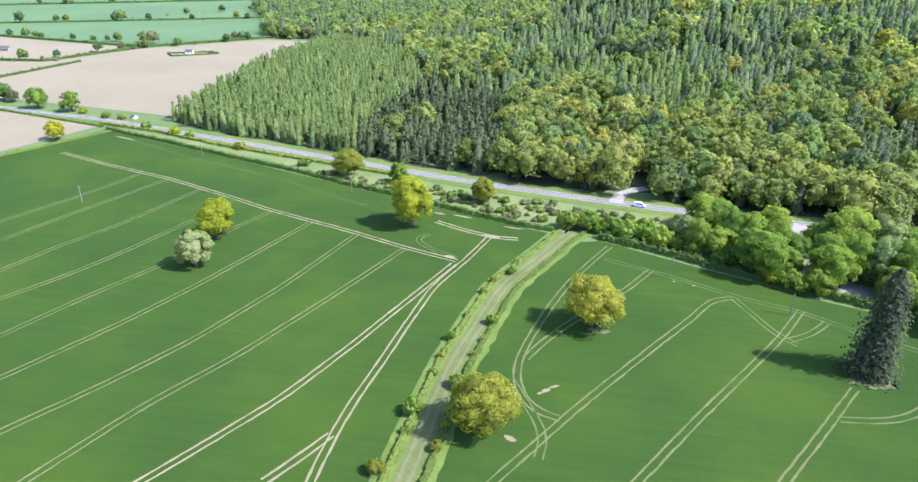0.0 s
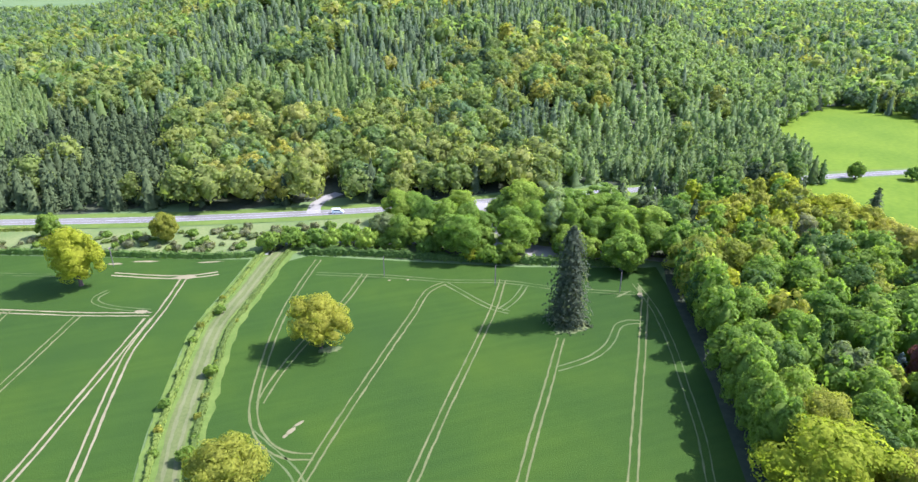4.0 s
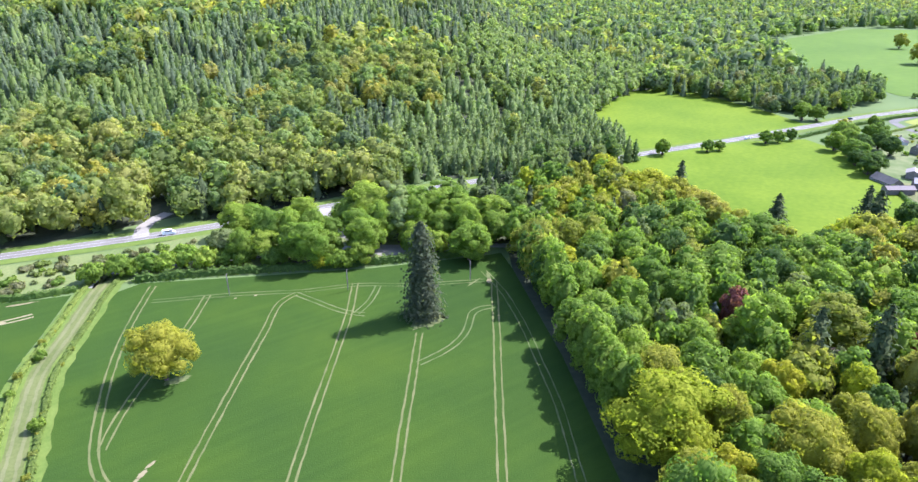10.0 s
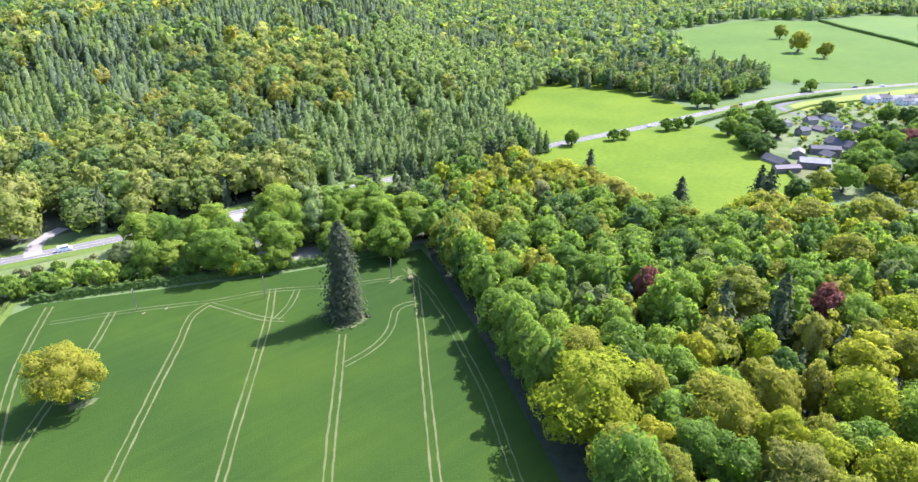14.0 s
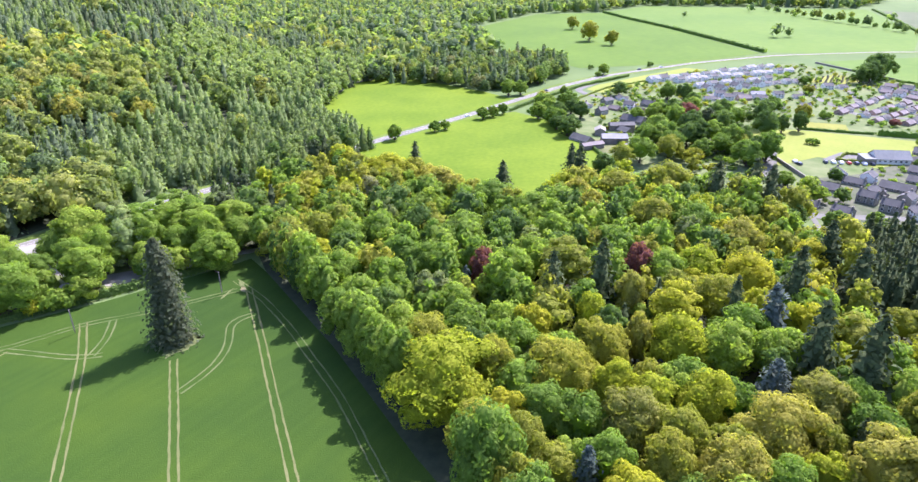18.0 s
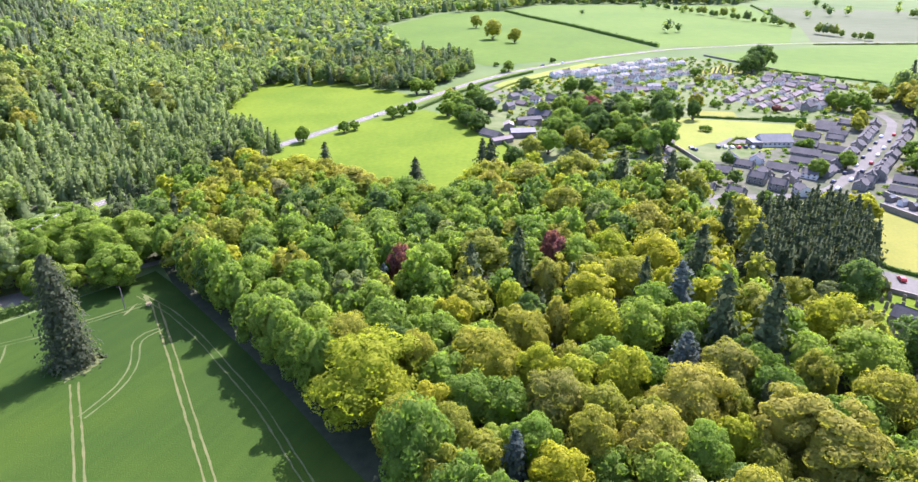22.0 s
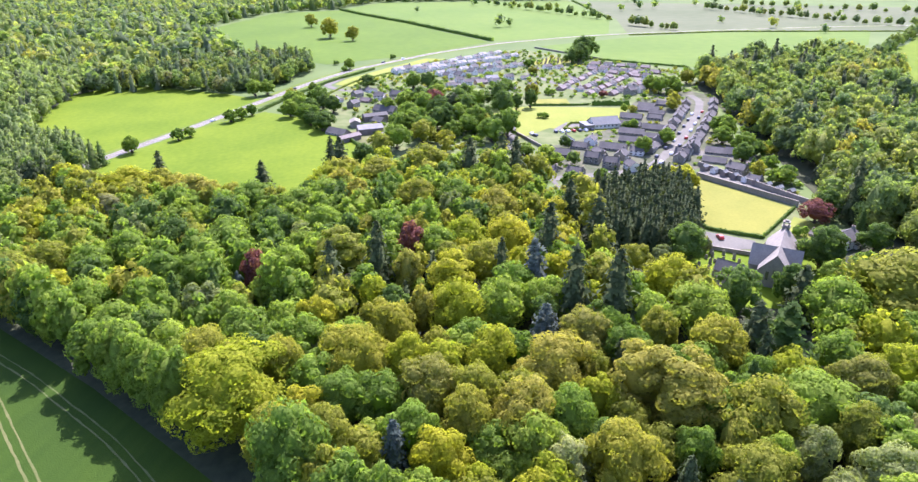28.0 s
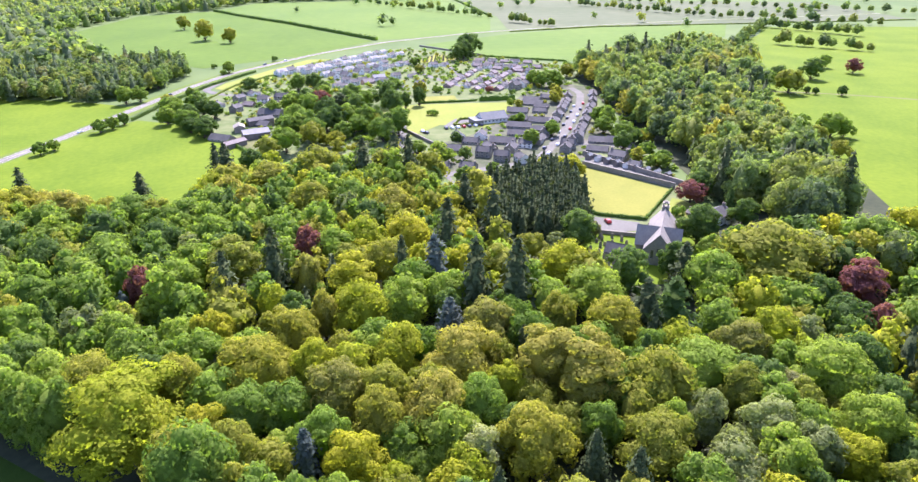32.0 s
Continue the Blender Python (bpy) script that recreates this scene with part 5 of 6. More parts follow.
def window_mesh(w, h):
    return framed("window", w, h)


WIN_A, WIN_B = window_mesh(1.1, 1.2), window_mesh(1.6, 1.2)
DOOR = framed("door", 0.95, 2.0, 0.09, 0.05, ("wood", "harl"))


def house(L, W, storeys, wall, roof, label, name="house", chimneys=1, wing=False, pitch=0.42, porch=False):
    """A house at the origin, its front towards -y."""
    eaves = 2.35 * storeys
    ridge = eaves + W * pitch
    e = new(name)
    part("wall", gable_walls(L, W, eaves, ridge, wall), e)
    part("roof", roof_mesh(L, W, eaves, ridge, roof), e)
    n = max(2, int(L / 2.8))
    for side in (-1, 1):
        for s in range(storeys):
            for i in range(n):
                x = -L / 2 + (i + 0.5) * L / n
                if side < 0 and s == 0 and i == n // 2:
                    part("door", DOOR, e, m=pose(x, -W / 2, 1.05))
                else:
                    part("window", WIN_A if (i + s) % 2 else WIN_B, e, m=pose(x, side * W / 2, 1.4 + 2.3 * s, 0, 0, 0 if side < 0 else 180))
    part("window", WIN_A, e, m=pose(-L / 2, 0, 1.4 + 2.3 * (storeys - 1), 0, 0, -90))
    part("window", WIN_A, e, m=pose(L / 2, 0, 1.4 + 2.3 * (storeys - 1), 0, 0, 90))
    for i in range(chimneys):
        x = (L / 2 - 0.5) * (1 if i == 0 else -1)
        c = part("chimney", boxes("chimney", [(x - 0.4, -0.55, ridge - 0.8, x + 0.4, 0.55, ridge + 1.1, 0), (x - 0.48, -0.63, ridge + 1.1, x + 0.48, 0.63, ridge + 1.25, 0), (x - 0.25, -0.35, ridge + 1.25, x - 0.02, -0.1, ridge + 1.6, 1), (x - 0.25, 0.1, ridge + 1.25, x - 0.02, 0.35, ridge + 1.6, 1)], [M["stone"], M["brick"]]), e)
    if wing:
        part("wing_wall", gable_walls(W * 0.9, L * 0.38, eaves, eaves + L * 0.38 * pitch, wall), e, m=pose(-L * 0.22, -W * 0.35, 0, 0, 0, 90))
        part("wing_roof", roof_mesh(W * 0.9, L * 0.38, eaves, eaves + L * 0.38 * pitch, roof), e, m=pose(-L * 0.22, -W * 0.35, 0, 0, 0, 90))
        part("window", WIN_B, e, m=pose(-L * 0.22, -W * 0.8, 1.5))
    if porch:
        part("porch", boxes("porch", [(-0.9 + L * 0.1, -W / 2 - 1.3, 0, 0.9 + L * 0.1, -W / 2 - 0.12, 2.2, 0), (-1.1 + L * 0.1, -W / 2 - 1.5, 2.2, 1.1 + L * 0.1, -W / 2 - 0.12, 2.4, 1)], [M[wall], M[roof]]), e)
    return tagged(e, label, "house")


KINDS = {
    "white": house(13, 8.0, 2, "harl", "roof_pale", "white-harled modern house with a pale grey slate roof", chimneys=0, wing=True, pitch=0.4),
    "white2": house(9.5, 7.5, 2, "harl", "slate", "white-harled house with a grey slate roof and chimney", chimneys=1, pitch=0.4, porch=True),
    "bungalow": house(12, 8, 1, "brick", "tile", "low brown bungalow with a tiled roof", chimneys=1, pitch=0.38),
    "bungalow2": house(11, 7.5, 1, "harl", "slate", "low white bungalow with a grey roof", chimneys=1, pitch=0.4, wing=True),
    "cottage": house(9.5, 7.0, 2, "stone", "slate", "grey stone village house with a slate roof and chimneys", chimneys=2, pitch=0.4),
    "cottage2": house(12, 7.0, 1, "stone", "slate", "low grey stone cottage with a slate roof", chimneys=2, pitch=0.4, porch=True),
    "barn": house(18, 9.0, 1, "stone", "slate", "long low stone outbuilding with a dark slate roof", name="outbuilding", chimneys=0, pitch=0.45),
}
USED = set()
PLACED = []
VR = np.random.default_rng(77)


def put_house(kind, x, y, deg, s=1.0):
    s *= 0.9
    PLACED.append((x, y))
    ob = KINDS[kind]
    m = pose(x, y, 0, 0, 0, deg) @ Matrix.Diagonal((s, s, s * VR.uniform(0.8, 0.94), 1))
    if kind in USED:
        c = copy_thing(ob, m)
    else:
        USED.add(kind)
        ob.matrix_basis = m
        c = ob
    c["group"] = "village houses"
    return c


def row(kinds, p, q, n, turn=0, jit=1.0):
    p, q = np.array(p, float), np.array(q, float)
    deg = math.degrees(math.atan2(q[1] - p[1], q[0] - p[0])) + turn
    for i in range(n):
        c = p + (q - p) * (i / max(1, n - 1))
        put_house(kinds[i % len(kinds)], c[0] + VR.uniform(-jit, jit), c[1] + VR.uniform(-jit, jit), deg + VR.uniform(-5, 5), VR.uniform(0.9, 1.08))


# new white houses along the main road
row(["white", "white2"], (580, 148), (709, 71), 13)
row(["white2", "white", "white"], (591, 128), (690, 52), 11)
row(["white", "white2"], (575, 108), (631, 63), 6)
row(["white2", "bungalow2"], (562, 98), (602, 64), 5, 90)
row(["white2", "bungalow2", "white"], (544, 86), (566, 31), 5)
row(["bungalow2", "white2"], (517, 41), (524, 24), 2)
row(["bungalow2", "white2", "bungalow"], (525, 88), (546, 55), 4)
row(["white2", "bungalow2"], (607, 61), (649, 33), 5)
row(["bungalow2", "white2"], (609, 26), (626, 4), 3)
# the estate
row(["bungalow", "bungalow2"], (522, 1), (598, -27), 8)
row(["bungalow2", "bungalow"], (518, -14), (578, -40), 6)
row(["bungalow", "bungalow2", "bungalow"], (505, -21), (600, -63), 10)
row(["bungalow", "white2"], (616, -28), (580, -72), 6)
row(["bungalow2", "bungalow"], (631, -27), (604, -82), 6)
row(["bungalow", "bungalow2"], (648, -32), (634, -76), 5)
row(["bungalow", "bungalow2"], (505, -38), (570, -72), 7)
row(["cottage", "white2", "cottage"], (508, -52), (550, -84), 5)
# farmstead and houses by the road
for k, x, y, d in (("bungalow2", 457, 164, 20), ("cottage", 475, 154, -30), ("bungalow", 458, 142, 70), ("white2", 468, 135, 100), ("bungalow", 461, 125, 60), ("cottage2", 481, 124, 70), ("barn", 427, 119, 75),
                   ("barn", 400, 118, 60), ("barn", 365, 132, 65), ("cottage2", 444, 108, 20), ("bungalow2", 496, 150, 40), ("cottage", 440, 146, -20)):
    put_house(k, x, y, d)
# both sides of the high street
STREET = [(297, 4), (306, -18), (317, -42), (333, -52), (373, -68), (418, -82), (458, -94), (490, -100), (511, -96)]
SQ = along(STREET, 3)
side_a, side_b = beside(SQ, 9.2), beside(SQ, -9.2)
d = np.r_[0, np.cumsum(np.hypot(*np.diff(SQ, axis=0).T))]
for off, dd, first in ((side_a, 0, 84), (side_b, 180, 74)):
    s = first
    i = 0
    while s < d[-1] - 30:
        k = int(np.searchsorted(d, s))
        t = SQ[min(k + 1, len(SQ) - 1)] - SQ[k - 1]
        kind = ["cottage", "cottage2", "cottage", "white2", "cottage", "cottage", "cottage2"][i % 7]
        put_house(kind, off[k][0], off[k][1], math.degrees(math.atan2(t[1], t[0])) + dd, 0.95)
        s += 8.25 if kind != "cottage2" else 10.0
        i += 1
# outbuildings and houses about the square
for k, x, y, dg in (("barn", 339, 1, 80), ("white2", 362, -5, 20), ("cottage2", 353, -12, 75), ("white2", 363, -18, -15), ("cottage", 328, -18, 70), ("cottage", 320, -27, 75), ("white2", 317, -37, 20), ("barn", 353, -30, 75), ("cottage", 302, -9, 65),
                    ("cottage2", 309, 5, 80), ("cottage2", 342, -22, 20), ("cottage", 334, -33, -20), ("white2", 345, -42, 75)):
    put_house(k, x, y, dg)
for k, x, y, dg, sc in (("barn", 428, -46, 75, 0.95), ("barn", 408, -44, 75, 0.9), ("barn", 388, -43, 75, 1.0), ("barn", 370, -41, 75, 0.9), ("barn", 451, -59, 72, 1.0), ("cottage2", 427, -61, 72, 1.0), ("barn", 400, -57, 72, 0.9), ("barn", 442, -64, 72, 0.7),
                        ("barn", 380, -55, 72, 0.8), ("cottage", 356, -73, -15, 1.1), ("cottage2", 372, -76, -15, 1.0), ("cottage", 341, -65, 70, 1.0), ("barn", 352, -86, 75, 1.0), ("barn", 349, -96, 75, 1.05), ("cottage", 317, -87, 50, 1.15), ("barn", 335, -80, 70, 0.8),
                        ("cottage2", 470, -72, 72, 1.0), ("barn", 466, -60, 72, 0.8), ("cottage", 304, -92, 50, 0.8)):
    put_house(k, x, y, dg, sc)
CORE = [(299.6, 13.3), (349.8, 9.1), (377, -19), (433, -36), (480, -53), (537, -89), (509, -114), (402, -90), (349, -103), (316.1, -60.9), (296.4, -8.8)]
land("town_yards", CORE, "yards", -0.02, "worn paving, yards and small gardens of the old town", "yard")
put_house("white2", 234.6, -106.1, -50, 1.25)
put_house("bungalow", 241.0, -100.5, 40, 0.8)
put_house("white2", -387, 641, 15, 1.0)
put_house("barn", -590, 618, 10, 1.2)
put_house("white2", -278, 379, -20, 0.5)
for i in range(4):
    put_house("barn", -536 + i * 22, 1150 + i * 8, 10, 1.3)

tagged(new("high_street", ribbon("high_street", STREET, 5.6, M["street"], 0.03, 3, 0.3, VR)), "pale sunlit village high street", "road", kind="structure")
tagged(new("pavement", ribbon("pavement", STREET, 8.6, M["yards"], 0.02, 3, 0.3, VR)), "pale pavement beside the high street", "pavement", kind="structure")
for i, (p, w) in enumerate((([(305.6, 4.2), (330.7, 17.4), (350.8, 25.5), (411, 32)], 7), ([(650, 130), (600, 107), (552, 94), (504, 70)], 6), ([(563, 190), (516, 194), (498, 175), (494, 138), (462, 134)], 6), ([(645, 9), (591, -8), (534, -14)], 6), ([(635, -36), (521, -49)], 6), ([(535, -97), (527, -62), (521, -10), (594, 32)], 6),
                            ([(350, -65), (353, -85), (336, -106)], 9), ([(305.6, 4.2), (279.9, -2.7), (250.5, -4.5), (212.1, -6.4), (176.0, -18.0)], 2.2), ([(622, -59), (526, -70)], 6))):
    tagged(new("village_road", ribbon("village_road", p, w, M["street"], 0.034 + 0.002 * i, 3, 0.2, VR)), "pale village road between gardens", "road", kind="structure")
GREEN = [(421, 64), (443, 48), (456, 23), (458, -22), (460, -47), (406, -37), (388, -22), (396, 6), (362, 27), (386, 46)]
land("village_green", GREEN, "park_lawn", 0.012, "dry pale village green with mown grass", "lawn")
land("roadside_lawn", [(513, 172), (554, 153), (638, 134), (672, 120), (672, 142), (614, 164), (545, 186), (522, 188)], "park_lawn", 0.0, "bright grass between the road and the village", "lawn")
land("school_yard", [(392, 4), (412, -4), (414, -20), (392, -16)], "street", 0.02, "pale paved school yard", "yard")
land("school_lawn", [(395, -4), (409, -8), (410, -18), (396, -14)], "lawn", 0.03, "small lawn framed by clipped hedges", "lawn")
land("farm_yard", [(363, 132), (346, 110), (358, 92), (370, 97), (384, 119)], "track_tan", 0.02, "pale farm yard", "yard")
hedge([(394, -3), (410, -7), (411, -19)], 1.4, 1.6, "verge_hedge", "clipped hedge around the school lawn", seed=51, dense=8)
hedge([(394, -3), (395, -15), (411, -19)], 1.4, 1.6, "verge_hedge", "clipped hedge around the school lawn", seed=52, dense=8)
hedge([(466, -22), (469, -48)], 3.5, 4.0, "deep", "tall dark hedge behind the village green", seed=53, dense=12)
hedge([(459, 22), (463, -8), (466, -20)], 2.0, 1.8, "deep", "dark hedge between two lawns", seed=50, dense=10)
land("bowling_lawn", [(481, 24), (486, -4), (466, -7), (461, 19)], "lawn", 0.02, "small bright mown lawn behind a hedge", "lawn")
hedge([(683, -33), (643, -115), (577, -116)], 2.5, 2.0, "deep", "dark hedge along the edge of the village", seed=54, dense=9)
hedge([(650, 128), (533, 175), (464, 181)], 2.0, 1.5, "verge_hedge", "hedge along the edge of the village", seed=55, dense=8)

# the school
sch = new("school")
sch.matrix_basis = pose(404, -27, 0, 0, 0, -68) @ Matrix.Diagonal((0.72, 0.72, 0.72, 1))
part("wall", gable_walls(24, 14, 4.2, 8.6, "harl"), sch)
part("roof", roof_mesh(24, 14, 4.2, 8.6, "sheet", 1.0, 0.25), sch)
part("annexe", boxes("annexe", [(-20, -9, -0.3, -12.1, 5, 4.0, 0), (-20.5, -9.5, 4.0, -11.9, 5.5, 4.4, 1)], [M["stone"], M["sheet"]]), sch, "low annexe with a flat roof")
for i in range(6):
    part("window", WIN_B, sch, m=pose(-9 + i * 3.6, -7, 2.2))
tagged(sch, "white school building with a pale metal roof", "school")

# ---- the church ----
ch = new("church")
ch.matrix_basis = pose(203.4, -73.4, 0, 0, 0, -21)
part("wall", gable_walls(28, 9.4, 5.8, 11.4, "stone"), ch, m=pose(6, 0, 0))
part("roof", roof_mesh(28, 9.4, 5.8, 11.4, "slate_pale", 0.4, 0.2), ch, m=pose(6, 0, 0))
part("transept_wall", gable_walls(15, 9.0, 5.6, 10.8, "stone"), ch, m=pose(0.5, 0.6, 0, 0, 0, 90))
part("transept_roof", roof_mesh(15, 9.0, 5.6, 10.8, "slate_pale", 0.4, 0.2), ch, m=pose(0.5, 0.6, 0, 0, 0, 90))
part("vestry", gable_walls(9, 6, 3.0, 5.6, "stone"), ch, m=pose(-6.5, 13.0, 0, 0, 0, 80))
part("vestry_roof", roof_mesh(9, 6, 3.0, 5.6, "slate"), ch, m=pose(-6.5, 13.0, 0, 0, 0, 80))
part("bell_turret", boxes("bell_turret", [(18.0, -1.2, 5.5, 20.4, 1.2, 11.6, 0), (17.8, -1.4, 11.6, 20.6, 1.4, 11.9, 0), (18.2, -1.0, 11.9, 20.2, -0.6, 13.2, 0), (18.2, 0.6, 11.9, 20.2, 1.0, 13.2, 0), (18.0, -1.2, 13.2, 20.4, 1.2, 13.5, 0), (18.6, -0.6, 13.5, 19.8, 0.6, 14.0, 0)], [M["stone"]]), ch)
lancet = framed("window", 0.9, 3.0, 0.14, 0.08, ("pane", "stone"))
for i in range(4):
    for s in (-1, 1):
        part("window", lancet, ch, m=pose(7 + i * 3.6, s * 4.7, 3.2, 0, 0, 0 if s < 0 else 180))
        part("buttress", boxes("buttress", [(-0.35, -1.0, -0.3, 0.35, 0.0, 4.2, 0), (-0.35, -0.5, 4.2, 0.35, 0.0, 5.0, 0)], [M["stone"]]), ch, m=pose(8.8 + i * 3.6, s * 4.7, 0, 0, 0, 0 if s < 0 else 180))
for y in (-6.9, 8.1):
    part("window", lancet, ch, m=pose(0.5, y, 4.2, 0, 0, 0 if y < 0 else 180))
for y in (-2, 0, 2):
    part("window", lancet, ch, m=pose(-8, y, 4.0 + (0.8 if y == 0 else 0), 0, 0, -90))
tagged(ch, "grey stone church with pale slate roofs and a bell turret", "church")
land("churchyard", [(179.2, -37.6), (221.4, -47.8), (228.7, -63.5), (220.2, -71.1), (233.6, -86.9), (218.9, -96.2), (183.4, -80.1)], "pasture", 0.02, "grassy churchyard with old gravestones", "churchyard")
stone_mesh = boxes("gravestone", [(-0.4, -0.09, -0.15, 0.4, 0.09, 1.0, 0), (-0.28, -0.09, 1.0, 0.28, 0.09, 1.2, 0), (-0.5, -0.18, -0.15, 0.5, 0.18, 0.12, 0)], [M["stone"]])
for x, y in scatter([(187.9, -45.5), (220.1, -51.7), (225.7, -62.5), (216.3, -67.2), (192.6, -55.2)], 3.9, 61, 0.25):
    g = new("gravestone", stone_mesh)
    g.matrix_basis = pose(x, y, 0.02, VR.uniform(-4, 4), 0, 71 + VR.uniform(-10, 10)) @ Matrix.Diagonal((1.3, 1.3, VR.uniform(1.1, 1.9), 1))
    tagged(g, "weathered grey stone grave marker in the churchyard", "gravestone", "gravestones in the churchyard")
land("cemetery", [(647, 37), (698, 13), (678, -15), (637, 9)], "lawn", 0.03, "yellow-green village cemetery with rows of stones", "churchyard")
for x, y in scatter([(648, 33), (693, 13), (677, -11), (642, 9)], 4.6, 66, 0.15):
    g = new("gravestone", stone_mesh)
    g.matrix_basis = pose(x, y, 0.05, VR.uniform(-4, 4), 0, 60 + VR.uniform(-6, 6)) @ Matrix.Diagonal((1.3, 1.3, VR.uniform(1.1, 1.6), 1))
    tagged(g, "pale stone grave marker in the cemetery", "gravestone", "gravestones in the cemetery")
land("church_parking", [(224.0, -55.7), (241.3, -57.9), (234.2, -75.3), (226.2, -73.2)], "street", 0.03, "pale gravel parking place beside the church", "yard")
land("church_lawn", [(307.3, -66.7), (271.8, -100.2), (237.1, -78.2), (243.3, -59.8), (268.4, -54.3)], "lawn", 0.03, "yellow mown lawn behind the church", "lawn")
land("church_garden", [(229.9, -81.0), (261.7, -97.1), (250.8, -108.4), (217.9, -96.1)], "park_lawn", 0.02, "small lawn and drive beside the church lodge", "lawn")
hedge([(268.4, -54.3), (243.3, -58.9), (237.1, -78.2)], 1.6, 1.5, "deep", "clipped dark hedge around the lawn", seed=56, dense=10)
hedge([(237.1, -78.2), (255.9, -90.2), (271.8, -100.2)], 1.2, 1.3, "deep", "clipped dark hedge around the lawn", seed=57, dense=10)


def wall_line(p, q, h, label):
    p, q = Vector((*p, 0)), Vector((*q, 0))
    L = (q - p).length
    e = new("garden_wall", boxes("garden_wall", [(0, -0.25, -0.3, L, 0.25, h, 0), (-0.05, -0.35, h, L + 0.05, 0.35, h + 0.15, 0)], [M["stone"]]))
    e.matrix_basis = Matrix.Translation(p) @ pose(0, 0, 0, 0, 0, math.degrees(math.atan2(q.y - p.y, q.x - p.x)))
    return tagged(e, label, "wall")


wall_line((309.4, -66.7), (273.8, -102.2), 2.4, "high grey stone wall beside the lawn")
wall_line((328.1, -70.9), (277.6, -107.1), 2.2, "high grey stone garden wall")
wall_line((220.2, -71.1), (225.1, -53.7), 1.4, "grey stone wall of the churchyard")
wall_line((380, 26), (333.1, -0.9), 1.6, "long stone wall beside the village green")
wall_line((682, -39), (763, 33), 1.4, "grey stone wall behind the village")
land("allotments", [(310.4, -67.7), (327.0, -71.9), (278.7, -105.2), (274.8, -102.2)], "street", 0.02, "grey paved yards between stone walls", "yard")
for i in range(9):
    x, y = 318 - i * 4.0, -73 - i * 3.9
    sh = new("garden_shed")
    sh.matrix_basis = pose(x + 3, y + 0.5, 0, 0, 0, -45)
    part("wall", gable_walls(3.4, 2.6, 2.1, 2.9, "harl" if i % 3 == 1 else "wood"), sh)
    part("roof", roof_mesh(3.4, 2.6, 2.1, 2.9, "sheet", 0.2, 0.08), sh)
    tagged(sh, "small garden shed with a grey sheet roof", "shed", "sheds behind the wall")
for x, y, L, W, h, deg, lab in ((371, 114, 15, 8, 3.6, -62, "timber farm shed with a pale roof"), (356, 99, 9, 6, 3.2, 28, "small stone farm shed with a pale roof"), (352, 121, 14, 5, 2.8, -35, "long timber farm shed with a dull roof"), (404, 120, 16, 6, 3.4, -55, "long timber farm shed with a dull roof"), (386, 128, 8, 6, 3.2, 20, "small stone farm shed with a pale roof")):
    sh = new("farm_shed")
    sh.matrix_basis = pose(x, y, 0, 0, 0, deg)
    part("wall", gable_walls(L, W, h, h + W * 0.22, "stone" if L < 12 else "wood"), sh)
    part("roof", roof_mesh(L, W, h, h + W * 0.22, {15: "roof_pale", 16: "slate", 14: "tile"}.get(L, "slate_pale"), 0.5, 0.1), sh)
    tagged(sh, lab, "shed")


# ---- vehicles ----
def car(paint, label, van=False):
    e = new("van" if van else "car")
    L, W, H1, H2 = (5.2, 2.0, 1.2, 2.2) if van else (4.2, 1.75, 0.85, 1.42)
    xs = [(-L / 2, 0.3), (-L / 2, H1), (-L / 2 + 0.2, H2), (L * 0.22, H2), (L * 0.34, H1), (L / 2, H1 * 0.82), (L / 2, 0.3)] if van else [(-L / 2, 0.3), (-L / 2, H1), (-L * 0.36, H2), (L * 0.08, H2), (L * 0.24, H1), (L / 2, H1 * 0.8), (L / 2, 0.3)]
    bm = bmesh.new()
    A = [bm.verts.new((x, -W / 2 * (0.86 if z > H1 else 1), z)) for x, z in xs]
    B = [bm.verts.new((x, W / 2 * (0.86 if z > H1 else 1), z)) for x, z in xs]
    bm.faces.new(A)
    bm.faces.new(B[::-1])
    for i in range(len(A)):
        j = (i + 1) % len(A)
        bm.faces.new((A[j], A[i], B[i], B[j]))
    me = bpy.data.meshes.new("body")
    bm.to_mesh(me)
    bm.free()
    me.materials.append(M[paint])
    part("body", me, e)
    x0, x1 = xs[4][0], xs[3][0]
    part("windscreen", mesh_np("windscreen", [(x0 - 0.05, -W * 0.4, H1 + 0.05), (x0 - 0.05, W * 0.4, H1 + 0.05), (x1 + 0.06, W * 0.38, H2 - 0.06), (x1 + 0.06, -W * 0.38, H2 - 0.06)], [(0, 1, 2, 3)], [M["pane"]]), e)
    for s in (-1, 1):
        part("side_window", boxes("side_window", [(-L * 0.3, -0.02, H1 + 0.08, x1 + 0.1, 0.02, H2 - 0.12, 0)], [M["pane"]]), e, m=pose(0, s * W / 2 * 0.93, 0))
    for x in (-L * 0.3, L * 0.3):
        for s in (-1, 1):
            V, F = ball((0, 0, 0), (0.33, 0.12, 0.33), 8, 4)
            w = part("wheel", mesh_np("wheel", V, F, [M["rubber"]]), e, m=pose(x, s * (W / 2 - 0.08), 0.32))
    return tagged(e, label, "van" if van else "car")


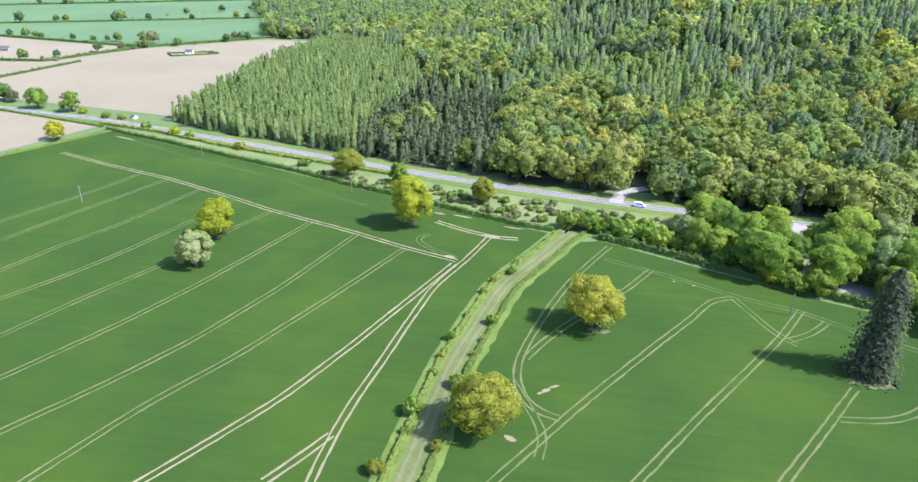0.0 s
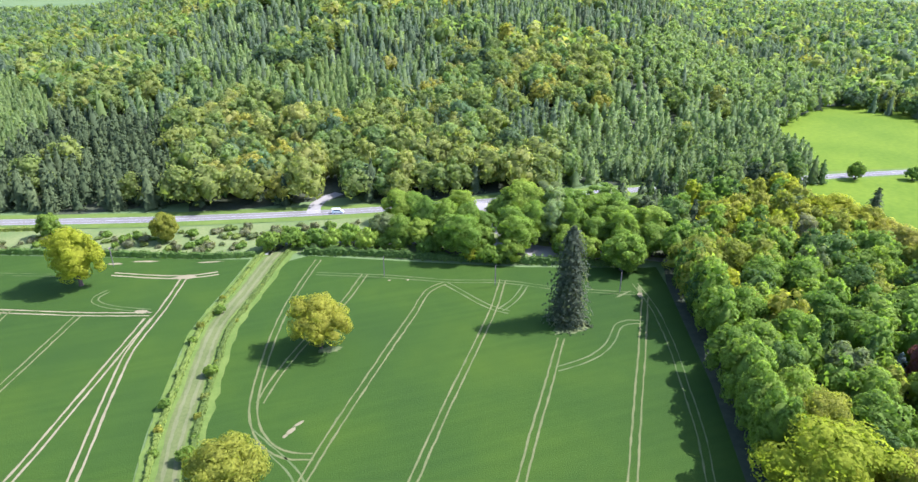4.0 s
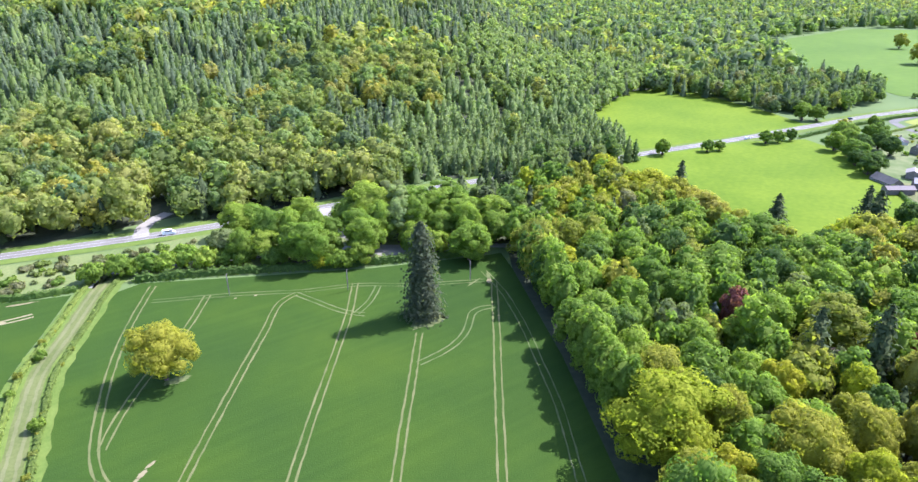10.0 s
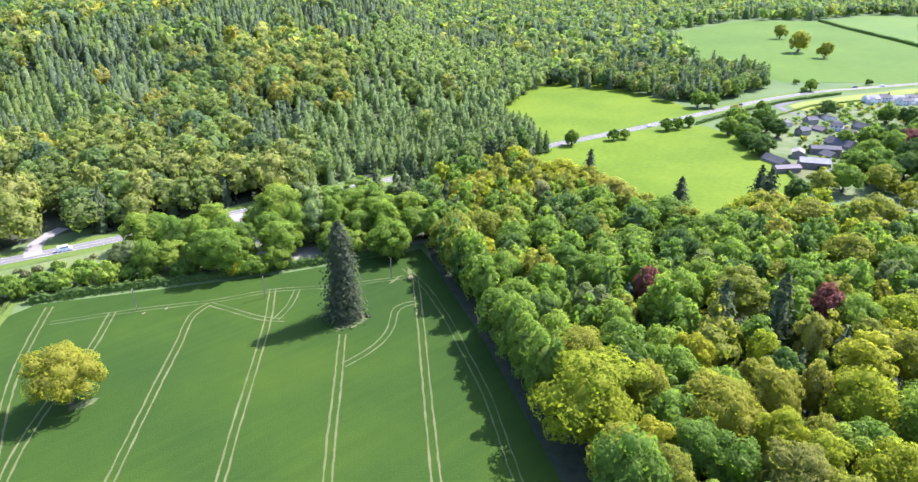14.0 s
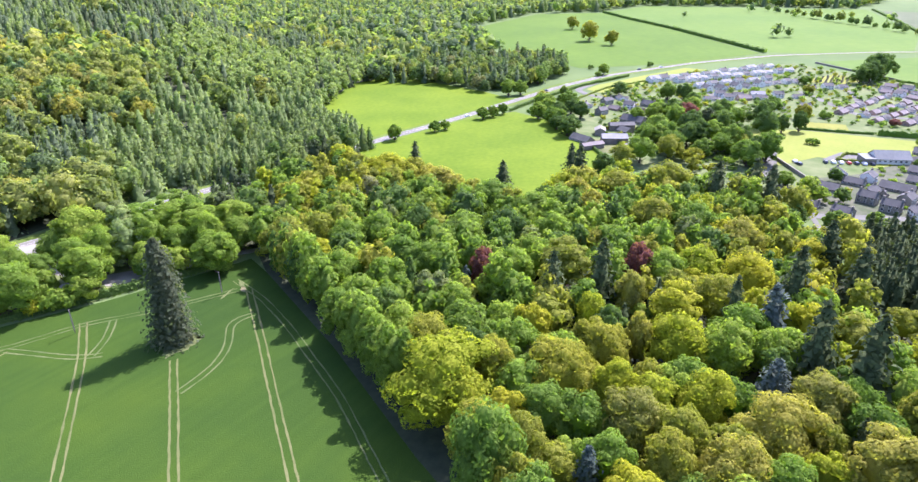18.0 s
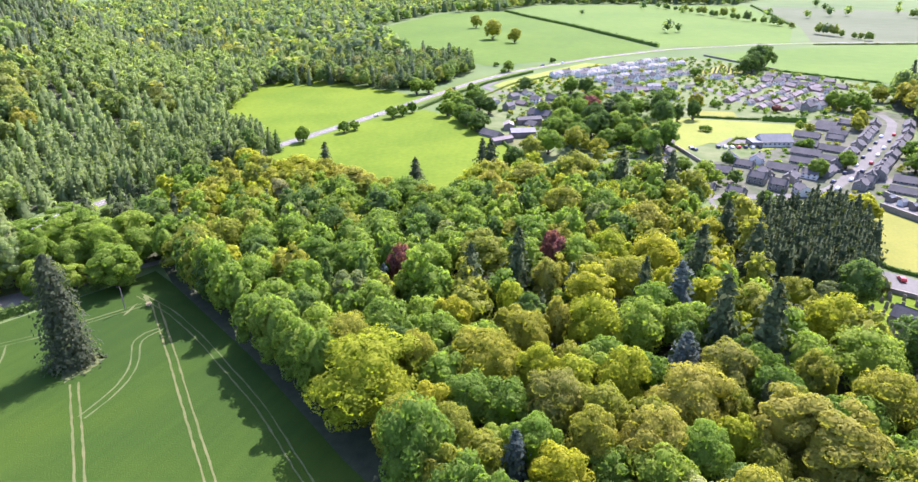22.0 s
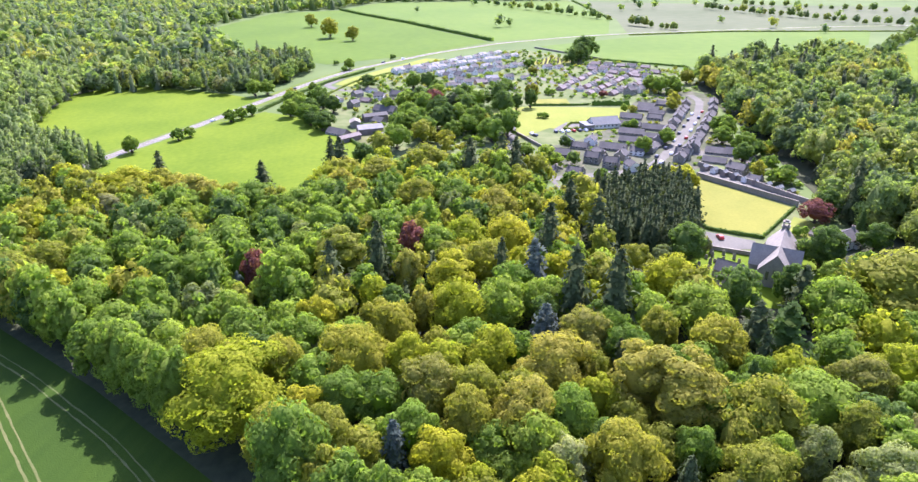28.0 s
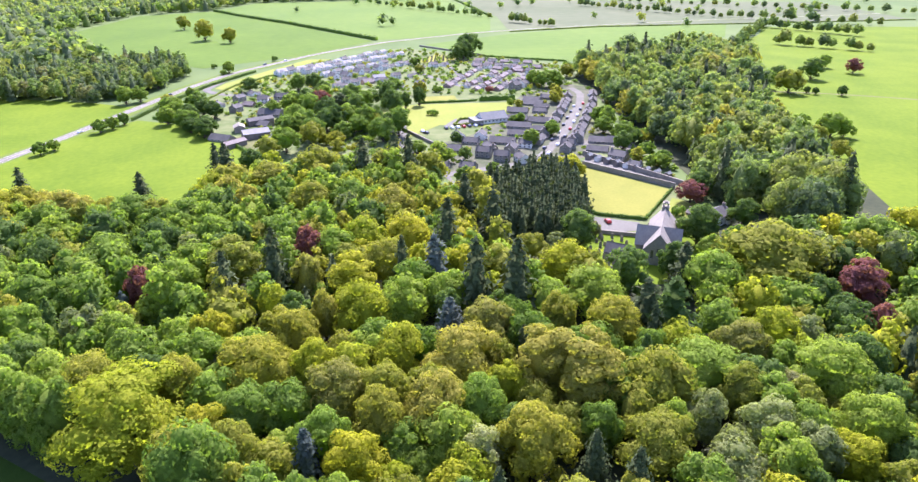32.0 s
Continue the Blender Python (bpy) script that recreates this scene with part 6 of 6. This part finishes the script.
CARS = {"w": car("paint_white", "white car"), "r": car("paint_red", "small red car"), "d": car("paint_dark", "dark blue car"), "v": car("paint_white", "white delivery van on the road", True)}
for c, lab in (("w", "white car with dark windows"), ("r", "small red car with dark windows"), ("d", "dark blue car with black tyres")):
    CARS[c]["label"] = lab
seen_cars = set()


def put_car(k, x, y, deg, z=0.08):
    m = pose(x, y, z, 0, 0, deg)
    if k in seen_cars:
        return copy_thing(CARS[k], m)
    seen_cars.add(k)
    CARS[k].matrix_basis = m
    return CARS[k]


put_car("v", 43.6, 275.1, -12)
put_car("w", 387, 225, -9)
put_car("d", 498, 214, -13)
put_car("w", 664, 163, -30)
put_car("d", 640, 178, 150)
put_car("r", 234.9, -62.6, 10)
for i in range(15):
    k = 22 + int(i * (len(SQ) - 40) / 15)
    t = SQ[k + 1] - SQ[k]
    o = beside(SQ, 2.7 if i % 2 else -2.7)[k]
    put_car("wdwddwrd"[i % 8], o[0], o[1], math.degrees(math.atan2(t[1], t[0])), 0.05)
for i in range(7):
    put_car("dwwrdwd"[i], 386 + i * 1.2, 2 - i * 3.6, 20, 0.03)
for i in range(4):
    put_car("wdwd"[i], 340 + VR.uniform(-25, 40), 14 + VR.uniform(-6, 8), VR.uniform(0, 180), 0.02)

# village trees
for x, y, k, leaf, s, sz in ((452, 44, "broad0", "deep", 1.15, 1.0), (442, 30, "broad3", "deep", 0.7, 1.4), (452, 21, "broad3", "deep", 0.75, 1.5), (423, 11, "bush", "green", 1.6, 0.8), (663, -15, "broad1", "deep", 1.1, 1.0), (653, -8, "broad0", "deep", 1.0, 1.0), (508, 155, "broad0", "deep", 0.95, 0.75),
                             (443, 89, "broad0", "copper", 0.95, 0.9), (434, 73, "broad3", "spruce", 0.9, 1.2), (427, 63, "broad0", "deep", 1.0, 0.9), (420, 92, "broad0", "green", 1.0, 1.0), (408, 79, "broad0", "deep", 0.9, 1.0), (398, 96, "broad1", "green", 0.9, 0.9), (384, 87, "broad0", "green", 0.95, 0.9), (373, 95, "broad0", "green", 0.9, 0.9),
                             (387, 69, "broad3", "deep", 1.2, 1.1), (375, 54, "broad0", "green", 0.85, 0.9), (365, 62, "broad3", "green", 1.0, 0.9), (395, 48, "broad3", "deep", 1.1, 1.1), (374, 34, "broad0", "deep", 0.95, 0.9), (359, 38, "broad0", "green", 1.0, 0.9), (449, 103, "fir1", "spruce", 0.7, 0.8), (460, 94, "broad3", "green", 1.0, 1.0),
                             (438, 109, "broad3", "green", 1.0, 1.0), (489, 95, "broad3", "deep", 1.0, 1.0), (498, 42, "broad3", "green", 1.0, 1.0), (489, 22, "broad3", "olive", 0.9, 1.0), (255.2, -102.7, "broad0", "copper", 0.85, 0.75), (354, -99, "broad3", "green", 1.0, 1.0), (337, -94, "broad3", "deep", 0.9, 1.0), (371, -91, "broad3", "green", 1.0, 0.9),
                             (326.2, -96.5, "fir1", "deep", 0.5, 0.7), (399, -94, "broad3", "green", 0.9, 0.9), (308.0, 9.2, "broad3", "green", 0.8, 0.9), (367, -60, "broad3", "fresh", 0.8, 1.0), (347.1, -45.3, "broad3", "green", 0.8, 1.0), (526, -68, "broad3", "green", 1.0, 1.0), (531, -86, "broad3", "green", 0.9, 1.0), (514, -74, "broad0", "green", 0.9, 0.9),
                             (556, -101, "broad3", "olive", 1.0, 1.0), (333.9, 17.4, "broad3", "green", 0.8, 0.8), (500, 9, "bush", "green", 1.6, 1.0), (587, 26, "broad3", "olive", 0.8, 0.8), (629, 32, "broad0", "green", 0.7, 0.7), (496, -31, "broad3", "copper", 0.6, 0.7), (542, -31, "bush", "green", 1.3, 1.0), (585, -52, "bush", "green", 1.5, 1.0), (573, 64, "bush", "green", 1.5, 1.0),
                             (383, 156, "broad3", "deep", 0.9, 0.9), (380, 145, "broad0", "deep", 0.8, 0.9), (394, 160, "broad0", "green", 0.8, 0.9), (405, 179, "broad3", "green", 1.0, 1.0), (412, 167, "broad3", "deep", 1.0, 1.0), (421, 179, "broad0", "green", 0.8, 0.9), (432, 184, "broad3", "green", 1.0, 1.0), (430, 165, "broad3", "deep", 0.9, 1.0), (452, 180, "broad3", "green", 0.9, 0.9),
                             (298.6, 112.7, "fir0", "spruce", 0.9, 0.9), (280.4, 142.0, "fir1", "spruce", 0.5, 0.55), (306.6, 98.5, "broad3", "deep", 1.0, 1.0), (323.5, 94.6, "broad0", "olive", 0.9, 0.9), (338.2, 88.7, "broad0", "green", 1.0, 0.9), (353, 77, "broad0", "olive", 0.95, 0.9),
                             (489, 191, "bush", "deep", 1.6, 1.2), (431, 118, "broad3", "green", 0.9, 0.9), (447, 108, "broad0", "green", 0.8, 0.9), (441, 97, "broad3", "deep", 1.2, 1.1), (450, 72, "broad0", "deep", 0.85, 1.0), (461, 70, "broad3", "deep", 1.1, 1.1), (450, 58, "broad0", "green", 0.75, 1.0), (412, 78, "broad3", "deep", 1.2, 1.1),
                             (376, 90, "broad3", "green", 1.1, 1.0), (387, 101, "broad3", "deep", 0.9, 0.9), (366, 79, "broad0", "green", 0.9, 0.9), (382, 74, "broad0", "deep", 0.9, 1.0), (397, 63, "broad0", "green", 0.9, 1.0), (384, 51, "broad3", "green", 1.2, 1.1), (385, 47, "broad0", "olive", 0.8, 0.9), (370, 30, "broad0", "green", 1.0, 1.1), (426, 38, "broad1", "deep", 0.85, 1.15),
                             (687, -18, "broad1", "deep", 1.2, 1.1), (700, -26, "broad0", "deep", 1.2, 1.1), (511, 118, "broad3", "green", 1.1, 1.0), (515, 107, "broad3", "deep", 1.1, 1.0), (474, 91, "broad0", "green", 0.8, 0.9), (525, 234, "broad0", "green", 0.9, 0.9), (582, 241, "broad0", "green", 0.8, 0.9), (596, 199, "broad3", "green", 0.9, 1.0),
                             (444, 172, "broad3", "green", 1.1, 1.0), (420, 154, "broad3", "deep", 1.0, 1.0), (397, 165, "broad0", "green", 0.8, 0.9), (371, 144, "broad3", "deep", 1.0, 1.0), (467, 233, "broad3", "green", 1.1, 1.0), (474, 226, "broad3", "green", 1.0, 1.0), (453, 197, "broad0", "olive", 0.7, 0.9), (436, 190, "broad0", "green", 0.8, 0.9)):
    tree(x, y, k, leaf, s * 1.12, sz * 0.85, {"deep": "dark green", "green": "fresh green", "copper": "dark purple", "lime": "yellow-green", "fresh": "light green", "olive": "olive-green", "spruce": "blackish green"}[leaf] + " garden tree among the village houses", "tree", "village trees", "garden_tree", lod=1)
items = [(x, y, "bush", pick(VR, [("green", 4), ("deep", 3), ("olive", 2)]), VR.uniform(0.5, 1.3), VR.uniform(0.7, 1.1), 2) for x, y in scatter([(333.7, 11.2), (361, 114), (463, 173), (533, 170), (649, 124), (741, 52), (678, -35), (624, -111), (532, -111), (482, -61), (488, 11), (437, 73), (367, 32)], 9, 63)
         if not inside((x, y), GREEN) and min(math.hypot(x - p[0], y - p[1]) for p in PLACED) > 7.5]
items += [(x, y, pick(VR, [("bush", 4), ("broad3", 1)]), pick(VR, [("green", 4), ("deep", 2), ("olive", 2)]), VR.uniform(0.6, 1.1), VR.uniform(0.6, 0.95), 2) for x, y in scatter([(342, -95), (401, -97), (476, -114), (443, -115), (346, -115), (293.7, -114.2), (281.6, -109.1), (316.2, -90.4)], 7, 65) + scatter([(321.4, 21.4), (356, 30), (381, 48), (361, 73), (328.3, 62.0), (308.4, 36.5)], 8, 67)]
items += [(x, y, pick(VR, [("bush", 5), ("broad3", 1)]), pick(VR, [("green", 4), ("deep", 2), ("olive", 2), ("fresh", 1)]), VR.uniform(0.5, 1.0), VR.uniform(0.6, 1.0), 2) for x, y in scatter(CORE, 8.5, 68)
          if min(math.hypot(x - p[0], y - p[1]) for p in PLACED) > 7.5 and np.min(np.hypot(SQ[:, 0] - x, SQ[:, 1] - y)) > 9]
woods("garden_shrubs", items, "garden shrubs and low hedges between the houses", "shrubs")

for x, y, k, leaf, s, sz in ((180.5, -55.1, "fir1", "spruce", 0.8, 0.8), (185.8, -72.5, "broad3", "deep", 1.0, 1.1), (193.1, -88.0, "broad3", "green", 1.0, 1.0), (211.0, -92.2, "broad3", "deep", 0.9, 1.0), (228.2, -113.6, "broad0", "deep", 0.8, 0.9), (242.3, -113.9, "fir1", "deep", 0.7, 0.9), (261.0, -108.6, "broad3", "deep", 1.0, 1.0), (182.9, -45.4, "broad3", "olive", 0.9, 0.9),
                             (207.6, -37.9, "broad3", "grey", 0.8, 0.8), (200.9, -28.0, "broad0", "olive", 0.8, 0.8), (215.0, -94.2, "fir0", "deep", 0.6, 0.8), (175.4, -81.9, "fir1", "deep", 0.9, 0.9), (200.6, -99.6, "broad3", "green", 1.0, 1.0), (268.8, -12.6, "broad3", "olive", 0.9, 0.9), (279.7, -6.7, "broad3", "green", 0.9, 0.9), (254.6, -4.6, "broad2", "olive", 0.8, 0.8), (291.4, -20.8, "broad3", "green", 0.8, 0.8), (283.1, -18.7, "fir1", "spruce", 0.7, 0.8),
                             (223.1, -53.7, "bush", "scrub", 1.6, 1.2), (229.9, -81.0, "bush", "deep", 1.2, 1.0), (241.5, -92.8, "bush", "green", 1.3, 1.0), (223.4, -88.6, "bush", "deep", 1.4, 0.9)):
    tree(x, y, k, leaf, s, sz, {"deep": "dark green", "green": "fresh green", "olive": "olive-green", "spruce": "blackish green", "grey": "grey-green", "scrub": "half-bare brownish"}[leaf] + " tree standing close to the churchyard", "tree", "churchyard trees", "churchyard_tree", lod=1)

# trees by the pastures and the main road
for x, y, k, leaf, s, sz in ((312, 233, "broad3", "green", 0.9, 0.9), (340, 222, "broad3", "green", 0.75, 0.8), (348, 219, "broad3", "green", 0.65, 0.8), (386, 212, "broad3", "green", 0.85, 0.8), (395, 209, "broad3", "green", 0.8, 0.8), (406, 207, "broad3", "green", 0.7, 0.9), (490, 195, "broad3", "green", 0.7, 0.9), (587, 201, "bush", "green", 1.5, 1.0),
                             (836, 302, "broad0", "olive", 1.7, 0.9), (809, 263, "broad0", "olive", 1.2, 0.9), (962, 375, "broad0", "olive", 1.3, 0.9), (623, 221, "bush", "deep", 1.4, 1.0), (664, 174, "bush", "deep", 1.5, 1.1)):
    tree(x, y, k, leaf, s, sz, {"deep": "dark green", "green": "fresh green", "olive": "spreading olive-green"}[leaf] + " field tree standing by the pasture", "tree", "trees by the pastures", "pasture_tree", lod=1)
hedge([(422, 195), (407, 172), (356, 124), (339.4, 109.3)], 2.6, 2.0, "deep", "dark hedge at the end of the pasture", seed=58, dense=9)
hedge([(417, 207), (464, 205), (533, 196), (599, 176)], 3.0, 2.4, "deep", "hedge beside the main road", seed=59, dense=9)

# ---- the far valley ----
hedge([(1276, 436), (1167, 355), (1037, 247), (933, 170), (822, 88)], 5.0, 4.5, "deep", "tall dark hedge between far fields", seed=71, size=1.6, dense=4)
hedge([(1109, -72), (1294, -49), (1549, -12)], 4.0, 3.0, "deep", "dark hedge between far fields", seed=72, size=1.6, dense=3)
hedge([(899, -83), (950, -218), (967, -402), (1002, -702)], 3.0, 1.6, "verge_hedge", "low hedge along the far lane", seed=73, size=1.6, dense=3)
items = []
for p, q, n in (((1432, 160), (1104, -65), 20), ((1024, -97), (961, -150), 7), ((1324, -260), (1063, -433), 20), ((752, -371), (685, -444), 9), ((1441, -348), (1096, -766), 26), ((928, -438), (818, -504), 12), ((702, -300), (928, -438), 22), ((617, -486), (498, -406), 8), ((1065, -448), (928, -605), 14)):
    for i in range(n):
        u = (i + VR.uniform(-0.3, 0.3)) / max(1, n - 1)
        items.append((p[0] + (q[0] - p[0]) * u, p[1] + (q[1] - p[1]) * u, pick(VR, [("broad0", 2), ("broad3", 2)]), pick(VR, [("deep", 1.5), ("green", 3), ("olive", 2)]), VR.uniform(0.7, 1.15), VR.uniform(0.8, 1.0), 2))
for i in range(150):
    x, y = VR.uniform(900, 2600), VR.uniform(-1900, 300)
    items.append((x, y, "broad0", pick(VR, [("deep", 3), ("green", 2), ("olive", 1)]), VR.uniform(0.7, 1.3), 0.9, 3))
woods("field_tree_rows", items, "rows of field trees across the far valley", "trees", "_hill")
for x, y, k, leaf, s, sz in ((535, -300, "broad0", "deep", 1.42, 0.75), (522, -267, "broad0", "deep", 1.09, 0.78), (481, -255, "broad0", "olive", 1.48, 0.72), (361, -185, "broad0", "deep", 1.28, 0.85), (366, -205, "broad0", "green", 0.89, 0.8), (338, -200, "broad0", "olive", 0.89, 0.8),
                             (354, -217, "broad0", "green", 1.18, 0.78), (356, -226, "broad0", "green", 0.8, 0.78), (316, -201, "broad0", "olive", 0.74, 0.8), (500, -245, "broad0", "green", 1.12, 0.78), (345, -184, "broad0", "green", 0.67, 0.9), (479, -268, "broad3", "deep", 0.5, 0.9),
                             (474, -272, "broad3", "deep", 0.5, 0.9), (469, -289, "broad3", "deep", 0.7, 0.9), (491, -226, "broad0", "green", 1.24, 0.78), (283, -182, "broad0", "deep", 0.6, 0.9), (590, -340, "broad0", "green", 0.9, 0.8), (560, -350, "broad0", "copper", 1.0, 0.8), (300, -250, "broad0", "green", 0.9, 0.9)):
    tree(x, y, k, leaf, s, sz, {"deep": "dark green", "green": "fresh green", "olive": "olive-green", "copper": "dark purple"}[leaf] + " parkland tree standing in bright grass", "tree", "parkland trees", "park_tree", lod=1)
tagged(new("park_path", ribbon("park_path", [(490, -242), (485, -253), (480, -275), (466, -310), (430, -380)], 4.0, M["track_tan"], 0.05, 4, 0.3, VR)), "pale earth path across the park", "path", kind="structure")
# far west
land("far_field_west", [(-456, 679), (-362, 770), (-445, 1003), (-591, 1337), (-1002, 1071), (-696, 722)], "farcrop_dark", 0.0, "green crop field in the far valley")
land("far_field_west", [(-496, 566), (-458, 664), (-685, 712), (-941, 639), (-754, 571)], "plough", 0.0, "pale ploughed field in the far valley")
land("far_field_west", [(-1013, 1081), (-633, 1359), (-943, 1889), (-1579, 1513)], "farcrop_dark", 0.0, "green crop field in the far valley")
for i, (p, h) in enumerate(((((-463, 572), (-475, 479), (-493, 432)), 2.0), (((-456, 671), (-592, 698), (-695, 719)), 3.0), (((-362, 774), (-456, 677), (-496, 566), (-671, 542)), 3.0), (((-445, 1003), (-699, 871), (-842, 806)), 3.0), (((-591, 1337), (-445, 1003)), 3.0), (((-1002, 1071), (-591, 1337), (-323, 1471)), 3.5))):
    hedge(list(p), 4.0, h, "deep", "dark hedge between far fields", seed=80 + i, size=1.5, dense=4)
items = []
for p, q, n in (((-456, 671), (-527, 565), 9), ((-446, 676), (-372, 766), 9), ((-496, 566), (-671, 562), 10), ((-695, 719), (-467, 699), 12), ((-445, 1003), (-842, 806), 18), ((-591, 1337), (-445, 1003), 14), ((-362, 776), (-278, 793), 10), ((-1002, 1071), (-591, 1337), 16), ((-679, 913), (-550, 1104), 8)):
    for i in range(n):
        u = (i + VR.uniform(-0.5, 0.5)) / max(1, n - 1)
        items.append((p[0] + (q[0] - p[0]) * u + VR.uniform(-6, 6), p[1] + (q[1] - p[1]) * u + VR.uniform(-6, 6), pick(VR, [("broad0", 2), ("broad3", 2), ("bush", 2)]), pick(VR, [("deep", 3), ("green", 3), ("olive", 2), ("scrub", 0.6)]), VR.uniform(0.6, 1.2), VR.uniform(0.8, 1.0), 2))
woods("far_hedge_trees", items, "hedgerow trees between the far fields", "trees", "_hill")
hedge([(-409, 636), (-372, 655), (-356, 647), (-395, 620), (-409, 636)], 2.0, 2.0, "deep", "hedge around the white farmhouse", seed=90, dense=8)
